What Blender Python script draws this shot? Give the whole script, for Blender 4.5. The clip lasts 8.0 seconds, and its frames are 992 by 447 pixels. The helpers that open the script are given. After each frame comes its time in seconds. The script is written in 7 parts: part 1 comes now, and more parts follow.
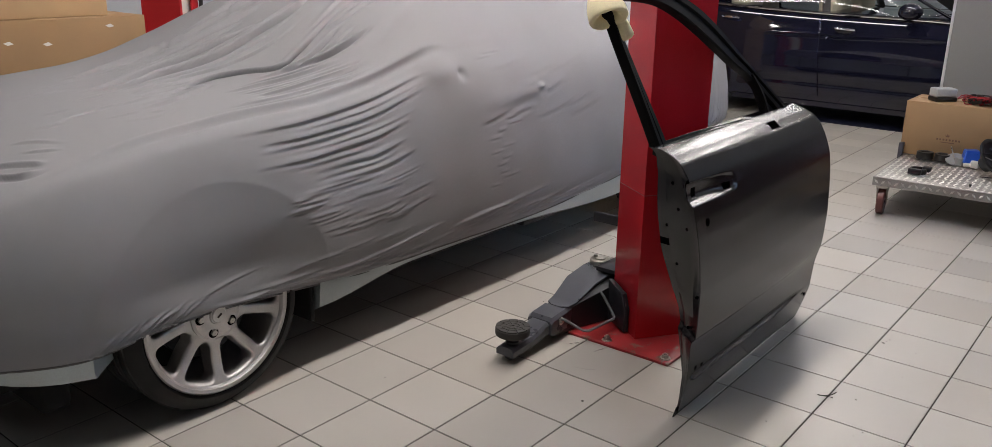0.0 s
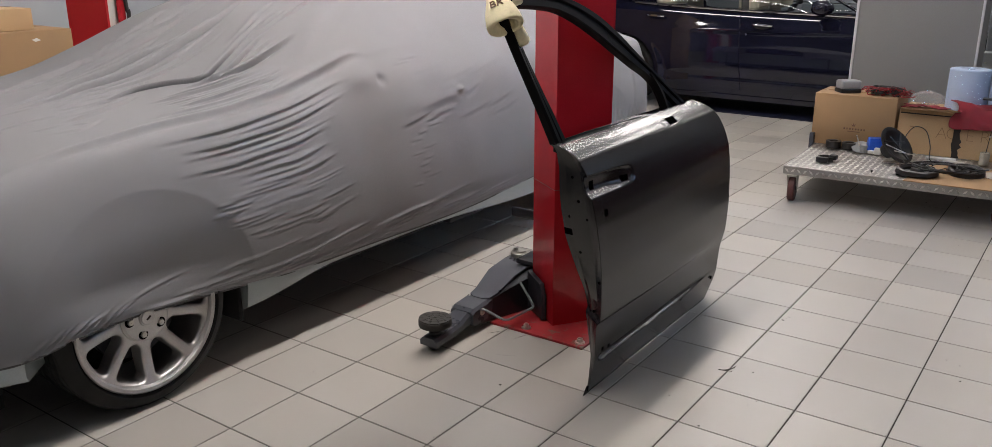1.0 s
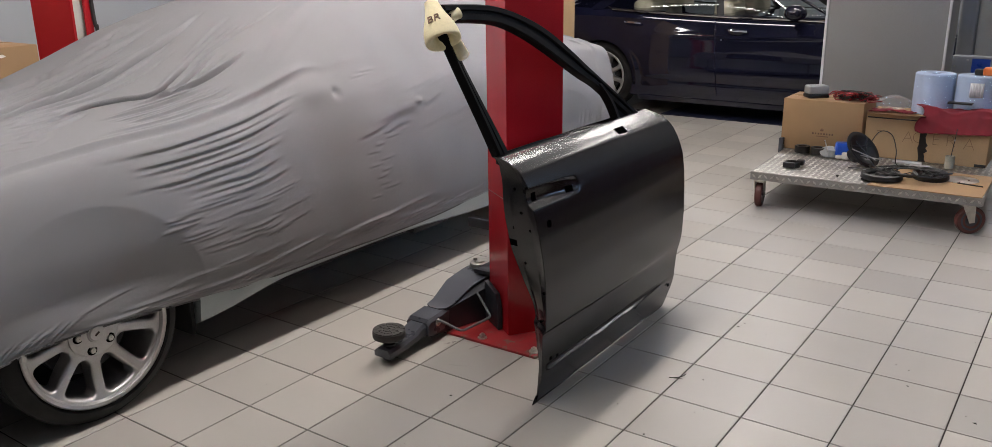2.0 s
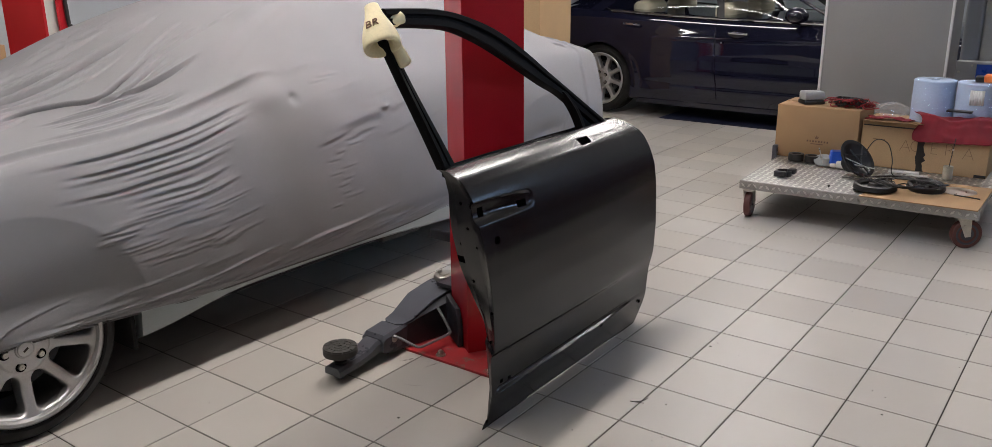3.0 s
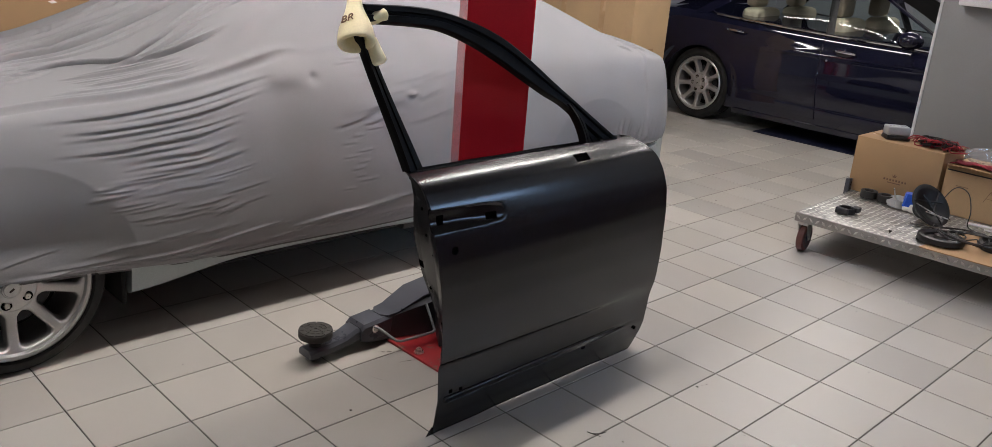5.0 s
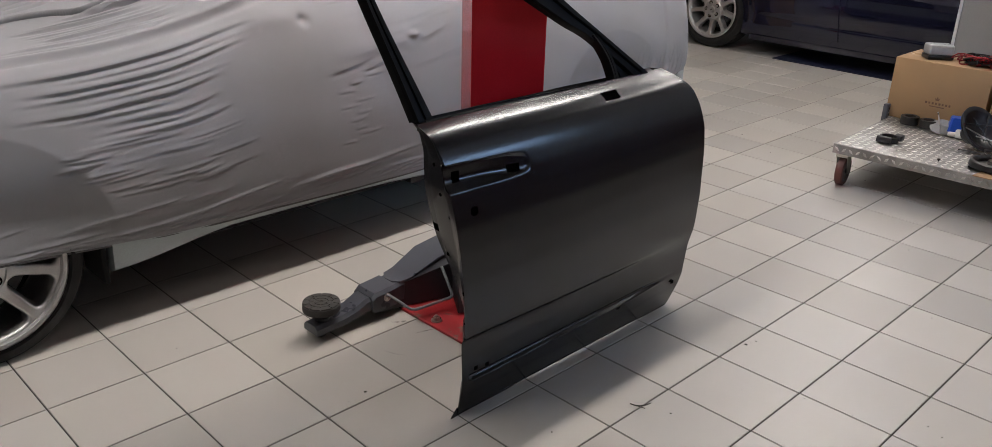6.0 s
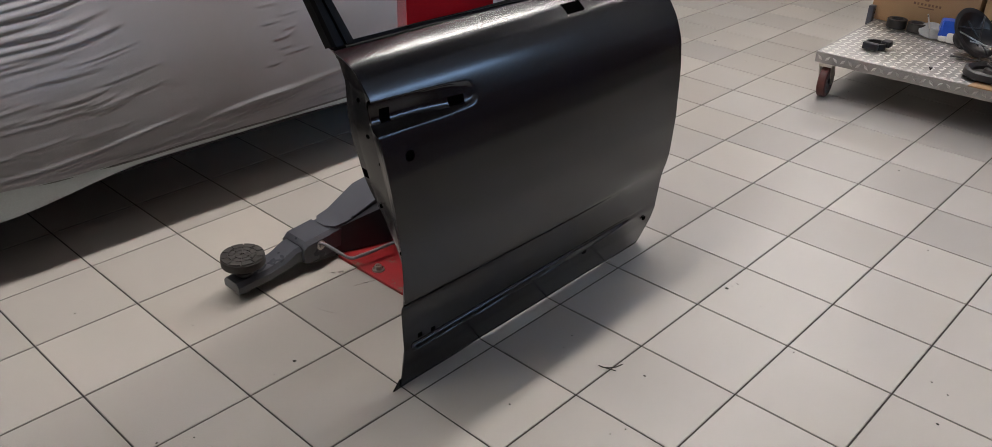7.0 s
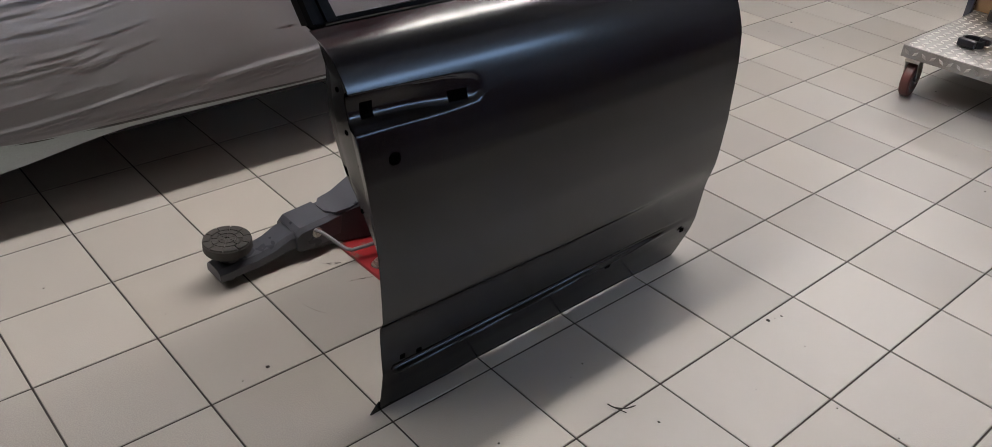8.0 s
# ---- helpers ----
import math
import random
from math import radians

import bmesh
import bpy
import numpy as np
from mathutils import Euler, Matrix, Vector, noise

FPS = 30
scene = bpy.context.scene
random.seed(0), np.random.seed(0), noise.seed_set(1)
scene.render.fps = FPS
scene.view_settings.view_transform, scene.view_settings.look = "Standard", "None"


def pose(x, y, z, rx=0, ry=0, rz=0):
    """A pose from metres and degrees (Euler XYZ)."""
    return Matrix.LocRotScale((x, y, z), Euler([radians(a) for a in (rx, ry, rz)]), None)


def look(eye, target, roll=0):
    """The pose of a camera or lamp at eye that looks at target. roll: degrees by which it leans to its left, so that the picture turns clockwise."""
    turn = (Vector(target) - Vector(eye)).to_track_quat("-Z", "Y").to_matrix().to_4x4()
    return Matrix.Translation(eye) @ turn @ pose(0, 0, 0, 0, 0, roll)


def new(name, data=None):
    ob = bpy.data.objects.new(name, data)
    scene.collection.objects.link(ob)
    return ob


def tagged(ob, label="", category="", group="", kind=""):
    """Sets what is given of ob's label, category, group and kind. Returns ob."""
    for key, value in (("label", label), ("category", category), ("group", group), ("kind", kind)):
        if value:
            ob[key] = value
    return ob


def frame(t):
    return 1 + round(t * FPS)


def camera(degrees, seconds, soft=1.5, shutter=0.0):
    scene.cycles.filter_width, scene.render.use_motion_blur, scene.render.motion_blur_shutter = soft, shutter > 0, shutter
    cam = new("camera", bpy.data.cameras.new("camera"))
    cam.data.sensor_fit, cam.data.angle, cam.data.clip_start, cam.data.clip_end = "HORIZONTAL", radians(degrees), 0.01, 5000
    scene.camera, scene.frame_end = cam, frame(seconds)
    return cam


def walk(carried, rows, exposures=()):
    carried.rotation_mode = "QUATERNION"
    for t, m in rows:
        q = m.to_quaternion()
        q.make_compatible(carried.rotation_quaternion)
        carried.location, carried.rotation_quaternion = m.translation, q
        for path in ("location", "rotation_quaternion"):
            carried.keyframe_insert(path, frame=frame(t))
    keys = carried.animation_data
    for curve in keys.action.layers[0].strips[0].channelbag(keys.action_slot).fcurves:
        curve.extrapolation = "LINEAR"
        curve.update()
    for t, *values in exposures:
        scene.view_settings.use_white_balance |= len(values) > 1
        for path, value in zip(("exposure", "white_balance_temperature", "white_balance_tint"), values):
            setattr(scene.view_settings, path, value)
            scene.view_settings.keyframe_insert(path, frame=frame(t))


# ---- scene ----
cam = camera(59.3, 8.0, soft=0.5)
PATH = [
    (0, (1.095, -2.419, 1.477), (-0.096, -0.929, 0.878), 0.9),
    (0.5, (1.176, -2.475, 1.505), (0.072, -0.919, 0.904), 0.8),
    (1, (1.311, -2.481, 1.518), (0.206, -0.925, 0.92), -0.1),
    (1.5, (1.422, -2.464, 1.536), (0.321, -0.905, 0.94), -0.6),
    (2, (1.471, -2.389, 1.545), (0.367, -0.828, 0.959), -0.8),
    (3.3, (1.633, -2.028, 1.555), (0.459, -0.52, 0.964), -0.3),
    (3.5, (1.693, -1.968, 1.568), (0.458, -0.514, 0.967), -0.2),
    (4, (1.827, -1.843, 1.606), (0.515, -0.466, 0.986), 1.3),
    (4.5, (1.897, -1.762, 1.657), (0.568, -0.41, 1.02), 3.4),
    (4.7, (1.909, -1.746, 1.658), (0.572, -0.403, 1.019), 4.6),
    (6, (1.597, -1.504, 1.562), (0.29, -0.2, 0.794), 1.7),
    (6.5, (1.451, -1.368, 1.538), (0.256, -0.054, 0.619), 1.7),
    (7, (1.343, -1.178, 1.496), (0.164, 0.118, 0.531), 1.6),
    (7.5, (1.279, -0.99, 1.5), (0.084, 0.27, 0.508), 2.7),
    (8, (1.199, -0.847, 1.469), (-0.034, 0.314, 0.407), 4.0),
]
walk(cam, [(t, look(eye, target, roll)) for t, eye, target, roll in PATH])

# ---- world, lights, exposure ----
world = bpy.data.worlds.new("workshop_world")
scene.world = world
world.use_nodes = True
world.node_tree.nodes["Background"].inputs[0].default_value = (0.40, 0.62, 1.0, 1)
world.node_tree.nodes["Background"].inputs[1].default_value = 25.0
CEIL = 3.4


# ---- materials ----
def mat(name, color, rough=0.5, metal=0.0, vary=0.12, scale=6.0, grain=0.05, grain_scale=180.0, bump=0.1, spec=0.5,
        coat=0.0, rough_vary=0.1, stain=None, per_object=0.0, bump_dist=0.002, second=None, whole=False, island=False):
    """A surface with cloudy variation, fine grain, uneven gloss and fine relief."""
    m = bpy.data.materials.new(name)
    m.use_nodes = True
    nt = m.node_tree
    n, l = nt.nodes, nt.links
    p = n["Principled BSDF"]
    tc = n.new("ShaderNodeTexCoord")
    big = n.new("ShaderNodeTexNoise")
    big.inputs["Scale"].default_value, big.inputs["Detail"].default_value = scale, 5
    fine = n.new("ShaderNodeTexNoise")
    fine.inputs["Scale"].default_value, fine.inputs["Detail"].default_value = grain_scale, 3
    # whole: the pattern runs on over all the pieces
    at = n.new("ShaderNodeNewGeometry").outputs["Position"] if whole else tc.outputs["Object"]
    l.new(at, big.inputs["Vector"])
    l.new(at, fine.inputs["Vector"])
    ma = n.new("ShaderNodeMapRange")
    ma.inputs[1].default_value, ma.inputs[2].default_value = 0.3, 0.7
    ma.inputs[3].default_value, ma.inputs[4].default_value = 1 - vary, 1 + vary
    l.new(big.outputs[0], ma.inputs[0])
    mb = n.new("ShaderNodeMapRange")
    mb.inputs[1].default_value, mb.inputs[2].default_value = 0.3, 0.7
    mb.inputs[3].default_value, mb.inputs[4].default_value = 1 - grain, 1 + grain
    l.new(fine.outputs[0], mb.inputs[0])
    mul = n.new("ShaderNodeMath")
    mul.operation = "MULTIPLY"
    l.new(ma.outputs[0], mul.inputs[0])
    l.new(mb.outputs[0], mul.inputs[1])
    last = mul.outputs[0]
    # a chance value for each piece: an object of its own, or an island of a joined mesh
    chance = n.new("ShaderNodeNewGeometry").outputs["Random Per Island"] if island else n.new("ShaderNodeObjectInfo").outputs["Random"]
    if per_object:
        mr = n.new("ShaderNodeMapRange")
        mr.inputs[3].default_value, mr.inputs[4].default_value = 1 - per_object, 1 + per_object
        l.new(chance, mr.inputs[0])
        m2 = n.new("ShaderNodeMath")
        m2.operation = "MULTIPLY"
        l.new(last, m2.inputs[0])
        l.new(mr.outputs[0], m2.inputs[1])
        last = m2.outputs[0]
    vm = n.new("ShaderNodeVectorMath")
    vm.operation = "SCALE"
    vm.inputs[0].default_value = color[:3]
    l.new(last, vm.inputs["Scale"])
    out = vm.outputs[0]
    if second:
        # each piece leans to one of two colours
        wn = n.new("ShaderNodeTexWhiteNoise")
        wn.noise_dimensions = "1D"
        l.new(chance, wn.inputs["W"])
        cm = n.new("ShaderNodeMix")
        cm.data_type = "RGBA"
        cm.inputs[6].default_value = (*color[:3], 1)
        cm.inputs[7].default_value = (*second, 1)
        l.new(wn.outputs["Value"], cm.inputs[0])
        l.new(cm.outputs[2], vm.inputs[0])
    if stain:
        sc, col, lo, hi = stain
        sn = n.new("ShaderNodeTexNoise")
        sn.inputs["Scale"].default_value, sn.inputs["Detail"].default_value, sn.inputs["Roughness"].default_value = sc, 8, 0.65
        l.new(at, sn.inputs["Vector"])
        sr = n.new("ShaderNodeMapRange")
        sr.inputs[1].default_value, sr.inputs[2].default_value = lo, hi
        l.new(sn.outputs[0], sr.inputs[0])
        mx = n.new("ShaderNodeMix")
        mx.data_type = "RGBA"
        l.new(sr.outputs[0], mx.inputs[0])
        l.new(out, mx.inputs[6])
        mx.inputs[7].default_value = (*col, 1)
        out = mx.outputs[2]
    l.new(out, p.inputs["Base Color"])
    rr = n.new("ShaderNodeMapRange")
    rr.inputs[1].default_value, rr.inputs[2].default_value = 0.3, 0.7
    rr.inputs[3].default_value, rr.inputs[4].default_value = max(0.02, rough - rough_vary), min(1, rough + rough_vary)
    l.new(big.outputs[0], rr.inputs[0])
    l.new(rr.outputs[0], p.inputs["Roughness"])
    p.inputs["Metallic"].default_value = metal
    p.inputs["Specular IOR Level"].default_value = spec
    p.inputs["Coat Weight"].default_value = coat
    p.inputs["Coat Roughness"].default_value = 0.03
    if bump:
        bp = n.new("ShaderNodeBump")
        bp.inputs["Strength"].default_value, bp.inputs["Distance"].default_value = bump, bump_dist
        l.new(fine.outputs[0], bp.inputs["Height"])
        l.new(bp.outputs[0], p.inputs["Normal"])
    return m


def film(name):
    """Crumpled clear plastic film: mostly see-through, milky and glossy."""
    m = bpy.data.materials.new(name)
    m.use_nodes = True
    nt = m.node_tree
    p = nt.nodes["Principled BSDF"]
    p.inputs["Base Color"].default_value = (0.75, 0.76, 0.77, 1)
    p.inputs["Roughness"].default_value = 0.16
    tr, mx = nt.nodes.new("ShaderNodeBsdfTransparent"), nt.nodes.new("ShaderNodeMixShader")
    mx.inputs[0].default_value = 0.17
    nt.links.new(tr.outputs[0], mx.inputs[1])
    nt.links.new(p.outputs[0], mx.inputs[2])
    nt.links.new(mx.outputs[0], nt.nodes["Material Output"].inputs[0])
    return m


def stain_mat(name, color, cover):
    """A thin smear that lets the tile show through in patches."""
    m = film(name)
    nt = m.node_tree
    p = nt.nodes["Principled BSDF"]
    p.inputs["Base Color"].default_value = (*color, 1)
    p.inputs["Roughness"].default_value = 0.6
    mx = next(q for q in nt.nodes if q.type == "MIX_SHADER")
    tc, nz, mr = nt.nodes.new("ShaderNodeNewGeometry"), nt.nodes.new("ShaderNodeTexNoise"), nt.nodes.new("ShaderNodeMapRange")
    nz.inputs["Scale"].default_value, nz.inputs["Detail"].default_value = 60, 4
    mr.inputs[1].default_value, mr.inputs[2].default_value, mr.inputs[4].default_value = 0.35, 0.65, cover
    nt.links.new(tc.outputs["Position"], nz.inputs["Vector"])
    nt.links.new(nz.outputs[0], mr.inputs[0])
    nt.links.new(mr.outputs[0], mx.inputs[0])
    return m


def thin_glass(name, tint):
    """A thin pane: it lets light through and mirrors by its gloss."""
    m = bpy.data.materials.new(name)
    m.use_nodes = True
    nt = m.node_tree
    nt.nodes.remove(nt.nodes["Principled BSDF"])
    tr, gl, fr, mx = (nt.nodes.new("ShaderNode" + k) for k in ("BsdfTransparent", "BsdfGlossy", "Fresnel", "MixShader"))
    tr.inputs[0].default_value = (*tint, 1)
    gl.inputs["Roughness"].default_value = 0.01
    fr.inputs[0].default_value = 1.5
    for a, b in ((fr.outputs[0], mx.inputs[0]), (tr.outputs[0], mx.inputs[1]), (gl.outputs[0], mx.inputs[2]), (mx.outputs[0], nt.nodes["Material Output"].inputs[0])):
        nt.links.new(a, b)
    return m


def lamp_mat(name, color, strength):
    m = bpy.data.materials.new(name)
    m.use_nodes = True
    p = m.node_tree.nodes["Principled BSDF"]
    p.inputs["Emission Color"].default_value = (*color, 1)
    p.inputs["Emission Strength"].default_value = strength
    return m


TILE = dict(color=(0.462, 0.432, 0.386), rough=0.34, vary=0.035, scale=3, grain=0.12, grain_scale=300, bump=0.035, per_object=0.115,
            rough_vary=0.03, whole=True, second=(0.444, 0.422, 0.388), bump_dist=0.001)
M_TILE = mat("porcelain_tile", **TILE)
M_TILEFAR = mat("porcelain_tile_joined", island=True, **TILE)
M_GROUT = mat("grout", (0.040, 0.034, 0.030), 0.9, vary=0.25, scale=3, bump=0.3)
# unseen walls, coloured darker than M_WALL to hold down bounced light
M_WALLDARK = mat("bounce_dimmed_wall", (0.21, 0.215, 0.22), 0.75, vary=0.06, scale=1.5)
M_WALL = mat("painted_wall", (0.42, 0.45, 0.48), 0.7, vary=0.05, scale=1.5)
# stands in for the dark surroundings mirrored in the door
M_DARKBAND = mat("dark_red_mirror_band", (0.035, 0.012, 0.015), 0.6, vary=0.15, scale=2)
# ceiling out of view; its dark colour keeps the fill light low
M_CEIL = mat("bounce_dimmed_ceiling", (0.075, 0.075, 0.075), 0.8, vary=0.04, scale=1)
M_COVER = mat("stretch_fabric", (0.264, 0.262, 0.275), 0.82, vary=0.05, scale=2.5, grain=0.09, grain_scale=700, bump=0.25, spec=0.25, bump_dist=0.0008)
M_PRIMER = mat("satin_black_primer", (0.0036, 0.0037, 0.0058), 0.23, vary=0.06, scale=2, grain=0.05, grain_scale=500, bump=0.012, rough_vary=0.012,
               bump_dist=0.0004, spec=0.58)
M_FRAME = mat("satin_black_frame", (0.0036, 0.0036, 0.0040), 0.50, vary=0.08, scale=6, grain=0.05, grain_scale=500, bump=0.02, rough_vary=0.05, bump_dist=0.0004, spec=0.09)
M_RUBBER = mat("black_rubber", (0.018, 0.018, 0.018), 0.55, vary=0.15, scale=12, bump=0.15)
# black without gloss: the shade of deep holes put into a colour
M_HOLE = mat("cavity_shade", (0.0015, 0.0015, 0.0015), 0.9, bump=0, spec=0.0)
M_RED = mat("red_lift_enamel", (0.47, 0.016, 0.025), 0.22, vary=0.08, scale=4, grain=0.05, bump=0.004, rough_vary=0.02, spec=0.5)
M_REDWORN = mat("worn_red_enamel", (0.27, 0.016, 0.020), 0.42, vary=0.22, scale=9, bump=0.2, stain=(22, (0.15, 0.105, 0.075), 0.57, 0.63))
M_ARM = mat("grey_lift_enamel", (0.055, 0.058, 0.070), 0.36, vary=0.15, scale=9, bump=0.12, rough_vary=0.12)
M_ARMDARK = mat("dark_arm_steel", (0.014, 0.014, 0.018), 0.42, vary=0.2, scale=9, bump=0.15)
M_GREYBAR = mat("grey_bar_enamel", (0.14, 0.145, 0.155), 0.4, vary=0.15, scale=20, bump=0.1)
M_STEEL = mat("zinc_steel", (0.55, 0.53, 0.48), 0.35, metal=1, vary=0.15, scale=20, bump=0.1)
M_PAD = mat("worn_pad_rubber", (0.035, 0.032, 0.029), 0.75, vary=0.3, scale=20, bump=0.3)
M_CARTON = mat("cardboard", (0.335, 0.208, 0.104), 0.78, vary=0.08, scale=4, grain=0.06, grain_scale=260, bump=0.12, per_object=0.05)
M_CARTON2 = mat("pale_cardboard", (0.46, 0.31, 0.165), 0.78, vary=0.09, scale=3, grain=0.06, grain_scale=220, bump=0.12)
M_INK = mat("black_ink", (0.03, 0.022, 0.016), 0.7, vary=0.2, scale=60)
M_PENCIL = mat("marker_ink", (0.16, 0.085, 0.045), 0.7, vary=0.2, scale=60)
M_PEN = mat("faded_pen", (0.22, 0.135, 0.072), 0.7, vary=0.25, scale=40)
M_TAPE = mat("black_tape", (0.02, 0.018, 0.017), 0.4, vary=0.2, scale=30)
M_CLEARTAPE = mat("packing_tape", (0.47, 0.31, 0.17), 0.25, vary=0.1, scale=9)
M_TREAD = mat("worn_bright_aluminium", (0.66, 0.645, 0.62), 0.40, metal=1, vary=0.1, scale=10, bump=0.05)
M_ALU = mat("chequer_aluminium", (0.40, 0.395, 0.38), 0.46, metal=1, vary=0.1, scale=10, grain=0.06, bump=0.1, rough_vary=0.1)
M_CASTOR = mat("red_brown_castor", (0.105, 0.032, 0.026), 0.5, vary=0.25, scale=20)
M_PANEL = mat("grey_panel_paint", (0.258, 0.254, 0.248), 0.5, vary=0.04, scale=2)
M_PANELEDGE = mat("light_edge_trim", (0.68, 0.68, 0.68), 0.4, vary=0.05)
M_BLUE = mat("midnight_blue_paint", (0.0070, 0.0078, 0.0200), 0.045, vary=0.05, scale=2, grain=0.0, bump=0, spec=0.6, rough_vary=0.01)
# darker than the cover: shade along the hem is put into the colour
M_HEM = mat("elastic_hem_with_shade", (0.11, 0.108, 0.11), 0.9, vary=0.2, scale=30, bump=0.3)
M_SILL = mat("pale_silver_paint", (0.38, 0.43, 0.44), 0.35, metal=0.25, vary=0.05, scale=3, coat=0.5)
M_CHROME = mat("chrome", (0.85, 0.85, 0.86), 0.08, metal=1, vary=0.02, bump=0, rough_vary=0.02)
M_RIM = mat("silver_alloy", (0.53, 0.52, 0.51), 0.42, metal=0.75, vary=0.08, scale=10, bump=0.05)
M_TYRE = mat("tyre_rubber", (0.007, 0.0068, 0.0065), 0.78, vary=0.2, scale=14, bump=0.2)
M_UNDER = mat("underbody", (0.007, 0.007, 0.007), 0.9, vary=0.2)
M_FOAM = mat("cream_foam", (0.95, 0.85, 0.56), 0.85, vary=0.03, scale=14, grain=0.04, grain_scale=160, bump=0.2)
M_LEATHER = mat("cream_leather", (0.56, 0.51, 0.39), 0.5, vary=0.06, scale=8)
M_BLACKPL = mat("black_plastic", (0.009, 0.009, 0.0095), 0.42, vary=0.2, scale=20, bump=0.08)
M_GREYPL = mat("light_grey_plastic", (0.32, 0.33, 0.33), 0.42, vary=0.06, scale=14)
M_BLUEPL = mat("blue_plastic", (0.02, 0.09, 0.50), 0.35, vary=0.1, scale=20)
M_ORANGE = mat("orange_plastic", (0.75, 0.17, 0.03), 0.4, vary=0.1)
M_WHITEPL = mat("white_plastic", (0.74, 0.73, 0.70), 0.45, vary=0.05)
M_PAPER = mat("blue_paper", (0.40, 0.52, 0.72), 0.85, vary=0.06, scale=12, grain=0.08, grain_scale=150, bump=0.3)
M_CLOTH = mat("red_cloth", (0.22, 0.018, 0.03), 0.85, vary=0.15, scale=12, grain=0.1, grain_scale=400, bump=0.3)
M_CABRED = mat("red_cable", (0.27, 0.012, 0.018), 0.45)
M_FILM = film("clear_film")
M_GLASS = thin_glass("car_glass", (0.88, 0.93, 0.92))
M_GREYBOX = mat("grey_enamel", (0.33, 0.34, 0.35), 0.45, vary=0.06, scale=4)
M_BEIGE = mat("pale_beige_enamel", (0.58, 0.58, 0.54), 0.45, vary=0.05, scale=4)
M_POT = mat("stained_pale_plastic", (0.40, 0.37, 0.29), 0.5, vary=0.2, scale=30)
M_STAIN = stain_mat("rust_smear", (0.13, 0.085, 0.055), 0.55)
M_CONC = mat("dirt_crumb", (0.05, 0.045, 0.04), 0.9, vary=0.3)
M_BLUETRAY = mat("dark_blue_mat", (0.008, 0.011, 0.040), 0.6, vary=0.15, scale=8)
M_LED = lamp_mat("lit_tube", (1.0, 0.938, 0.912), 95.0)
M_LEDFAR = lamp_mat("lit_tube_far", (1.0, 0.950, 0.922), 52.0)
M_LEDSOFT = lamp_mat("lit_tube_old", (1.0, 0.945, 0.922), 32.0)


# ---- building helpers ----
def under(ob, parent, label=""):
    """Make ob a part of parent; its mesh is given in the coordinates that parent was set up in."""
    if parent is not None:
        ob.parent = parent
        if parent.data is None:
            ob.matrix_parent_inverse = parent.matrix_basis.inverted()
    if label:
        ob["label"] = label
    return ob


def link(name, bm, material, parent=None, label="", smooth=35):
    me = bpy.data.meshes.new(name)
    bm.normal_update()
    bm.to_mesh(me)
    bm.free()
    mats = material if isinstance(material, (list, tuple)) else [material]
    for m in mats:
        me.materials.append(m)
    if smooth:
        me.shade_smooth()
        me.set_sharp_from_angle(angle=radians(smooth))
    ob = new(name, me)
    return under(ob, parent, label)


def part(name, bm, material, parent, label="", smooth=35):
    """One mesh object under a thing or under a part."""
    return link(name, bm, material, parent, label, smooth)


def thing(name, m, label, category, group="", kind=""):
    ob = new(name)
    ob.empty_display_size = 0.1
    ob.matrix_basis = m
    return tagged(ob, label, category, group, kind)


def box(bm, x0, x1, y0, y1, z0, z1, bevel=0.0, seg=2, m=None):
    vs = [bm.verts.new((x, y, z)) for x in (x0, x1) for y in (y0, y1) for z in (z0, z1)]
    f = [(0, 1, 3, 2), (4, 6, 7, 5), (0, 4, 5, 1), (2, 3, 7, 6), (0, 2, 6, 4), (1, 5, 7, 3)]
    fs = [bm.faces.new([vs[i] for i in q]) for q in f]
    if bevel:
        es = list({e for q in fs for e in q.edges})
        r = bmesh.ops.bevel(bm, geom=es, offset=bevel, segments=seg, affect="EDGES", profile=0.5)
        vs = list({v for v in r["verts"]} | {v for v in vs if v.is_valid})
    if m is not None:
        for v in vs:
            v.co = m @ v.co
    return vs


def rings(bm, loops, closed=True, cap0=False, cap1=False):
    """Skin between rows of points; closed: each row is a ring."""
    rows = [[bm.verts.new(p) for p in lp] for lp in loops]
    k = len(rows[0])
    for a, b in zip(rows, rows[1:]):
        for i in range(k if closed else k - 1):
            j = (i + 1) % k
            bm.faces.new((a[i], a[j], b[j], b[i]))
    if cap0:
        bm.faces.new(rows[0][::-1])
    if cap1:
        bm.faces.new(rows[-1])
    return rows


def lathe(bm, profile, n=32, axis="z", at=(0, 0, 0), cap0=False, cap1=False, m=None):
    """Turn (radius, height) pairs round an axis."""
    loops = []
    for r, hgt in profile:
        lp = []
        for i in range(n):
            a = 2 * math.pi * i / n
            c, s = r * math.cos(a), r * math.sin(a)
            q = {"z": (c, s, hgt), "y": (s, hgt, c), "x": (hgt, c, s)}[axis]
            v = Vector(q) + Vector(at)
            lp.append(m @ v if m is not None else v)
        loops.append(lp)
    return rings(bm, loops, True, cap0, cap1)


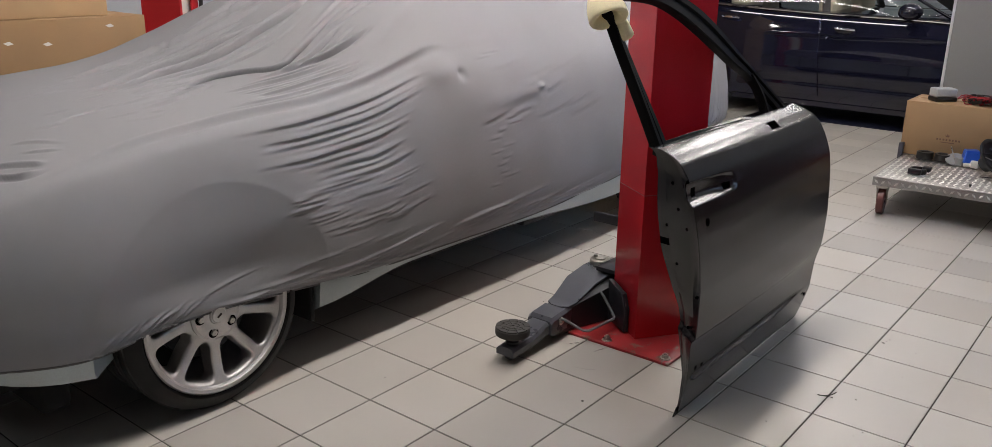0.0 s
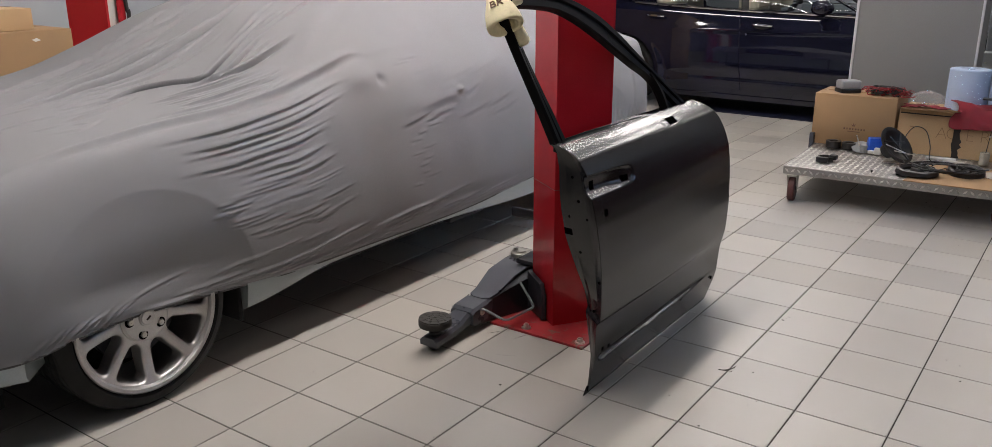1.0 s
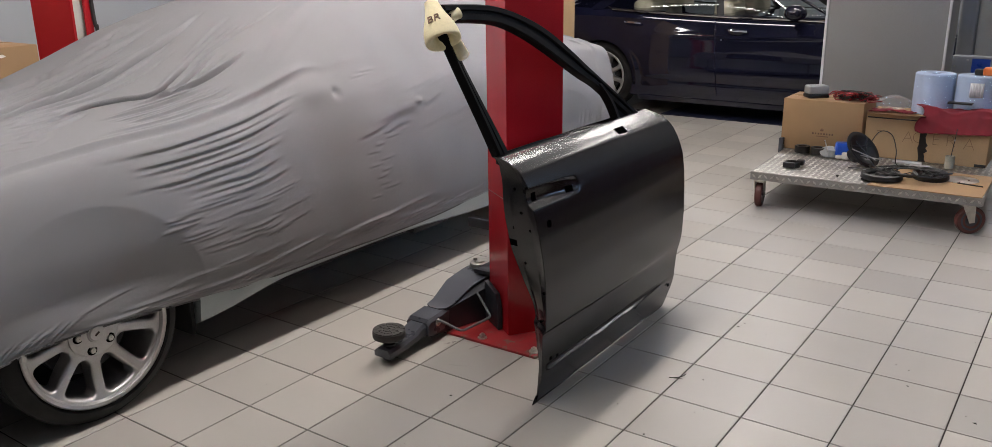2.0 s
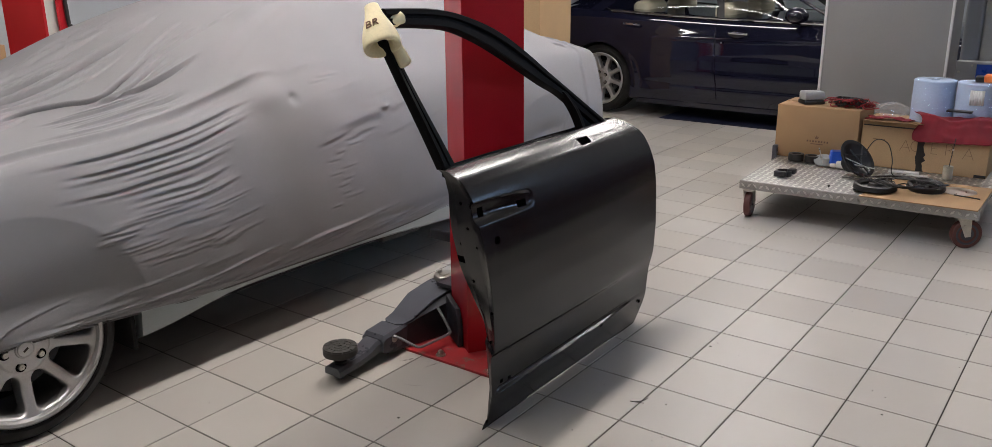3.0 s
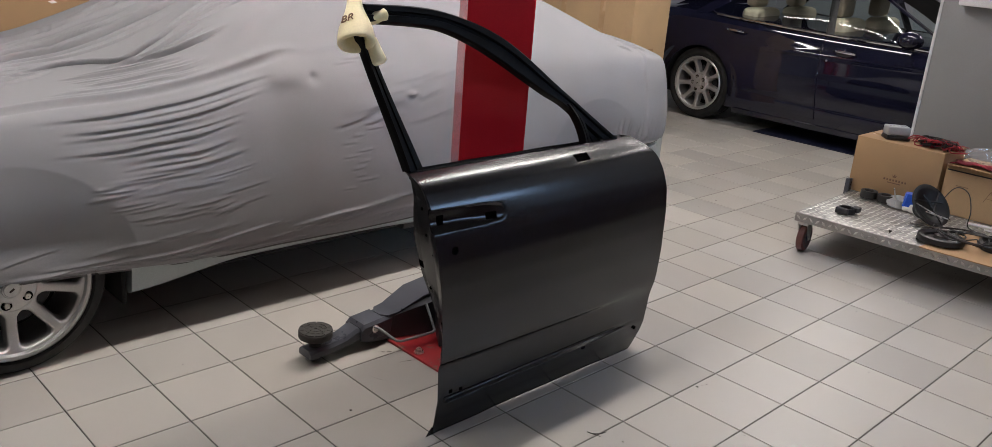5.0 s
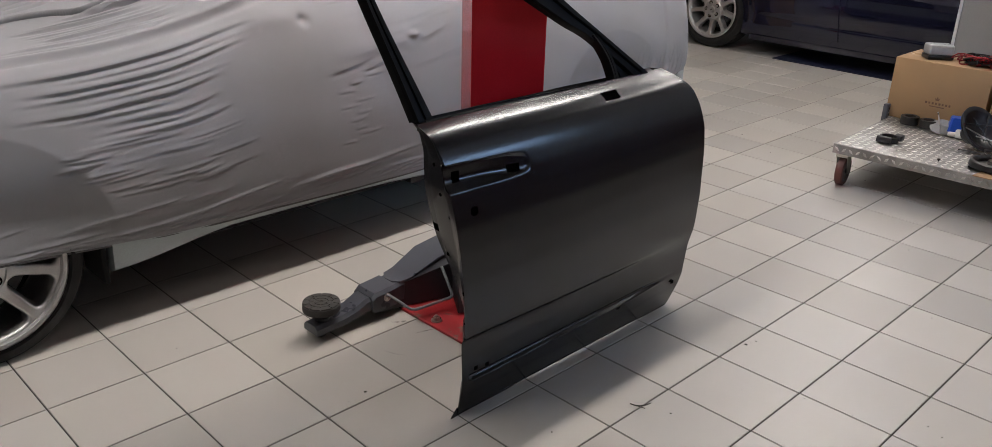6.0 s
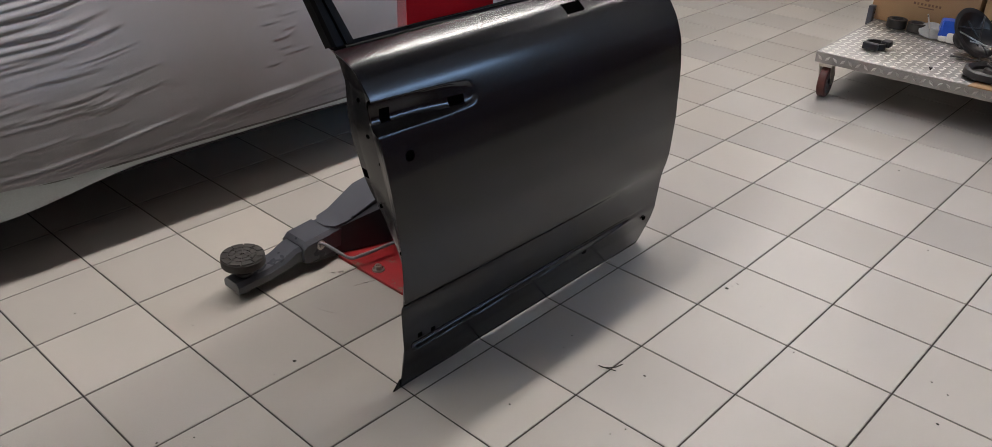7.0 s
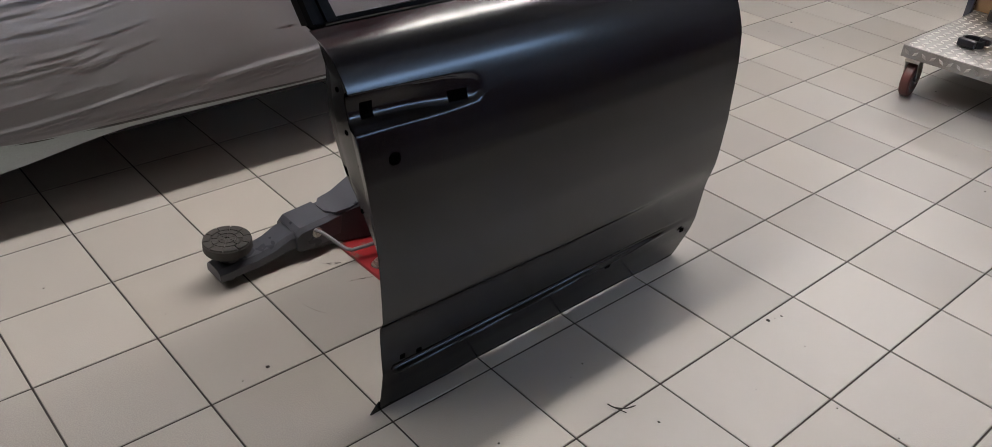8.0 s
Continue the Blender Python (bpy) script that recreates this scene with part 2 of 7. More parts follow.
def tube(bm, pts, r, n=8, cap=True):
    """A round bar along a way of points."""
    P = [Vector(p) for p in pts]
    loops, up = [], None
    for i, p in enumerate(P):
        t = (P[min(i + 1, len(P) - 1)] - P[max(i - 1, 0)]).normalized()
        if up is None:
            up = Vector((0, 0, 1)) if abs(t.z) < 0.9 else Vector((1, 0, 0))
        s = t.cross(up).normalized()
        up = s.cross(t).normalized()
        rr = r[i] if isinstance(r, (list, tuple)) else r
        loops.append([p + rr * (math.cos(a) * s + math.sin(a) * up) for a in (2 * math.pi * k / n for k in range(n))])
    rings(bm, loops, True, cap, cap)


def spline(pts, n=12):
    """A smooth way through a few points."""
    P = [Vector(p) for p in pts]
    P = [2 * P[0] - P[1]] + P + [2 * P[-1] - P[-2]]
    out = []
    for i in range(1, len(P) - 2):
        a, b, c, d = P[i - 1:i + 3]
        for k in range(n):
            t = k / n
            out.append(0.5 * (2 * b + (c - a) * t + (2 * a - 5 * b + 4 * c - d) * t * t + (3 * b - a - 3 * c + d) * t ** 3))
    out.append(P[-2])
    return out


def prism(bm, outline, way, bevel=0.0):
    """A flat outline (3D points) given thickness along a vector."""
    w = Vector(way)
    a = [bm.verts.new(Vector(p)) for p in outline]
    b = [bm.verts.new(Vector(p) + w) for p in outline]
    k = len(a)
    fs = [bm.faces.new(a[::-1]), bm.faces.new(b)]
    for i in range(k):
        j = (i + 1) % k
        fs.append(bm.faces.new((a[i], a[j], b[j], b[i])))
    bmesh.ops.recalc_face_normals(bm, faces=fs)
    if bevel:
        bmesh.ops.bevel(bm, geom=list({e for f in fs[:2] for e in f.edges}), offset=bevel, segments=2, affect="EDGES", profile=0.5)


def grid_mesh(name, X, Y, Z, material, parent=None, label="", keep=None, smooth=60, flip=False):
    """A mesh from coordinate grids; keep: faces that stay."""
    nu, nv = X.shape
    co = np.stack([X, Y, Z], -1).reshape(-1, 3)
    idx = np.arange(nu * nv).reshape(nu, nv)
    q = np.stack([idx[:-1, :-1], idx[1:, :-1], idx[1:, 1:], idx[:-1, 1:]], -1)
    if flip:
        q = q[..., ::-1]
    q = q[keep] if keep is not None else q.reshape(-1, 4)
    used = np.unique(q)
    remap = np.full(nu * nv, -1)
    remap[used] = np.arange(len(used))
    me = bpy.data.meshes.new(name)
    me.from_pydata(co[used].tolist(), [], remap[q].tolist())
    me.materials.append(material)
    me.shade_smooth()
    if smooth:
        me.set_sharp_from_angle(angle=radians(smooth))
    me.update()
    return under(new(name, me), parent, label)


def blur(a, k, axis):
    """Smooth an array along one axis, with its ends held."""
    if k < 1:
        return a
    n = int(3 * k)
    w = np.exp(-0.5 * (np.arange(-n, n + 1) / k) ** 2)
    w /= w.sum()
    pad = [(0, 0)] * a.ndim
    pad[axis] = (n, n)
    b = np.pad(a, pad, mode="reflect", reflect_type="odd")
    return np.apply_along_axis(lambda v: np.convolve(v, w, "valid"), axis, b)


def smooth01(t):
    t = np.clip(t, 0, 1)
    return t * t * (3 - 2 * t)


def tri_noise(Y, A, freq, seed):
    """Soft 2D noise from a few waves."""
    rg = np.random.RandomState(seed)
    out = np.zeros_like(Y)
    for k in range(7):
        th, ph, f = rg.uniform(0, 6.28), rg.uniform(0, 6.28), freq * rg.uniform(0.5, 1.6)
        out += np.sin(f * (Y * math.cos(th) + A * math.sin(th)) + ph)
    return out / 4


def lettering(text, size, m, material, parent, name="lettering", depth=0.0008, thin=0.0):
    cu = bpy.data.curves.new(name, "FONT")
    cu.body, cu.size, cu.extrude, cu.offset = text, size, depth, thin
    cu.align_x, cu.align_y = "CENTER", "CENTER"
    tmp = new(name + "_tmp", cu)
    dg = bpy.context.evaluated_depsgraph_get()
    me = bpy.data.meshes.new_from_object(tmp.evaluated_get(dg))
    bpy.data.objects.remove(tmp)
    me.materials.clear()
    me.materials.append(material)
    ob = under(new(name, me), parent)
    ob.matrix_basis = m
    return ob


def carton(name, x0, x1, y0, y1, z0, z1, label, material=None, group="", tape="x"):
    """A closed cardboard box with a taped slot along its top."""
    t = thing(name, pose((x0 + x1) / 2, (y0 + y1) / 2, z0), label, "box", group)
    bm = bmesh.new()
    box(bm, x0, x1, y0, y1, z0, z1, 0.004, 2)
    part("body", bm, material or M_CARTON, t)
    cx, cy = (x0 + x1) / 2, (y0 + y1) / 2
    bm = bmesh.new()
    if tape == "x":
        box(bm, x0 + 0.004, x1 - 0.004, cy - 0.025, cy + 0.025, z1 + 0.0002, z1 + 0.0014)
        box(bm, x0 - 0.0014, x0 - 0.0002, cy - 0.025, cy + 0.025, z1 - 0.07, z1 - 0.004)
    else:
        box(bm, cx - 0.025, cx + 0.025, y0 + 0.004, y1 - 0.004, z1 + 0.0002, z1 + 0.0014)
        box(bm, cx - 0.025, cx + 0.025, y0 - 0.0014, y0 - 0.0002, z1 - 0.07, z1 - 0.004)
    part("tape", bm, M_CLEARTAPE, t, "brown packing tape")
    return t


# ---- structure ----
X0, X1, Y0, Y1 = -6.3, 2.35, -6.0, 13.2


def slab(name, x0, x1, y0, y1, z0, z1, material, label, category):
    bm = bmesh.new()
    box(bm, x0, x1, y0, y1, z0, z1)
    return tagged(link(name, bm, material), label, category, kind="structure")


slab("wall_west", X0 - 0.2, X0, Y0, Y1, 0, CEIL, M_WALL, "pale grey-blue painted workshop wall", "wall")
WY0, WY1, WZ0, WZ1 = 1.05, 3.0, 1.62, 1.92
east = slab("wall_east", X1, X1 + 0.2, Y0, WY0, 0, CEIL, M_WALLDARK, "unseen workshop wall, darkened to limit bounced light, with a dark band and a window", "wall")
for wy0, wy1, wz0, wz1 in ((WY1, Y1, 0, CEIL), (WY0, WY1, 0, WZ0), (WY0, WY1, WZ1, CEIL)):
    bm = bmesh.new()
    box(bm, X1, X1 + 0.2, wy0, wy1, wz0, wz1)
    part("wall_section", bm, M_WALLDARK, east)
# added band, out of view, that darkens the reflection in the door's face
bm = bmesh.new()
box(bm, X1 - 0.012, X1 - 0.001, Y0, Y1, 0.0, 1.25, 0.003)
part("dado", bm, M_DARKBAND, east, "unseen dark red-brown band, added for the door to mirror")
win = tagged(new("window_1"), "wide low daylight window in the workshop wall", "window", kind="structure")
for wy in (WY0, WY0 + 0.95, WY1 - 0.06):
    bm = bmesh.new()
    box(bm, X1 + 0.06, X1 + 0.14, wy, wy + 0.06, WZ0, WZ1, 0.004)
    part("mullion", bm, M_PANELEDGE, win)
for wz in (WZ0, WZ1 - 0.06):
    bm = bmesh.new()
    box(bm, X1 + 0.062, X1 + 0.138, WY0, WY1, wz, wz + 0.06, 0.004)
    part("window_frame", bm, M_PANELEDGE, win)
slab("wall_north", X0 - 0.2, X1 + 0.2, Y1, Y1 + 0.2, 0, CEIL, M_WALL, "pale grey painted wall behind the parked car", "wall")
slab("wall_south", X0 - 0.2, X1 + 0.2, Y0 - 0.2, Y0, 0, CEIL, M_WALLDARK, "unseen workshop wall, darkened to limit bounced light", "wall")
slab("ceiling", X0 - 0.2, X1 + 0.2, Y0 - 0.2, Y1 + 0.2, CEIL, CEIL + 0.2, M_CEIL, "unseen workshop ceiling, darkened to limit bounced light", "ceiling")
floor = slab("floor", X0 - 0.2, X1 + 0.2, Y0 - 0.2, Y1 + 0.2, -0.2, -0.0025, M_GROUT, "beige square-tiled workshop floor with dark joints", "floor")


# ---- ceiling lights ----
def ceiling_light(x, y, length, along, glow, drop=0.0):
    """A twin-tube batten under the ceiling; drop: how far it hangs down on its rods."""
    t = thing("ceiling_light", Matrix(), "white twin-tube batten with two lit tubes" + (", hung on thin rods" if drop else " under the ceiling"), "lamp", "ceiling lights")
    hl = length / 2
    bm = bmesh.new()
    box(bm, -hl, hl, -0.09, 0.09, 0.05, 0.10, 0.006)
    part("housing", bm, M_WHITEPL, t)
    for s in (-0.045, 0.045):
        bm = bmesh.new()
        lathe(bm, [(0.001, -hl + 0.03), (0.016, -hl + 0.03), (0.016, hl - 0.03), (0.001, hl - 0.03)], 10, "x", (0, s, 0.028))
        part("tube", bm, glow, t, "lit white tube")
    if drop:
        for s in (-hl * 0.8, hl * 0.8):
            bm = bmesh.new()
            tube(bm, [(s, 0, 0.099), (s, 0, 0.1 + drop)], 0.004, 6)
            part("rod", bm, M_STEEL, t)
    t.matrix_basis = pose(x, y, CEIL - 0.1 - drop, 0, 0, 90 if along == "y" else 0)
    return t


LAMPS = [(-0.70, -2.20, 2.4, "y", M_LEDFAR, 0.2), (-0.70, 0.35, 2.4, "y", M_LED, 0.2), (-0.70, 2.40, 1.8, "y", M_LED, 0.2), (-0.95, 5.25, 1.4, "x", M_LED), (0.75, 5.25, 1.4, "x", M_LED),
         (-4.2, 0.6, 2.4, "y", M_LEDFAR), (-2.7, 3.6, 2.2, "x", M_LEDSOFT), (-1.8, 8.6, 2.4, "x", M_LEDFAR), (0.8, 9.0, 2.4, "x", M_LEDFAR)]
for row in LAMPS:
    ceiling_light(*row)


# ---- wheels ----
def wheel(parent, at, side, spokes, radius=0.345, width=0.245, rim_r=0.255, phase=0.385, fine=1.0):
    """A road wheel under its car. side: +1, its face looks to +x; -1, to -x."""
    m = pose(*at) if side > 0 else pose(*at, 0, 0, 180)
    w = width / 2
    bm = bmesh.new()
    tread = [(rim_r, -w + 0.01), (rim_r + 0.02, -w), (radius - 0.025, -w + 0.005), (radius - 0.004, -w + 0.03)]
    for k in range(5):
        c = -w + 0.045 + k * (width - 0.09) / 4
        tread += [(radius, c - 0.014), (radius, c + 0.012), (radius - 0.007, c + 0.014), (radius - 0.007, c + 0.018)]
    tread += [(radius - 0.004, w - 0.03), (radius - 0.02, w - 0.008), (radius - 0.05, w + 0.004), (rim_r + 0.02, w), (rim_r + 0.004, w - 0.008), (rim_r - 0.006, w - 0.02)]
    lathe(bm, tread, 64, "x", m=m)
    ty = part("wheel", bm, M_TYRE, parent, "black road tyre on silver alloy rim")
    bm = bmesh.new()
    lathe(bm, [(rim_r - 0.004, w - 0.024), (rim_r + 0.003, w - 0.004), (rim_r - 0.003, w + 0.001), (rim_r - 0.014, w - 0.002), (rim_r - 0.02, w - 0.014),
               (rim_r - 0.021, w - 0.06), (rim_r - 0.025, -w + 0.03), (rim_r - 0.01, -w + 0.012)], 64, "x", m=m)
    part("rim", bm, M_RIM, ty, "silver alloy rim")
    # face: spokes flow into the rim, with deep rounded windows between them
    cell = 2 * np.pi / spokes
    r0, r1, rc = 0.045, rim_r - 0.014, 0.166

    def window_sd(u, v):
        r_ = np.hypot(rc + u, v)
        ang = np.abs(np.arctan2(v, rc + u))
        a_ = r_ * np.sin(ang) - (r_ * np.sin(cell / 2) * 1.03 - 0.0178 - 0.05 * np.maximum(0, r_ - 0.14) ** 1.5)
        b_ = np.abs(r_ - (0.09 + rim_r) / 2 + 0.009) - (rim_r - 0.128) / 2
        rad = 0.024
        return np.hypot(np.maximum(a_ + rad, 0), np.maximum(b_ + rad, 0)) - rad + np.minimum(np.maximum(a_ + rad, b_ + rad), 0)

    def reach(inside, phi):
        lo_, hi_ = np.zeros_like(phi), np.full_like(phi, 0.25)
        for _ in range(26):
            mid = (lo_ + hi_) / 2
            ok = inside(mid * np.cos(phi), mid * np.sin(phi))
            lo_, hi_ = np.where(ok, mid, lo_), np.where(ok, hi_, mid)
        return lo_

    corner = [math.atan2(rr * math.sin(cell / 2), rr * math.cos(cell / 2) - rc) for rr in (r0, r1)]
    hp = np.unique(np.round(np.concatenate([np.linspace(0, np.pi, int(26 * fine) + 8), corner]), 5))
    phi = np.concatenate([hp, -hp[1:-1][::-1], [hp[0]]])
    edge_ = reach(lambda u, v: window_sd(u, v) < 0, phi)
    rim_ = reach(lambda u, v: (np.hypot(rc + u, v) > r0) & (np.hypot(rc + u, v) < r1) & (np.abs(np.arctan2(v, rc + u)) < cell / 2), phi)
    rows_ = [(rim_ + (edge_ - rim_) * k / 6, 0.0) for k in range(6)]
    rows_ += [(edge_ + 0.0022, 0.0002), (edge_, 0.0010), (edge_ - 0.0018, 0.0035), (edge_ - 0.0028, 0.009), (edge_ - 0.0036, 0.030), (edge_ - 0.0042, 0.058)]
    dist_ = np.stack([q_[0] for q_ in rows_])
    drop_ = np.stack([0 * phi + q_[1] for q_ in rows_])
    uu_, vv_ = rc + dist_ * np.cos(phi), dist_ * np.sin(phi)
    rr_, aa_ = np.hypot(uu_, vv_), np.arctan2(vv_, uu_)
    u_ = np.clip((rr_ - 0.03) / (rim_r - 0.04), 0, 1)
    xf = w - 0.022 - 0.016 * np.sin(np.pi * u_ ** 0.8) + 0.010 * u_ ** 3 - drop_
    # spokes are crowned across their width
    xf = xf - 0.0035 * np.clip(1 - (dist_ - edge_) / 0.012, 0, 1) ** 2
    R_ = np.array(m.to_3x3())
    all_ = []
    for k in range(spokes):
        th = aa_ + phase + (k + 0.5) * cell
        all_.append(np.stack([xf, rr_ * np.sin(th), rr_ * np.cos(th)], -1) @ R_.T + np.array(at))
    pts_ = np.concatenate(all_, 1)
    nphi = len(phi)
    kq = np.ones((pts_.shape[0] - 1, pts_.shape[1] - 1), bool)
    kq[:, nphi - 1::nphi] = False
    grid_mesh("rim_face", pts_[..., 0], pts_[..., 1], pts_[..., 2], M_RIM, ty, "silver alloy spokes", keep=kq, smooth=40, flip=False)
    bm = bmesh.new()
    lathe(bm, [(0.001, w - 0.012), (0.03, w - 0.013), (0.033, w - 0.018), (0.082, w - 0.023), (0.090, w - 0.03), (0.092, w - 0.06)], 32, "x", m=m)
    hub = part("hub", bm, M_RIM, ty)
    bm = bmesh.new()
    lathe(bm, [(0.001, w - 0.007), (0.024, w - 0.008), (0.027, w - 0.011), (0.027, w - 0.016)], 28, "x", m=m)
    part("cap", bm, M_RIM, hub, "silver round hub cap")
    bm = bmesh.new()
    box(bm, w - 0.0075, w - 0.0062, -0.010, 0.009, -0.0035, 0.0035, m=m @ pose(0, 0, 0, 35, 0, 0))
    part("emblem", bm, M_INK, hub, "dark bar emblem")
    for k in range(5):
        a = 2 * math.pi * k / 5 + 0.94
        bm = bmesh.new()
        # black disc round the bolt, coloured as the shade of its seat
        at_b = (0, 0.062 * math.sin(a), 0.062 * math.cos(a))
        lathe(bm, [(0.001, w - 0.0200), (0.0172, w - 0.0200), (0.0182, w - 0.0215), (0.0182, w - 0.026)], 20, "x", at_b, m=m)
        part("bolt_seat", bm, M_HOLE, hub, "black disc painted as the shade in a bolt seat")
        bm = bmesh.new()
        lathe(bm, [(0.001, w - 0.013), (0.0108, w - 0.0138), (0.0122, w - 0.02)], 6, "x", at_b, m=m)
        part("wheel_bolt", bm, [M_STEEL], hub, "steel wheel bolt")
    bm = bmesh.new()
    lathe(bm, [(0.001, w - 0.10), (0.165, w - 0.10), (0.168, w - 0.104), (0.168, w - 0.125), (0.001, w - 0.125)], 40, "x", m=m)
    part("brake_disc", bm, M_ARMDARK, ty, "dark brake disc behind the spokes")
    bm = bmesh.new()
    lathe(bm, [(0.001, -w + 0.03), (rim_r - 0.03, -w + 0.03)], 40, "x", m=m)
    part("rim_back", bm, M_UNDER, ty)
    return ty


# ---- covered car and its cover ----
FRONT, CX = -1.83, -2.13
cu = np.linspace(-1.86, 3.12, 560)
cy = np.concatenate([np.linspace(-1.86, 1.2, 440), np.linspace(1.2, 3.12, 261)[1:]])


def along(pairs, soft=14):
    a = np.array(pairs)
    return np.interp(cy, cu, blur(np.interp(cu, a[:, 0], a[:, 1]), soft, 0))


W = 0.945 * (1 - (1 - np.clip((cy + 1.87) / 0.72, 0, 1)) ** 2.8) ** 0.40 * (1 - (1 - np.clip((3.14 - cy) / 0.52, 0, 1)) ** 2.6) ** 0.42
zt = along([(-1.86, 0.74), (-1.7, 0.84), (-1.3, 0.945), (-0.9, 0.990), (-0.6, 1.018), (-0.4, 1.075), (0.1, 1.295), (0.5, 1.415), (1.1, 1.46), (1.6, 1.43), (2.1, 1.33), (2.5, 1.14), (2.8, 1.06), (3.15, 1.0), (3.31, 0.9)])
zs = along([(-1.86, 0.66), (-1.6, 0.80), (-1.2, 0.895), (-0.8, 0.925), (-0.3, 0.955), (0.3, 0.985), (1.2, 0.99), (2.0, 0.99), (2.6, 0.985), (3.1, 0.93), (3.31, 0.82)])
ws = along([(-1.86, 0.93), (-0.9, 0.90), (-0.3, 0.915), (0.3, 0.925), (1.0, 0.93), (2.0, 0.92), (2.6, 0.90), (3.31, 0.92)])
wt = along([(-1.86, 0.6), (-0.7, 0.60), (-0.3, 0.66), (0.2, 0.66), (0.6, 0.60), (1.5, 0.60), (2.1, 0.58), (2.5, 0.62), (3.31, 0.6)])
zm = along([(-1.86, 0.60), (0, 0.62), (3.3, 0.65)])
zr = along([(-1.86, 0.04), (-0.7, 0.035), (-0.1, 0.07), (0.5, 0.085), (2.0, 0.085), (2.6, 0.05), (3.3, 0.03)])
hem = along([(-1.86, 0.365), (-1.5, 0.345), (-1.33, 0.330), (-1.2, 0.355), (-1.05, 0.355), (-0.83, 0.345), (-0.63, 0.335), (-0.25, 0.302), (0.15, 0.302),
             (0.5, 0.296), (0.9, 0.30), (1.4, 0.33), (2.0, 0.40), (2.5, 0.46), (2.9, 0.45), (3.2, 0.44), (3.31, 0.45)], 6)
nv = 640
pts_a = np.stack([W - 0.035, W - 0.006, W, W * (ws + 0.045), W * ws, W * (ws * 0.45 + wt * 0.55), W * wt, W * wt * 0.55, 0 * W], 1)
pts_z = np.stack([hem, hem * 0.5 + 0.25, zm, zm * 0.35 + zs * 0.65, zs, zs * 0.42 + (zt - zr) * 0.58, zt - zr, zt - zr * 0.28, zt], 1)
tq = np.array([0, 0.09, 0.20, 0.33, 0.43, 0.57, 0.72, 0.87, 1.0])
vv = np.linspace(0, 1, nv)
A = np.array([np.interp(vv, tq, r) for r in pts_a])
Zc = np.array([np.interp(vv, tq, r) for r in pts_z])
A, Zc = blur(A, 21, 1), blur(Zc, 21, 1)
A[:, -1] = 0
# mirror to the other side
A = np.concatenate([A, -A[:, -3::-2]], 1)
Zc = np.concatenate([Zc, Zc[:, -3::-2]], 1)
nV = A.shape[1]
Yc = np.repeat(cy[:, None], nV, 1)
near = np.sign(A + 1e-9)
# wheel arches, recessed under the arch edge
push = np.zeros_like(A)
for hy, hz in ((-0.935, 0.335), (2.13, 0.335)):
    r = np.hypot(Yc - hy, (Zc - hz))
    side = smooth01((np.abs(A) - 0.62 * W[:, None]) / 0.2)
    push -= 0.17 * blur(np.maximum(0, 0.436 - r), 1.5, 1) * side * (0.25 + 0.75 * smooth01((Zc - hem[:, None]) / 0.14))
    push += 0.003 * np.exp(-((r - 0.50) / 0.06) ** 2) * side * smooth01((Zc - 0.50) / 0.2)
# door mirror under the cloth
for s in (1, -1):
    d2 = ((Yc - 0.17) / 0.105) ** 2 + ((Zc - 1.020 - 0.05 * (Yc - 0.17)) / 0.052) ** 2
    d2b = ((Yc - 0.296) / 0.024) ** 2 + ((Zc - 0.990) / 0.020) ** 2
    push += (0.028 * np.exp(-d2) - 0.017 * np.exp(-d2b)) * (near == s) * smooth01((np.abs(A) - 0.4) / 0.2)
    d3 = ((Yc - 0.79) / 0.026) ** 2 + ((Zc - 0.895) / 0.014) ** 2
    push += 0.015 * np.exp(-d3) * (near == s)
right = (near > 0)
fold = np.zeros_like(A)
slide = np.zeros_like(A)


# way round each cross-section, from the hem upwards
P0 = np.stack([A, Zc], -1)
S = np.concatenate([np.zeros((len(cy), 1)), np.cumsum(np.linalg.norm(np.diff(P0, axis=1), axis=-1), 1)], 1)


def drape(way, amp, wid, ends=(0.25, 0.25), fall=1.7, valley=0.45, sharp=0.75, over=0.0):
    """A fold along a way of (y, s): a ridge that falls steeply to a crease on its lower side."""
    w3 = np.array([(p.x, p.y) for p in spline([(a, b, 0) for a, b in way], 10)])
    reach = wid * 6
    rows = np.where((cy > w3[:, 0].min() - reach) & (cy < w3[:, 0].max() + reach))[0]
    cols = np.where(((S[rows] > w3[:, 1].min() - reach) & (S[rows] < w3[:, 1].max() + reach)).any(0))[0]
    if not len(rows) or not len(cols):
        return
    win = np.ix_(rows, cols)
    y_, s_ = Yc[win], S[win]
    best, sgn, par = np.full(y_.shape, 9.0), np.zeros(y_.shape), np.zeros(y_.shape)
    n = len(w3) - 1
    for k in range(n):
        a, e = w3[k], w3[k + 1] - w3[k]
        L2 = e @ e + 1e-12
        u = np.clip(((y_ - a[0]) * e[0] + (s_ - a[1]) * e[1]) / L2, 0, 1)
        dy, ds = y_ - a[0] - u * e[0], s_ - a[1] - u * e[1]
        d = np.hypot(dy, ds)
        m = d < best
        best[m], par[m] = d[m], ((k + u) / n)[m]
        sgn[m] = np.sign(e[0] * ds - e[1] * dy)[m]
    d = best * sgn / wid
    fade = smooth01(par / ends[0]) * smooth01((1 - par) / ends[1])
    prof_ = np.where(d > 1, np.exp(-((d - 1) / fall) ** 2), np.exp(-((d - 1) / sharp) ** 2)) - valley * np.exp(-((d + 0.75) / 0.8) ** 2)
    fold[win] += amp * fade * prof_
    # the crest leans out over the crease
    slide[win] += over * fade ** 2 * np.exp(-((d - 0.9) / 0.9) ** 2)


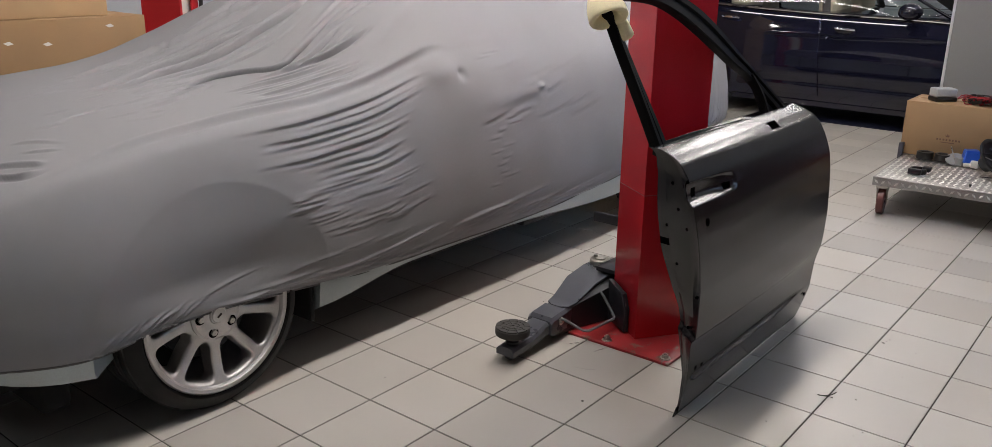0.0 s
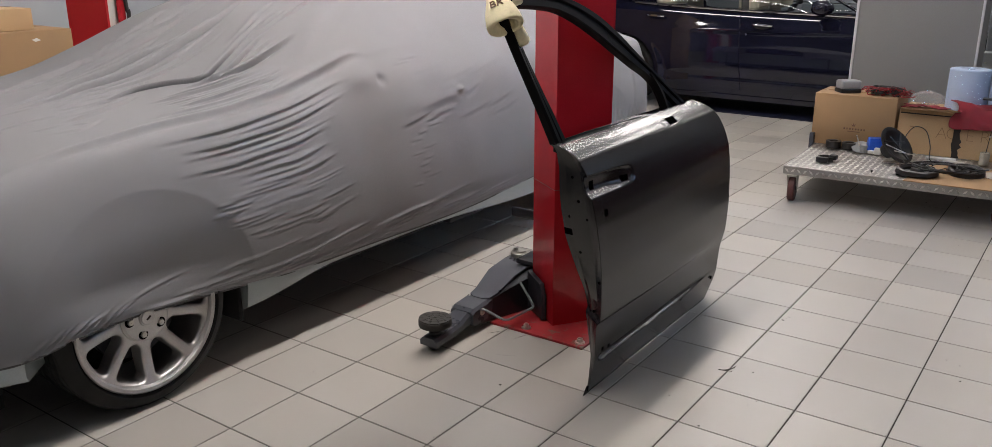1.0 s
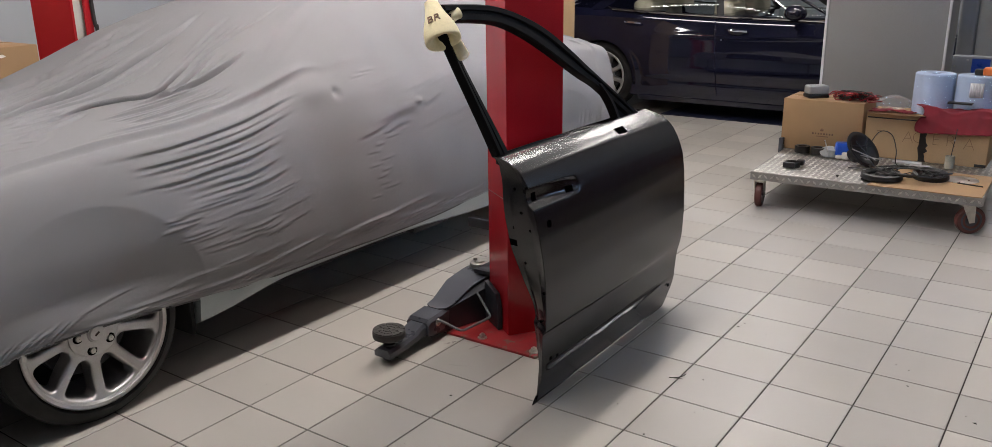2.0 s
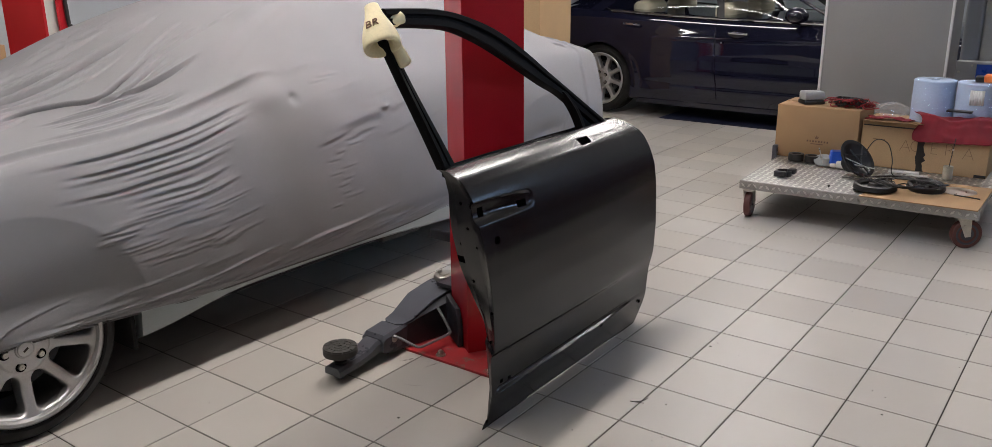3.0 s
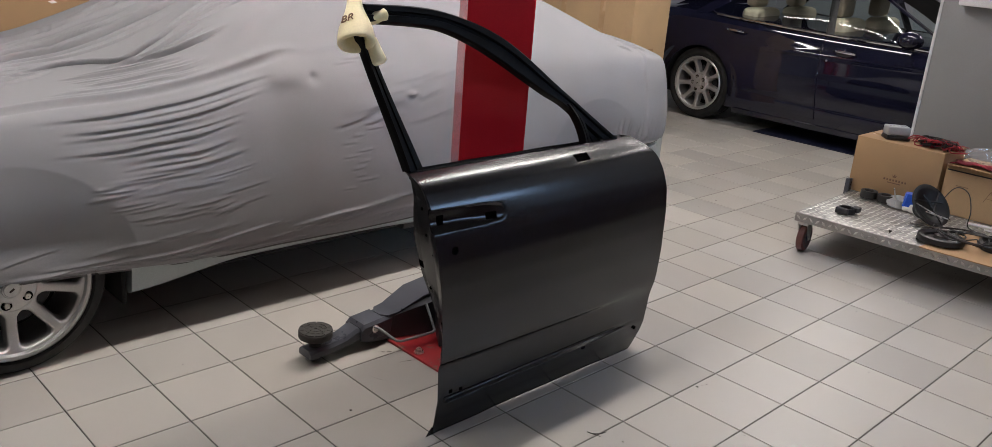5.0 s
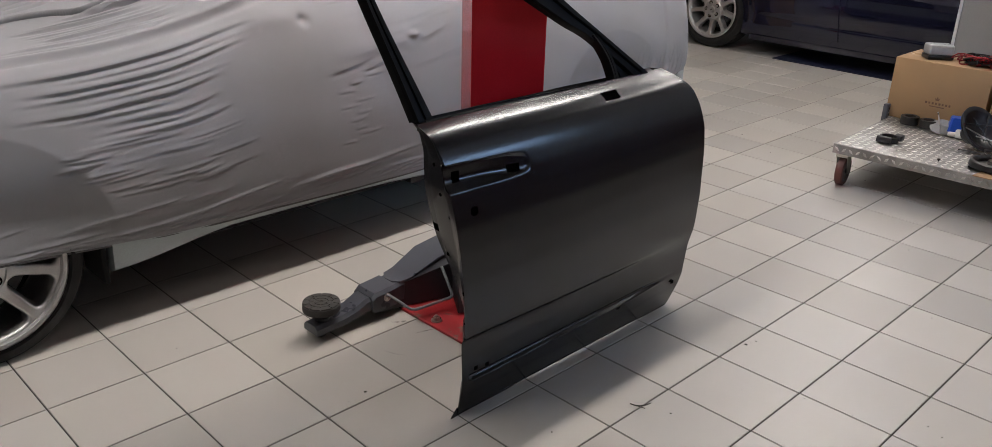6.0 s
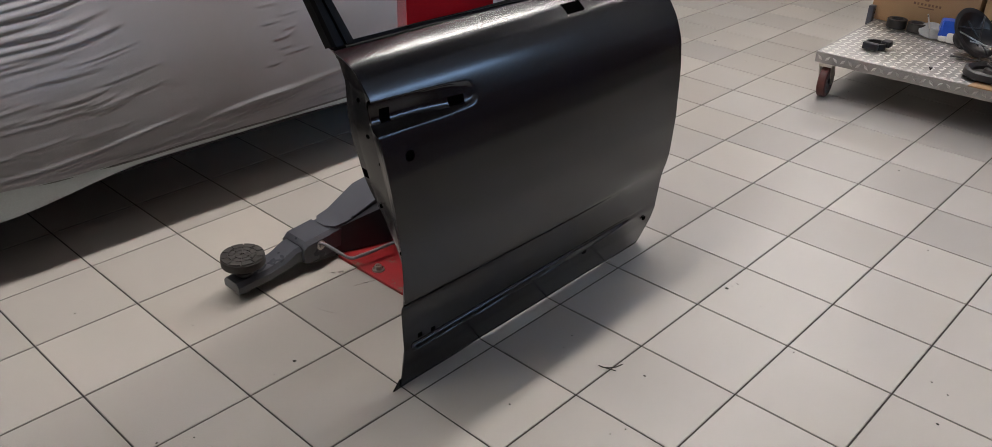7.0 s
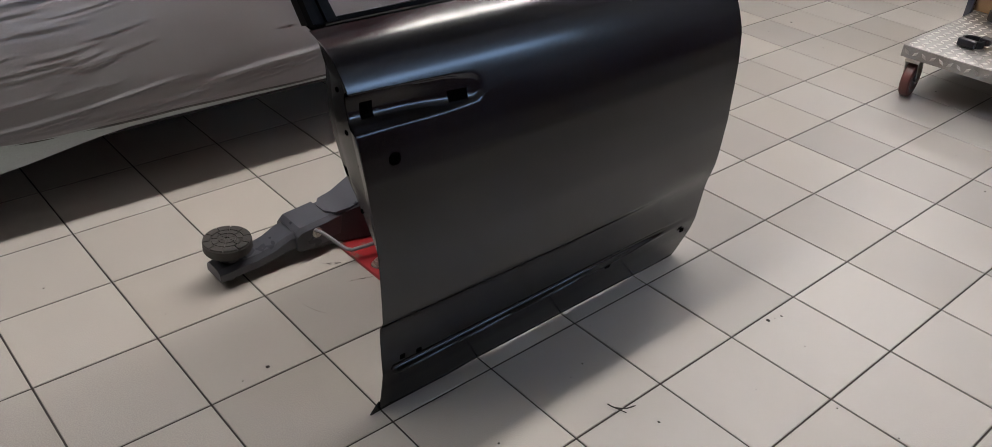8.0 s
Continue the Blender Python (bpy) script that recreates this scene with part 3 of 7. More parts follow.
def between(wa, wb, f):
    """A way between two others."""
    a, b = spline([(*p, 0) for p in wa], 8), spline([(*p, 0) for p in wb], 8)
    out = []
    for k in range(6):
        p, q = a[round(k * (len(a) - 1) / 5)], b[round(k * (len(b) - 1) / 5)]
        out.append(tuple((p + (q - p) * f)[:2]))
    return out


rg = np.random.RandomState(5)
# folds that sag from the mirror over the front wing
F1 = [(-0.86, 0.558), (-0.64, 0.575), (-0.48, 0.599), (-0.30, 0.636), (-0.10, 0.680), (0.13, 0.740)]
F2 = [(-0.75, 0.520), (-0.63, 0.528), (-0.50, 0.545), (-0.33, 0.574), (-0.13, 0.616), (0.10, 0.672)]
F3 = [(-0.80, 0.442), (-0.57, 0.459), (-0.41, 0.487), (-0.22, 0.518), (-0.03, 0.557)]
F4 = [(-0.56, 0.405), (-0.35, 0.437), (-0.24, 0.449), (-0.06, 0.490)]
F5 = [(-0.60, 0.354), (-0.37, 0.382), (-0.17, 0.410), (-0.03, 0.440)]
F6 = [(-0.67, 0.318), (-0.55, 0.334), (-0.37, 0.355), (-0.22, 0.377)]
drape(F1, 0.0075, 0.0078, (0.3, 0.2), 1.9, 0.45, 0.80, 0.003)
drape(F2, 0.0075, 0.0076, (0.3, 0.25), 1.9, 0.45, 0.80, 0.003)
drape(F3, 0.0066, 0.0076, (0.3, 0.3), 1.9, 0.45, 0.80, 0.003)
drape(F4, 0.0060, 0.008, (0.4, 0.3))
drape(F5, 0.0050, 0.008, (0.4, 0.3))
drape(F6, 0.0032, 0.008, (0.3, 0.4))
drape([(-0.66, 0.308), (-0.55, 0.312), (-0.47, 0.323)], 0.0040, 0.0055, (0.25, 0.5))
drape([(-0.68, 0.275), (-0.58, 0.291), (-0.50, 0.303)], 0.0042, 0.0055, (0.25, 0.5))
drape([(-0.66, 0.318), (-0.60, 0.322), (-0.54, 0.327)], 0.0030, 0.0045, (0.25, 0.5))
drape([(-0.60, 0.250), (-0.50, 0.262), (-0.40, 0.272)], 0.0026, 0.0050, (0.3, 0.5))
drape([(-0.25, 0.213), (-0.17, 0.221), (-0.10, 0.237)], 0.0030, 0.0050, (0.3, 0.4))
drape([(-0.21, 0.190), (-0.13, 0.199), (-0.06, 0.214)], 0.0024, 0.0050, (0.3, 0.4))
drape([(-0.40, 0.305), (-0.25, 0.315), (-0.10, 0.328)], 0.0022, 0.008, (0.4, 0.4))
drape([(-0.30, 0.198), (-0.16, 0.203), (-0.03, 0.210)], 0.0018, 0.008, (0.4, 0.4))
for wa, wb, f, amp in ((F1, F2, 0.55, 0.0045), (F2, F3, 0.35, 0.005), (F2, F3, 0.68, 0.004), (F3, F4, 0.5, 0.004), (F4, F5, 0.5, 0.004), (F5, F6, 0.5, 0.003)):
    w_ = between(wa, wb, f)
    drape(w_[1:] if f > 0.5 else w_[:-1], amp, rg.uniform(0.005, 0.007), (0.45, 0.4))
for k in range(22):
    y0_, s0_ = rg.uniform(-0.62, -0.20), rg.uniform(0.10, 0.36)
    ln = rg.uniform(0.14, 0.30)
    drape([(y0_, s0_), (y0_ + ln * 0.5, s0_ + ln * 0.055), (y0_ + ln, s0_ + ln * 0.14)], rg.uniform(0.0010, 0.0022), rg.uniform(0.004, 0.006), (0.4, 0.4))
# crest of the wing, drawn tight from the mirror forwards, and fine folds above it
drape([(-1.50, 0.545), (-1.25, 0.592), (-1.00, 0.630), (-0.82, 0.648), (-0.66, 0.664), (-0.46, 0.680), (-0.26, 0.722), (-0.08, 0.760), (0.09, 0.806), (0.20, 0.832), (0.33, 0.828)], 0.015, 0.016, (0.3, 0.2), 1.6, 0.35, 0.75)
C1 = [(-0.74, 0.735), (-0.62, 0.742), (-0.46, 0.746), (-0.28, 0.761), (-0.08, 0.806)]
C2 = [(-0.58, 0.796), (-0.52, 0.788), (-0.38, 0.799), (-0.20, 0.816), (-0.08, 0.855)]
C3 = [(-0.65, 0.893), (-0.54, 0.881), (-0.42, 0.868), (-0.30, 0.866), (-0.16, 0.880)]
C4 = [(-0.83, 0.690), (-0.66, 0.702), (-0.50, 0.712), (-0.33, 0.736), (-0.17, 0.780)]
drape(C1, 0.0095, 0.0075, (0.4, 0.35), 1.4, 0.65, 0.65)
drape(C2, 0.0100, 0.0075, (0.35, 0.35), 1.4, 0.65, 0.65)
drape(C3, 0.0100, 0.0085, (0.4, 0.35), 1.4, 0.65, 0.65)
drape(C4, 0.0060, 0.0065, (0.4, 0.35), 1.4, 0.65, 0.65)
for wa, wb, f in ((C1, C2, 0.5), (C2, C3, 0.33), (C2, C3, 0.68), (C4, C1, 0.5)):
    drape(between(wa, wb, f), rg.uniform(0.004, 0.007), rg.uniform(0.005, 0.007), (0.45, 0.4))
# fine wrinkles over the bonnet
for k in range(16):
    y0_, s0_, ln = rg.uniform(-1.25, -0.75), rg.uniform(0.82, 1.6), rg.uniform(0.10, 0.28)
    drape([(y0_, s0_), (y0_ + ln * 0.5, s0_ + ln * rg.uniform(-0.1, 0.1)), (y0_ + ln, s0_ + ln * rg.uniform(-0.1, 0.3))], rg.uniform(0.0015, 0.0038), rg.uniform(0.006, 0.010), (0.4, 0.4))
# deep crease below the screen, and the folds beside it
DEEP = [(-0.86, 1.005), (-0.76, 1.020), (-0.66, 1.050), (-0.58, 1.068), (-0.52, 1.052), (-0.46, 1.022), (-0.41, 0.982), (-0.36, 0.978), (-0.29, 1.018), (-0.19, 1.079), (-0.09, 1.147), (0.00, 1.199), (0.09, 1.240), (0.26, 1.324)]
drape(DEEP, 0.0190, 0.0068, (0.30, 0.45), 1.8, 0.95, 0.5, 0.017)
drape([(-0.95, 0.895), (-0.82, 0.920), (-0.68, 0.976), (-0.60, 1.015)], 0.009, 0.008, (0.3, 0.3))
drape([(-0.86, 1.062), (-0.75, 1.108), (-0.66, 1.118)], 0.007, 0.008, (0.3, 0.4))
U1 = [(-0.50, 0.940), (-0.38, 0.930), (-0.26, 0.923), (-0.15, 0.944), (-0.04, 0.975), (0.05, 1.010)]
U2 = [(-0.43, 0.953), (-0.35, 0.935), (-0.26, 0.963), (-0.16, 1.022), (-0.09, 1.065), (-0.02, 1.100)]
U3 = [(-0.17, 1.072), (-0.09, 1.105), (0.00, 1.128), (0.09, 1.167), (0.18, 1.210)]
drape(U1, 0.0150, 0.0075, (0.35, 0.35), 1.4, 0.70, 0.65, 0.006)
drape(U2, 0.0140, 0.0070, (0.3, 0.35), 1.4, 0.70, 0.65, 0.006)
drape(U3, 0.0100, 0.0070, (0.3, 0.3))
drape([(0.06, 1.150), (0.13, 1.172), (0.20, 1.196), (0.32, 1.245), (0.45, 1.313)], 0.0060, 0.0065, (0.3, 0.4))
drape([(0.02, 1.180), (0.10, 1.205), (0.17, 1.235)], 0.0080, 0.0060, (0.35, 0.4))
drape([(-0.17, 1.141), (-0.05, 1.199), (0.09, 1.291), (0.22, 1.364)], 0.0085, 0.0085, (0.4, 0.3))
K1 = [(-0.95, 1.177), (-0.80, 1.200), (-0.68, 1.248), (-0.56, 1.262), (-0.43, 1.277), (-0.26, 1.337), (-0.10, 1.378), (0.02, 1.438), (0.16, 1.526), (0.25, 1.562)]
K5 = [(-0.96, 1.237), (-0.82, 1.283), (-0.65, 1.345), (-0.54, 1.380), (-0.43, 1.402), (-0.31, 1.408), (-0.18, 1.432), (-0.09, 1.450)]
K3 = [(-0.72, 1.430), (-0.54, 1.480), (-0.40, 1.514), (-0.21, 1.569), (-0.06, 1.612), (0.15, 1.683)]
K2 = [(-0.92, 1.516), (-0.73, 1.580), (-0.61, 1.605), (-0.49, 1.630), (-0.36, 1.645), (-0.19, 1.692), (-0.05, 1.714), (0.07, 1.763), (0.19, 1.828)]
K4 = [(-0.45, 1.700), (-0.32, 1.718), (-0.16, 1.763), (0.01, 1.865), (0.10, 1.900)]
drape(K1, 0.0270, 0.0085, (0.25, 0.40), 1.8, 0.85, 0.60, 0.006)
drape(K5, 0.0235, 0.0078, (0.3, 0.35), 1.7, 0.85, 0.60, 0.005)
drape(K3, 0.0245, 0.0078, (0.35, 0.40), 1.7, 0.85, 0.60, 0.005)
drape(K2, 0.0285, 0.0082, (0.25, 0.40), 1.7, 0.85, 0.60, 0.006)
drape(K4, 0.0220, 0.0078, (0.35, 0.40), 1.7, 0.85, 0.60, 0.005)
for wa, wb, f, amp in ((K1, K5, 0.5, 0.013), (K5, K3, 0.33, 0.012), (K5, K3, 0.68, 0.013), (K3, K2, 0.25, 0.012), (K3, K2, 0.52, 0.014), (K3, K2, 0.78, 0.011), (DEEP, K1, 0.55, 0.007), (DEEP, K1, 0.8, 0.009), (K2, K4, 0.35, 0.011), (K2, K4, 0.7, 0.011),
                       (U1, U2, 0.5, 0.007), (C3, U1, 0.4, 0.007), (C3, U1, 0.75, 0.006), (C1, C2, 0.25, 0.004), (C1, C2, 0.75, 0.004), (C2, C3, 0.5, 0.005)):
    w_ = between(wa, wb, f)
    k0 = int(rg.uniform(0, 2.4))
    drape(w_[k0:k0 + 5], amp, rg.uniform(0.0055, 0.0075), (0.35, 0.4), 1.5, 0.8, 0.65, 0.003)
# crumpled cloth at the fore end of the deep crease
for k in range(9):
    y0_, s0_ = rg.uniform(-0.90, -0.66), rg.uniform(0.99, 1.10)
    drape([(y0_, s0_), (y0_ + 0.06, s0_ + rg.uniform(-0.01, 0.015)), (y0_ + 0.13, s0_ + rg.uniform(0.0, 0.03))], rg.uniform(0.003, 0.006), rg.uniform(0.004, 0.006), (0.4, 0.4))
# cloth over the screen pillar, and from the handle forwards
drape([(-0.05, 0.850), (0.09, 0.935), (0.29, 1.073), (0.54, 1.218), (0.75, 1.30)], 0.012, 0.030, (0.35, 0.35), 2.2, 0.15, 0.9)
drape([(0.38, 0.500), (0.52, 0.535), (0.66, 0.555), (0.80, 0.560)], 0.008, 0.024, (0.5, 0.15), 2.0, 0.15, 1.0)
drape([(0.52, 0.485), (0.63, 0.504), (0.76, 0.516)], 0.0028, 0.0100, (0.4, 0.4))
drape([(0.34, 0.478), (0.46, 0.500), (0.60, 0.532)], 0.0035, 0.010, (0.4, 0.5))
drape([(0.82, 0.562), (0.91, 0.585), (1.02, 0.615)], 0.0030, 0.014, (0.2, 0.5))
drape([(0.44, 0.780), (0.53, 0.786), (0.62, 0.792)], 0.0022, 0.006, (0.4, 0.4))
drape([(0.40, 0.755), (0.47, 0.765), (0.56, 0.775)], 0.0018, 0.006, (0.4, 0.4))
drape([(0.24, 0.800), (0.42, 0.835), (0.60, 0.860)], 0.0025, 0.020, (0.3, 0.5), 1.8)
for k in range(8):
    y0_, s0_ = rg.uniform(0.35, 1.1), rg.uniform(0.34, 0.74)
    ln = rg.uniform(0.2, 0.45)
    drape([(y0_, s0_), (y0_ + ln * 0.5, s0_ + ln * 0.06), (y0_ + ln, s0_ + ln * 0.16)], rg.uniform(0.0006, 0.0014), rg.uniform(0.008, 0.014), (0.4, 0.4))
# short puckers across the door
rp = np.random.RandomState(19)
for k in range(11):
    y0_, s0_, ln = rp.uniform(0.38, 0.52), 0.20 + 0.029 * k + rp.uniform(-0.006, 0.006), rp.uniform(0.07, 0.14)
    drape([(y0_, s0_), (y0_ + ln * 0.5, s0_ + 0.002), (y0_ + ln, s0_ + rp.uniform(0.0, 0.012))], rp.uniform(0.0010, 0.0019), rp.uniform(0.0045, 0.006), (0.4, 0.4))
# puckers over the headlamp
drape([(-1.47, 0.715), (-1.42, 0.725), (-1.37, 0.690), (-1.35, 0.655)], 0.009, 0.010, (0.3, 0.3))
drape([(-1.47, 0.665), (-1.45, 0.632), (-1.41, 0.613), (-1.35, 0.630)], 0.013, 0.010, (0.25, 0.3))
drape([(-1.35, 0.890), (-1.29, 0.850), (-1.23, 0.760)], 0.004, 0.008, (0.4, 0.4))
drape([(-1.36, 0.800), (-1.31, 0.765), (-1.26, 0.725)], 0.004, 0.007, (0.4, 0.4))
drape([(-0.93, 0.860), (-0.90, 0.850), (-0.87, 0.845)], 0.003, 0.006, (0.4, 0.4))
# gathers that run up from the hem at the wheel
for k in range(8):
    y0_ = -1.370 + 0.040 * k + rg.uniform(-0.006, 0.006)
    drape([(y0_, -0.004), (y0_ + 0.045, 0.026), (y0_ + rg.uniform(0.10, 0.15), rg.uniform(0.052, 0.078))], rg.uniform(0.008, 0.011), 0.0042, (0.05, 0.6), 1.0, 0.8)
# lines of drawn cloth that run along just above the hem
for k in range(34):
    y0_ = rg.uniform(-1.05, 1.15)
    s0_, ln = rg.uniform(0.006, 0.03) if k % 2 else rg.uniform(0.03, 0.11), rg.uniform(0.25, 0.6)
    drape([(y0_, s0_ * 0.6), (y0_ + ln * 0.5, s0_), (y0_ + ln, s0_ + rg.uniform(0.0, 0.035))], rg.uniform(0.002, 0.0048), rg.uniform(0.004, 0.0065), (0.3, 0.4))
# bunched cloth at the rear corner
for k in range(15):
    y0_ = 2.34 + 0.036 * k + rg.uniform(-0.008, 0.008)
    drape([(y0_, 0.02), (y0_ + rg.uniform(-0.01, 0.02), 0.09), (y0_ + rg.uniform(0.0, 0.05), rg.uniform(0.15, 0.26))], rg.uniform(0.007, 0.013), rg.uniform(0.007, 0.010), (0.05, 0.6), 1.0, 0.7)
for way in ([(2.56, 0.800), (2.66, 0.775), (2.74, 0.735)], [(2.60, 0.745), (2.68, 0.705), (2.75, 0.650)], [(2.46, 0.665), (2.53, 0.640), (2.58, 0.600)], [(2.62, 0.690), (2.70, 0.655), (2.76, 0.610)]):
    drape(way, 0.008, 0.009, (0.35, 0.35), 1.2, 0.6, 0.7)
# slack cloth everywhere
fold += 0.0035 * tri_noise(Yc, Zc + A, 6, 31) + 0.0015 * tri_noise(Yc, Zc + A, 17, 32)
# seam of the tail panel
fold += 0.005 * np.tanh((Yc - 2.588 - 0.40 * np.maximum(0, S - 0.45)) / 0.006) * np.exp(-((Yc - 2.62) / 0.10) ** 2) * smooth01((0.95 - S) / 0.1)

P3 = np.stack([A, Yc, Zc], -1)
du, dv = np.gradient(P3, axis=0), np.gradient(P3, axis=1)
N = np.cross(dv, du)
N /= np.linalg.norm(N, axis=-1, keepdims=True) + 1e-9
if N[280, 140, 0] < 0:
    N = -N
Tn = dv / (np.linalg.norm(dv, axis=-1, keepdims=True) + 1e-9)
P3 = P3 + N * fold[..., None] - Tn * slide[..., None]
P3[..., 0] += push * near
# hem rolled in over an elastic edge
cover = thing("car_cover", pose(CX, 0.7, 0.3), "grey stretch fabric cover drawn tightly over a car, with folds", "car cover")
ext = np.concatenate([P3[:, :1] + np.array([-0.035, 0, 0.012]) * 1.0, P3[:, :1] + np.array([-0.012, 0, -0.010]), P3, P3[:, -1:] + np.array([0.012, 0, -0.010]), P3[:, -1:] + np.array([0.035, 0, 0.012])], 1)
grid_mesh("fabric", ext[..., 0] + CX, ext[..., 1], ext[..., 2], M_COVER, cover, "", smooth=0, flip=False)
# hem tube, coloured dark for the shaded line its gathers make
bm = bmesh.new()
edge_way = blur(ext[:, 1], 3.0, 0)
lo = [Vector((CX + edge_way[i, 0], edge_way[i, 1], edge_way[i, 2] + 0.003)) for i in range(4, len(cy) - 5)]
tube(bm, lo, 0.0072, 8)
part("hem", bm, M_HEM, cover, "gathered elastic hem, the shade of its folds put into the colour")

# the car under the cover: lower body, wheels, underbody
car = thing("covered_car", pose(CX, 0.7, 0), "pale silver saloon car under a grey cover", "car")
ys = np.linspace(-1.80, 3.06, 90)
Wb = np.interp(ys, cy, W) - 0.035


def body_side(bm, y_a, y_b, low, s, top_z=0.42):
    yy = np.linspace(y_a, y_b, 30)
    rows = []
    for yv in yy:
        wv = np.interp(yv, ys, Wb)
        lz = low(yv)
        rows.append([(CX + s * (wv - 0.10), yv, lz + 0.01), (CX + s * (wv - 0.05), yv, lz), (CX + s * (wv - 0.015), yv, lz + 0.02), (CX + s * (wv - 0.004), yv, (lz + top_z) / 2), (CX + s * (wv - 0.012), yv, top_z),
                     (CX + s * (wv - 0.10), yv, top_z)])
    rings(bm, rows, True, True, True)


sill_low = lambda v: 0.205 + 0.052 * smooth01((v + 0.52) / 0.5) - 0.045 * smooth01((v - 0.5) / 1.0)
for s in (1, -1):
    bm = bmesh.new()
    body_side(bm, -0.525, 1.70, sill_low, s)
    bmesh.ops.recalc_face_normals(bm, faces=bm.faces)
    part("sill", bm, M_SILL, car, "pale silver sill")
    bm = bmesh.new()
    body_side(bm, 2.56, 2.95, lambda v: 0.27, s)
    bmesh.ops.recalc_face_normals(bm, faces=bm.faces)
    part("rear_wing", bm, M_SILL, car)
    bm = bmesh.new()
    # mud flap behind the front wheel
    box(bm, min(CX + s * 0.70, CX + s * 0.885), max(CX + s * 0.70, CX + s * 0.885), -0.560, -0.540, 0.175, 0.44, 0.006)
    part("mud_flap", bm, M_UNDER, car, "black wheel-arch liner edge")
bm = bmesh.new()
rows = []
for k in range(41):
    a = math.pi * k / 40
    yv = -1.335 - 0.44 * math.sin(a) ** 0.6
    xv = 0.86 * math.cos(a)
    zl = 0.242 + 0.105 * math.sin(a) ** 0.7
    rows.append([(CX + xv * 0.93, yv + 0.08, zl + 0.02), (CX + xv * 0.985, yv, zl), (CX + xv, yv - 0.01, zl + 0.022), (CX + xv * 1.005, yv - 0.012, 0.41), (CX + xv * 0.9, yv + 0.1, 0.44)])
rings(bm, rows, True, True, True)
bmesh.ops.recalc_face_normals(bm, faces=bm.faces)
part("front_bumper", bm, M_SILL, car, "pale silver lower front bumper")
bm = bmesh.new()
rows = []
for k in range(31):
    a = math.pi * k / 30
    yv = 2.84 + 0.20 * math.sin(a) ** 0.6
    xv = 0.86 * math.cos(a)
    rows.append([(CX + xv * 0.95, yv - 0.08, 0.27), (CX + xv, yv, 0.28), (CX + xv * 1.0, yv, 0.50), (CX + xv * 0.9, yv - 0.1, 0.52)])
rings(bm, rows, True, True, True)
bmesh.ops.recalc_face_normals(bm, faces=bm.faces)
part("rear_bumper", bm, M_SILL, car, "pale silver rear bumper")
bm = bmesh.new()
box(bm, CX - 0.66, CX + 0.66, -1.66, 3.0, 0.19, 0.60, 0.03)
box(bm, CX - 0.80, CX + 0.80, -0.50, 1.66, 0.21, 0.60, 0.02)
part("underbody", bm, M_UNDER, car, "dark underbody")
bm = bmesh.new()
box(bm, CX - 0.72, CX + 0.72, -1.45, -1.36, 0.12, 0.25, 0.01)
part("air_deflector", bm, M_UNDER, car, "black rubber lip under the bumper")
bm = bmesh.new()
box(bm, CX + 0.55, CX + 0.75, 0.9, 1.2, 0.16, 0.24, 0.02)
box(bm, CX + 0.45, CX + 0.62, 1.3, 1.65, 0.15, 0.24, 0.02)
part("jacking_block", bm, M_RUBBER, car)
for s in (1, -1):
    for hy in (-0.935, 2.13):
        wheel(car, (CX + s * (0.90 - 0.1225), hy, 0.327), s, 9, 0.327, 0.245, 0.265, fine=2.3 if s > 0 and hy < 0 else 0.8)


# ---- red lift posts ----
def lift_post(label, wide, deep, near_lip, far_lip):
    """A two-post lift's column: a folded C section, open on its far side."""
    t = thing("lift_post", Matrix(), label, "car lift", "lift posts")
    bm = bmesh.new()
    e = 0.015
    oc = [(0, 0), (wide, 0), (wide, deep), (wide - near_lip, deep), (wide - near_lip, deep - e), (wide - e, deep - e), (wide - e, e), (e, e), (e, deep - e), (far_lip, deep - e), (far_lip, deep), (0, deep)]
    prism(bm, [(a, b, 0.012) for a, b in oc], (0, 0, 3.3), 0.003)
    part("column", bm, M_RED, t, "glossy red enamelled column")
    bm = bmesh.new()
    box(bm, -0.0015, wide + 0.0015, -0.0016, deep + 0.0015, 0.60, 0.6025)
    part("weld_line", bm, M_REDWORN, t)
    return t


p1 = lift_post("glossy red enamelled steel column of a two-post car lift", 0.243, 0.215, 0.088, 0.088)
p1.matrix_basis = pose(-0.444, 0.398, 0, 0, 0, 56)
p2 = lift_post("red lift column with a grey slide rail, behind the covered car", 0.26, 0.235, 0.03, 0.08)
bm = bmesh.new()
box(bm, 0.02, 0.24, 0.185, 0.205, 0.02, 3.28, 0.003)
part("slide", bm, M_BEIGE, p2, "pale grey slide rail")
bm = bmesh.new()
tube(bm, spline([(0.02, 0.245, 1.02), (0.015, 0.262, 1.16), (0.02, 0.250, 1.30), (0.015, 0.245, 2.6)], 6), 0.012, 8)
part("hose", bm, M_RUBBER, p2, "dark hydraulic hose")
p2.matrix_basis = pose(-3.995, 0.60, 0, 0, 0, -56)


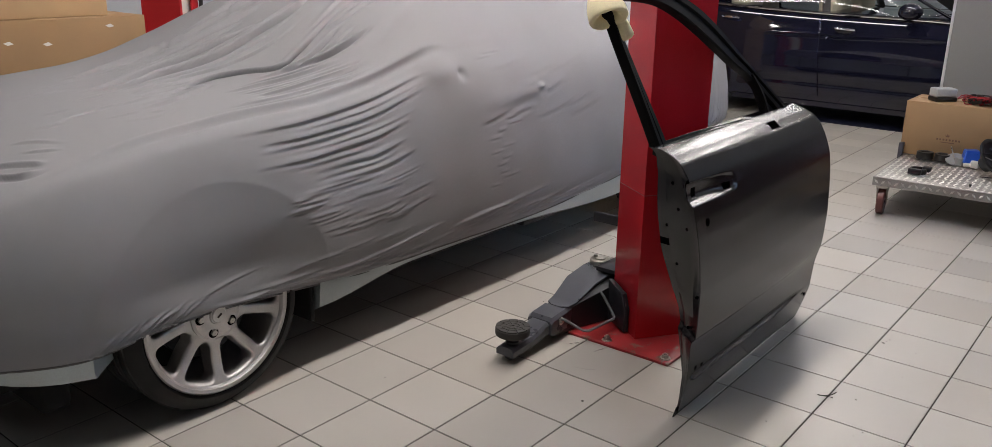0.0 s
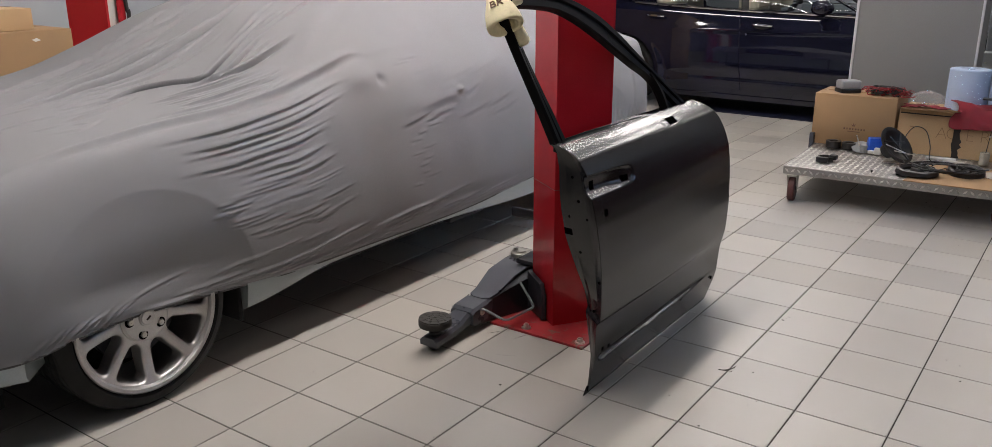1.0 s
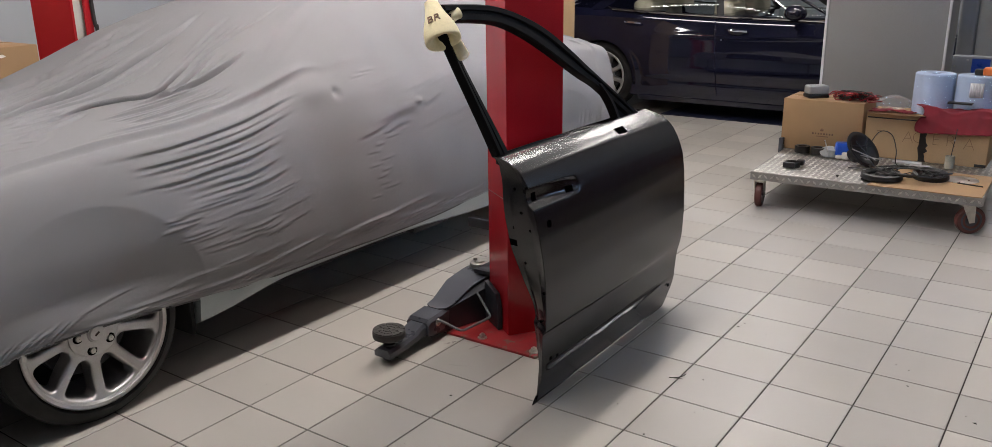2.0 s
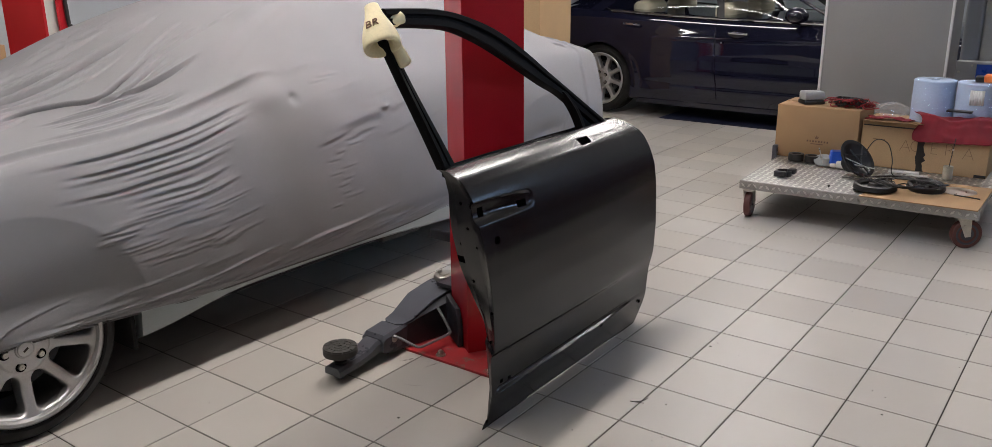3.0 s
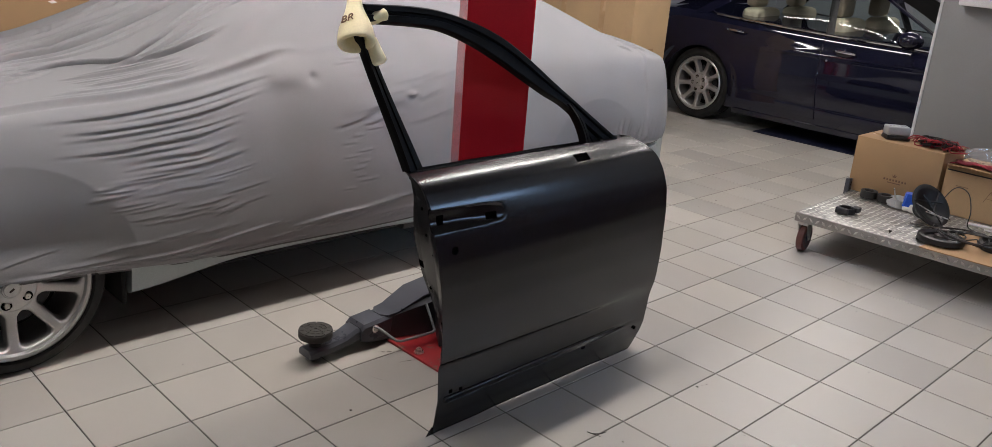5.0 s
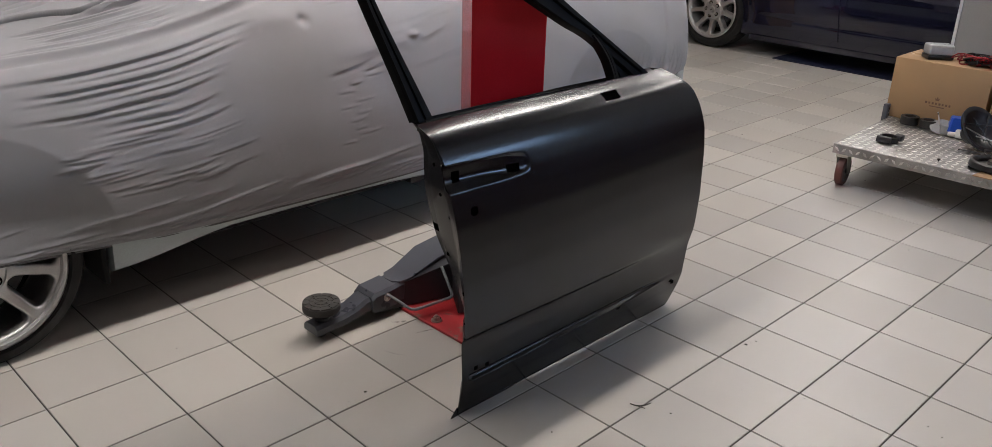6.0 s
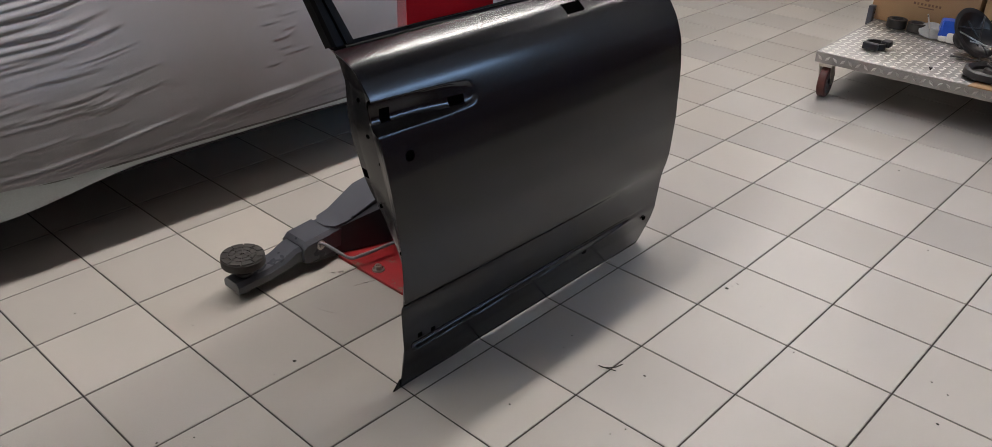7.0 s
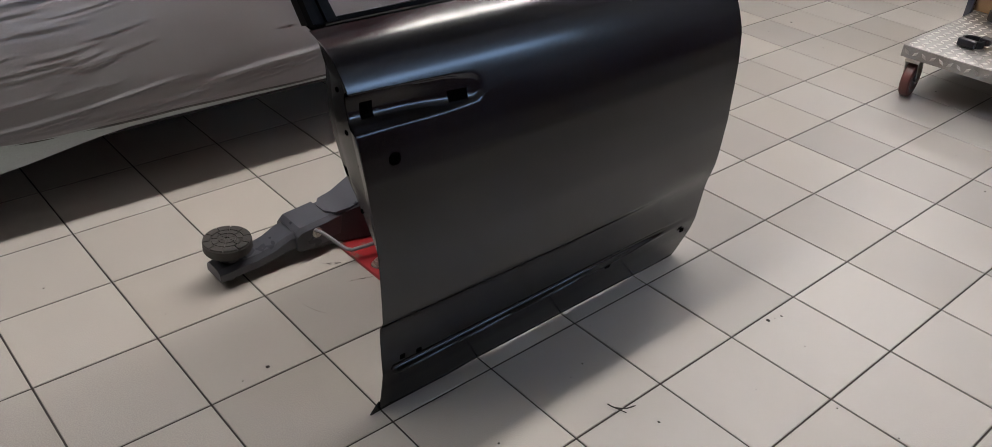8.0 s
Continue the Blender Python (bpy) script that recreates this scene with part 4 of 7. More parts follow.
# ---- foot plates, bolted to the floor ----
def foot_plate(post, x0, x1, y0, y1):
    bm = bmesh.new()
    box(bm, x0, x1, y0, y1, 0.0, 0.0115, 0.003)
    t = part("foot_plate", bm, M_REDWORN, post, "worn red foot plate bolted to the floor")
    for bx, by in ((x0 + 0.165, y0 + 0.034), (x1 - 0.032, y0 + 0.038), (x0 + 0.05, y1 - 0.05), (x1 - 0.05, y1 - 0.05)):
        bm = bmesh.new()
        lathe(bm, [(0.001, 0.016), (0.020, 0.016), (0.021, 0.0116)], 20, at=(bx, by, 0))
        lathe(bm, [(0.001, 0.033), (0.007, 0.033), (0.008, 0.028), (0.0125, 0.028), (0.0135, 0.026), (0.0135, 0.016)], 6, at=(bx, by, 0))
        part("anchor_bolt", bm, M_STEEL, t, "zinc anchor bolt with washer")
    return t


foot_plate(p1, -0.69, -0.238, 0.288, 0.80)
foot_plate(p2, -4.12, -3.50, 0.325, 0.80)


# ---- lift arm ----
def lift_arm():
    ax = lambda v: -0.758 + (0.66 - v) * 0.052

    def section(bm, rows):
        loops = []
        for yv, hw, z0, z1 in rows:
            c = ax(yv)
            b = min(0.012, hw * 0.3)
            loops.append([(c - hw, yv, z0), (c + hw, yv, z0), (c + hw, yv, z1 - b), (c + hw - b, yv, z1), (c - hw + b, yv, z1), (c - hw, yv, z1 - b)])
        rings(bm, loops, True, True, True)
        bmesh.ops.recalc_face_normals(bm, faces=bm.faces)
    bm = bmesh.new()
    section(bm, [(0.76, 0.062, 0.045, 0.172), (0.58, 0.068, 0.045, 0.174), (0.46, 0.064, 0.045, 0.164), (0.335, 0.054, 0.045, 0.120), (0.215, 0.052, 0.045, 0.110)])
    t = part("lift_arm", bm, M_ARM, p1, "grey telescopic lift arm with round black pad", 30)
    bm = bmesh.new()
    # top skin, rounded at its end
    out = [(ax(0.74) - 0.068, 0.74), (ax(0.60) - 0.074, 0.60), (ax(0.46) - 0.070, 0.46), (ax(0.33) - 0.056, 0.335), (ax(0.27) - 0.050, 0.285), (ax(0.25) - 0.02, 0.262), (ax(0.25) + 0.02, 0.262),
           (ax(0.27) + 0.050, 0.285), (ax(0.33) + 0.058, 0.335), (ax(0.46) + 0.070, 0.46), (ax(0.60) + 0.074, 0.60), (ax(0.74) + 0.068, 0.74)]
    zz = lambda v: 0.117 + 0.058 * float(smooth01((v - 0.30) / 0.22))
    va = [bm.verts.new((a, b, zz(b) + 0.004)) for a, b in out]
    vb = [bm.verts.new((a, b, zz(b) - 0.004)) for a, b in out]
    n = len(out)
    for i in range(n // 2 - 1):
        bm.faces.new((va[i], va[i + 1], va[n - 2 - i], va[n - 1 - i]))
        bm.faces.new((vb[n - 1 - i], vb[n - 2 - i], vb[i + 1], vb[i]))
    for i in range(n):
        j = (i + 1) % n
        bm.faces.new((va[j], va[i], vb[i], vb[j]))
    bmesh.ops.recalc_face_normals(bm, faces=bm.faces)
    part("cover_plate", bm, M_ARM, t, "grey top plate", 40)
    # collar in which the inner tube slides
    bm = bmesh.new()
    section(bm, [(0.262, 0.060, 0.040, 0.118), (0.165, 0.060, 0.040, 0.112), (0.150, 0.058, 0.046, 0.100)])
    part("collar", bm, M_ARM, t)
    for s in (1, -1):
        bm = bmesh.new()
        lathe(bm, [(0.001, 0.010), (0.008, 0.010), (0.009, 0.004), (0.016, 0.003), (0.016, 0)], 14, "x", (ax(0.215) + 0.060, 0.215, 0.085), m=None if s > 0 else Matrix.Translation((2 * ax(0.215), 0, 0)) @ Matrix.Diagonal((-1, 1, 1, 1)))
        part("collar_bolt", bm, M_STEEL, t, "small zinc bolt head")
    bm = bmesh.new()
    section(bm, [(0.26, 0.046, 0.05, 0.100), (0.13, 0.046, 0.05, 0.096), (0.085, 0.045, 0.042, 0.078), (0.03, 0.043, 0.034, 0.069), (-0.085, 0.040, 0.032, 0.065)])
    part("inner_tube", bm, M_ARM, t, "", 25)
    # pivot pin and its washer
    bm = bmesh.new()
    px, py = -0.785, 0.665
    lathe(bm, [(0.045, 0.176), (0.045, 0.197), (0.042, 0.20), (0.024, 0.20), (0.024, 0.206), (0.001, 0.206)], 32, at=(px, py, 0))
    part("pivot_ring", bm, M_STEEL, t, "zinc pivot ring")
    bm = bmesh.new()
    lathe(bm, [(0.001, 0.216), (0.008, 0.216), (0.010, 0.213), (0.010, 0.205)], 6, at=(px - 0.02, py - 0.005, 0))
    part("pivot_bolt", bm, M_STEEL, t)
    # foot guard of bent round bar
    bm = bmesh.new()
    tube(bm, spline([(-0.672, 0.205, 0.098), (-0.655, 0.222, 0.090), (-0.604, 0.258, 0.054), (-0.590, 0.270, 0.050), (-0.582, 0.288, 0.050), (-0.562, 0.405, 0.058), (-0.560, 0.424, 0.062), (-0.568, 0.432, 0.072), (-0.612, 0.440, 0.122), (-0.640, 0.445, 0.150)], 4), 0.0055, 8)
    part("foot_guard", bm, M_GREYBAR, t, "bent grey steel bar")
    # screw foot below the pad
    bm = bmesh.new()
    c = ax(-0.03)
    lathe(bm, [(0.001, 0.012), (0.022, 0.012), (0.024, 0.018), (0.024, 0.034)], 16, at=(c, -0.045, 0))
    lathe(bm, [(0.001, 0.004), (0.011, 0.004), (0.012, 0.007), (0.012, 0.012)], 12, at=(c, -0.045, 0))
    part("screw_foot", bm, M_ARMDARK, t)
    bm = bmesh.new()
    lathe(bm, [(0.026, 0.064), (0.026, 0.077), (0.020, 0.081), (0.020, 0.105)], 20, at=(c, -0.035, 0))
    part("pad_stem", bm, M_ARMDARK, t)
    # round rubber pad with ribs in rings
    bm = bmesh.new()
    R = 0.066
    lathe(bm, [(0.020, 0.098), (0.055, 0.100), (R - 0.002, 0.104), (R, 0.108), (R, 0.129), (R - 0.003, 0.132), (0.001, 0.132)], 40, at=(c, -0.035, 0))
    pad = part("pad", bm, M_PAD, p1, "round black rubber pad with a ribbed face")
    for r0, r1, n, off in ((0.044, 0.064, 10, 0.0), (0.026, 0.041, 8, 0.2), (0.007, 0.023, 6, 0.4)):
        for k in range(n):
            a0, a1 = off + 2 * math.pi * (k + 0.05) / n, off + 2 * math.pi * (k + 0.95) / n
            o = [(c + r0 * math.cos(a0), -0.035 + r0 * math.sin(a0), 0.1315)] + [(c + r1 * math.cos(a0 + (a1 - a0) * u), -0.035 + r1 * math.sin(a0 + (a1 - a0) * u), 0.1315) for u in (0, 0.33, 0.67, 1)] + [
                (c + r0 * math.cos(a0 + (a1 - a0) * u), -0.035 + r0 * math.sin(a0 + (a1 - a0) * u), 0.1315) for u in (1, 0.5)]
            bm = bmesh.new()
            prism(bm, o, (0, 0, 0.0045))
            part("rubber_block", bm, M_PAD, pad)
    # carriage at the column
    bm = bmesh.new()
    box(bm, -0.86, -0.56, 0.60, 0.74, 0.045, 0.075, 0.004)
    box(bm, -0.74, -0.56, 0.56, 0.72, 0.185, 0.205, 0.004)
    part("carriage", bm, M_ARMDARK, t, "dark steel carriage")
    bm = bmesh.new()
    box(bm, -0.755, -0.55, 0.545, 0.557, 0.405, 0.448, 0.004)
    box(bm, -0.60, -0.56, 0.545, 0.70, 0.18, 0.45, 0.004)
    part("carriage_bracket", bm, M_ARMDARK, t, "dark steel bracket")
    # dark side web between arm and column
    bm = bmesh.new()
    rings(bm, [[(-0.735, yv, 0.016), (xv, yv, 0.016), (xv - 0.004, yv, zv), (-0.735, yv, zv)] for yv, xv, zv in ((0.20, -0.700, 0.085), (0.29, -0.688, 0.106), (0.38, -0.660, 0.130), (0.48, -0.628, 0.155), (0.62, -0.600, 0.163), (0.74, -0.590, 0.163))], True, True, True)
    bmesh.ops.recalc_face_normals(bm, faces=bm.faces)
    part("arm_web", bm, M_ARMDARK, t, "dark side web of the lift arm", 20)
    # dark carriage plate along the column's side
    bm = bmesh.new()
    fd, fn = Vector((-0.829, 0.559, 0)), Vector((-0.559, -0.829, 0))
    c0_ = Vector((-0.444, 0.398, 0))
    prism(bm, [c0_ + fd * a + fn * 0.004 + Vector((0, 0, z)) for a, z in ((0.055, 0.020), (0.213, 0.020), (0.213, 0.190), (0.085, 0.175), (0.055, 0.12))], fn * 0.022, 0.002)
    part("carriage_plate", bm, M_ARMDARK, t, "dark steel carriage plate")
    return t


lift_arm()


# ---- car door ----
DZ = [(0.006, -0.046), (0.02, -0.042), (0.06, -0.033), (0.105, -0.022), (0.125, -0.0175), (0.14, -0.0145), (0.16, -0.0140), (0.20, -0.0122), (0.24, -0.0095), (0.265, -0.0080), (0.280, -0.0062), (0.288, -0.0030), (0.300, 0.0085), (0.36, 0.0125), (0.465, 0.0155),
      (0.563, 0.0085), (0.64, 0.000), (0.70, -0.010), (0.76, -0.0235), (0.80, -0.035), (0.825, -0.044), (0.845, -0.055), (0.865, -0.067), (0.879, -0.080), (0.890, -0.096), (0.898, -0.113), (0.904, -0.130), (0.908, -0.148)]
DR = [(0, -0.006), (0.14, -0.017), (0.256, -0.027), (0.362, -0.034), (0.465, -0.041), (0.563, -0.047), (0.66, -0.057), (0.74, -0.065), (0.82, -0.066), (0.91, -0.080)]
DF = [(0, 1.072), (0.03, 1.087), (0.09, 1.110), (0.21, 1.119), (0.32, 1.119), (0.43, 1.122), (0.53, 1.128), (0.63, 1.139), (0.73, 1.144), (0.80, 1.138), (0.84, 1.125), (0.87, 1.085), (0.908, 1.035)]
door = thing("loose_car_door", pose(-0.04, 0.55, 0), "satin black primed car door standing upright against a red lift post", "car door")


def prof(z, table, soft=0.006):
    a = np.array(table)
    zz = np.linspace(0, 0.91, 912)
    f = blur(np.interp(zz, a[:, 0], a[:, 1]), soft * 1000, 0)
    return np.interp(z, zz, f)


def fine_axis(lo, hi, step, cuts):
    """Even steps, with close pairs of lines at the cuts."""
    v = list(np.arange(lo, hi, step)) + [hi]
    for c in cuts:
        v += [c - 0.0012, c + 0.0012]
    v = np.unique(np.round(np.array(v), 5))
    return v[np.r_[True, np.diff(v) > 0.0009]]


HOLES = [(-0.036, -0.010, 0.765, 0.792, 0.03), (0.160, 0.204, 0.762, 0.781, 0.03), (0.64, 0.715, 0.869, 0.890, 0.03), (0.031, 0.042, 0.168, 0.179, 0.02), (0.077, 0.088, 0.166, 0.175, 0.02),
         (0.405, 0.420, 0.150, 0.160, 0.02), (0.72, 0.735, 0.152, 0.162, 0.02), (1.045, 1.058, 0.160, 0.170, 0.02)]
zcuts = [c for h_ in HOLES for c in h_[2:4]]
ycuts = [c for h_ in HOLES for c in h_[:2]]
sz = fine_axis(0.004, 0.908, 0.0045, zcuts + list(np.linspace(0.668, 0.692, 9)) + list(np.arange(0.798, 0.822, 0.0024)) + list(np.arange(0.106, 0.176, 0.0026)))
sy = fine_axis(-0.085, 1.15, 0.006, ycuts + list(np.linspace(0.0, 0.024, 9)) + list(np.arange(0.196, 0.252, 0.003)))
YY, ZZ = np.meshgrid(sy, sz, indexing="ij")
yr, yf = prof(ZZ, DR), prof(ZZ, DF)
# keep an even grid inside, squeeze it only near the two ends
YD = np.clip(YY, yr, yf)
Z0 = ZZ
LEAN = 0.040
ZZ = Z0 - LEAN * (np.clip(YY, -0.09, 0.27) + 0.09) * smooth01((Z0 - 0.66) / 0.06) * (1 - smooth01((Z0 - 0.825) / 0.035))
low_ = smooth01((ZZ - 0.34) / 0.08)
XD = prof(ZZ, DZ, 0.0085) * low_ + prof(ZZ, DZ, 0.0030) * (1 - low_)
# the lower crease fades out towards the front
fade_ = smooth01((YD - 0.60) / 0.40) * smooth01((ZZ - 0.16) / 0.04) * (1 - smooth01((ZZ - 0.40) / 0.08))
XD = XD * (1 - fade_) + prof(ZZ, DZ, 0.028) * fade_
# shoulder lower and softer towards the front; long face crowned along its length
frontness = np.clip((YD - 0.0) / 1.13, 0, 1)
XD = XD - 0.012 * frontness * smooth01((ZZ - 0.70) / 0.15) + 0.006 * np.sin(np.pi * frontness) * smooth01((ZZ - 0.15) / 0.2) - 0.006 * frontness ** 4
# pressed bead with a rounded rear end
bead_z = 0.133 + 0.012 * frontness
bead = np.exp(-((ZZ - bead_z) / 0.0052) ** 2) * smooth01((YD - 0.012) / 0.01) * (1 - smooth01((YD - 0.70) / 0.35))
XD = XD + 0.0100 * bead - 0.0045 * np.exp(-((ZZ - bead_z - 0.013) / 0.006) ** 2) * smooth01((YD - 0.005) / 0.01) * (1 - smooth01((YD - 0.85) / 0.25))
# handle recess: open at the rear edge, rounded at its front end
hy, hz = YD - 0.075, Z0 - 0.777
hz = np.where(hz < 0, hz * (1 + 0.35 * np.clip((YD + 0.09) / 0.33, 0, 1)), hz)
qx, qz = np.abs(hy) - (0.172 - 0.033), np.abs(hz) - (0.038 - 0.033)
sd = np.hypot(np.maximum(qx, 0), np.maximum(qz, 0)) + np.minimum(np.maximum(qx, qz), 0) - 0.033
sd_open = np.where(YD < 0.05, np.abs(hz) - 0.038, sd)
# the floor leans in towards a sharp upper edge; below it scoops out to a soft lip
vh = np.clip((hz + 0.038) / 0.076, 0, 1)
scoop = (1 - (1 - np.clip(vh / 0.50, 0, 1)) ** 2.0) * (1 - 0.55 * smooth01((vh - 0.30) / 0.9))
edge_w = 0.0055 + 0.006 * np.clip(1 - vh / 0.5, 0, 1) + 0.013 * smooth01((YD - 0.14) / 0.09)
rec = smooth01(-sd_open / edge_w)
shallow = 1 - 0.68 * smooth01((YD - 0.04) / 0.20)
XD = XD - 0.0230 * rec * scoop * shallow
for a0, a1, b0, b1, dp in HOLES:
    ins = (YD > a0) & (YD < a1) & (Z0 > b0) & (Z0 < b1)
    XD = XD - (dp if b1 > 0.2 else 0) * ins
# round lock hole
XD = XD - 0.02 * ((YD - 0.012) ** 2 + (Z0 - 0.680) ** 2 < 0.0125 ** 2)
# the foot stands on its ends and arches a little clear of the floor between them
arch = lambda v: 0.0042 * smooth01((np.asarray(v) - 0.18) / 0.12) * (1 - smooth01((np.asarray(v) - 0.78) / 0.20))
ZZ = ZZ + arch(YD) * (1 - smooth01(ZZ / 0.06))
skin = grid_mesh("outer_skin", XD, YD, ZZ, M_PRIMER, door, "satin black outer skin with recessed handle pocket", smooth=50,
                 keep=(np.abs(np.diff(YD, axis=0))[:, :-1] + np.abs(np.diff(YD, axis=0))[:, 1:] > 1e-6))
# black plates nearly flush with the skin, painted as the shade in the punched holes
for a0, a1, b0, b1, dp in HOLES + [(0.004, 0.020, 0.672, 0.688, 0.02)]:
    bm = bmesh.new()
    ins = (YD > a0) & (YD < a1) & (Z0 > b0) & (Z0 < b1)
    zi, xi = Z0[ins], XD[ins] + (dp - 0.0015 if b1 > 0.2 else 0.0007)
    sink = [LEAN * (v + 0.09) * (1 if b1 < 0.82 else 0) for v in (a0, a1)]
    xl, xh = (float(xi[np.abs(zi - v) < 0.004].mean()) for v in (zi.min(), zi.max()))
    if b0 == 0.672:
        lathe(bm, [(0.001, 0.0), (0.0118, 0.0), (0.0118, -0.004)], 24, "x", ((xl + xh) / 2 + 0.0015, (a0 + a1) / 2, (b0 + b1) / 2))
    else:
        prism(bm, [(xl, a0 - 0.001, b0 - 0.001 - sink[0]), (xl, a1 + 0.001, b0 - 0.001 - sink[1]), (xh, a1 + 0.001, b1 + 0.001 - sink[1]), (xh, a0 - 0.001, b1 + 0.001 - sink[0])], (-0.003, 0, 0))
    part("punched_hole", bm, M_HOLE, skin, "black plate painted as the shade in a punched opening", 0)

# shell behind the skin: rear jamb, inner panel, front jamb
depth_t = [(0, 0.006), (0.06, 0.012), (0.14, 0.035), (0.25, 0.085), (0.35, 0.120), (0.46, 0.150), (0.57, 0.162), (0.69, 0.152), (0.78, 0.135), (0.86, 0.112), (0.91, 0.052)]
slant_t = [(0, 0.0), (0.1, 0.01), (0.25, 0.06), (0.35, 0.065), (0.46, 0.038), (0.57, 0.008), (0.69, -0.008), (0.80, -0.008), (0.91, 0.0)]
zj = np.linspace(0.006, 0.905, 110)
xs_, yr_, yf_, dep, sla = prof(zj, DZ), prof(zj, DR), prof(zj, DF), prof(zj, depth_t, 0.02), prof(zj, slant_t, 0.02)
in_hand = 1 - smooth01((np.abs(zj - 0.781) - 0.030) / 0.010)
u = np.array([0, 0.015, 0.05, 0.25, 0.27, 0.6, 0.75, 0.78, 1.0])
yo = np.array([-0.002, -0.003, 0.003, 0.010, 0.016, 0.020, 0.024, 0.034, 0.036])
JX = xs_[:, None] - dep[:, None] * u[None] - 0.018 * in_hand[:, None] * np.clip(1 - u[None] * 4, 0, 1) + 0.0005
JY = yr_[:, None] + 0.0015 + sla[:, None] * u[None] + yo[None] * np.minimum(1, dep[:, None] / 0.12)
JZ = np.repeat(zj[:, None], len(u), 1)
notch = (np.abs(JZ - 0.595) < 0.014) & (u[None] > 0.77)
grid_mesh("rear_jamb", JX, JY, JZ, M_PRIMER, door, "satin black latch edge with bolt holes", keep=~(notch[:-1, :-1] & notch[1:, :-1]), smooth=40)
# black studs in the jamb, painted shade of its bolt holes
for zz_, uu in ((0.66, 0.30), (0.655, 0.80), (0.53, 0.62), (0.72, 0.45), (0.80, 0.55), (0.44, 0.12), (0.31, 0.5)):
    i = int(np.argmin(abs(zj - zz_)))
    cx_, cy_ = float(np.interp(uu, u, JX[i])), float(np.interp(uu, u, JY[i]))
    bm = bmesh.new()
    lathe(bm, [(0.001, -0.0012), (0.0045, -0.0012), (0.0055, -0.0003), (0.0055, 0.004)], 14, "y", (cx_, cy_, zz_))
    part("bolt_hole", bm, M_HOLE, door, "", 0)
# black block at the notch, its colour standing for the shade inside
bm = bmesh.new()
i0, i1 = int(np.argmin(abs(zj - 0.577))), int(np.argmin(abs(zj - 0.613)))
box(bm, float(JX[i0, -1]) - 0.002, float(JX[i0, 5]), float(JY[i0, -1]) - 0.0006, float(JY[i0, -1]) + 0.014, zj[i0], zj[i1], 0.002)
part("latch_opening", bm, M_HOLE, door, "black block painted as the shade in a latch cut-out")
# inner panel
uu_ = np.linspace(0, 1, 40)
IX = np.repeat((xs_ - dep)[:, None], 40, 1) + 0.012 * np.sin(uu_ * 19)[None] * np.minimum(1, dep[:, None] / 0.1) * 0.4
IY = JY[:, -1:] + (yf_[:, None] - 0.02 - JY[:, -1:]) * uu_[None]
grid_mesh("inner_panel", IX, IY, np.repeat(zj[:, None], 40, 1) + (arch(IY) + 0.002) * (1 - smooth01(zj / 0.08))[:, None], M_PRIMER, door, "pressed inner panel", smooth=40, flip=True)
xf_ = prof(zj, DZ, 0.028)
FXs = np.stack([xf_ - 0.012 * smooth01((zj - 0.7) / 0.15) - 0.0075, xf_ - 0.02, xf_ - dep], 1)
FYs = np.stack([yf_ - 0.0015, yf_ - 0.004, yf_ - 0.02], 1)
grid_mesh("front_jamb", FXs, FYs, np.repeat(zj[:, None], 3, 1), M_PRIMER, door, "hinge edge", smooth=40, flip=True)
# folded tip at the lower rear corner
bm = bmesh.new()
prism(bm, [(-0.046, -0.006, 0.028), (-0.043, 0.03, 0.006), (-0.046, -0.030, 0.0)], (-0.004, 0, 0))
part("corner_tip", bm, M_PRIMER, door)
# rolled hem along the foot
bm = bmesh.new()
tube(bm, [(float(np.interp(v, sy, XD[:, 0])) - 0.001, v, 0.0058 + float(arch(v))) for v in np.linspace(0.0, 1.07, 60)], 0.0030, 8)
part("rolled_hem", bm, M_PRIMER, door, "rolled lower edge")
# belt: inner lip and window slot
bm = bmesh.new()
zb = lambda v: 0.905 - 0.020 * max(0, v - 0.2) / 0.83
rows = []
for k in range(40):
    v = -0.040 + 1.065 * k / 39
    rows.append([(-0.147, v, zb(v) - 0.004), (-0.147, v, zb(v) + 0.004), (-0.151, v, zb(v) + 0.006), (-0.158, v, zb(v) - 0.012), (-0.178, v, zb(v) - 0.012), (-0.182, v, zb(v) + 0.003), (-0.187, v, zb(v) + 0.002), (-0.187, v, zb(v) - 0.03), (-0.15, v, zb(v) - 0.04)])
rings(bm, rows, True, True, True)
bmesh.ops.recalc_face_normals(bm, faces=bm.faces)
part("belt_channel", bm, M_FRAME, door, "narrow window slot along the belt line")

# window frame
fx = lambda z: -0.165 - 0.35 * (z - 0.9)
outer = spline([Vector((fx(z), y, z)) for y, z in [(-0.13, 1.396), (0.06, 1.387), (0.19, 1.368), (0.325, 1.328), (0.436, 1.279), (0.545, 1.208), (0.645, 1.130), (0.735, 1.062), (0.855, 0.974), (0.985, 0.880)]], 8)
inner = spline([Vector((fx(z), y, z)) for y, z in [(-0.12, 1.345), (0.05, 1.333), (0.17, 1.315), (0.29, 1.270), (0.40, 1.212), (0.50, 1.152), (0.60, 1.092), (0.69, 1.044), (0.79, 0.968), (0.90, 0.885)]], 8)


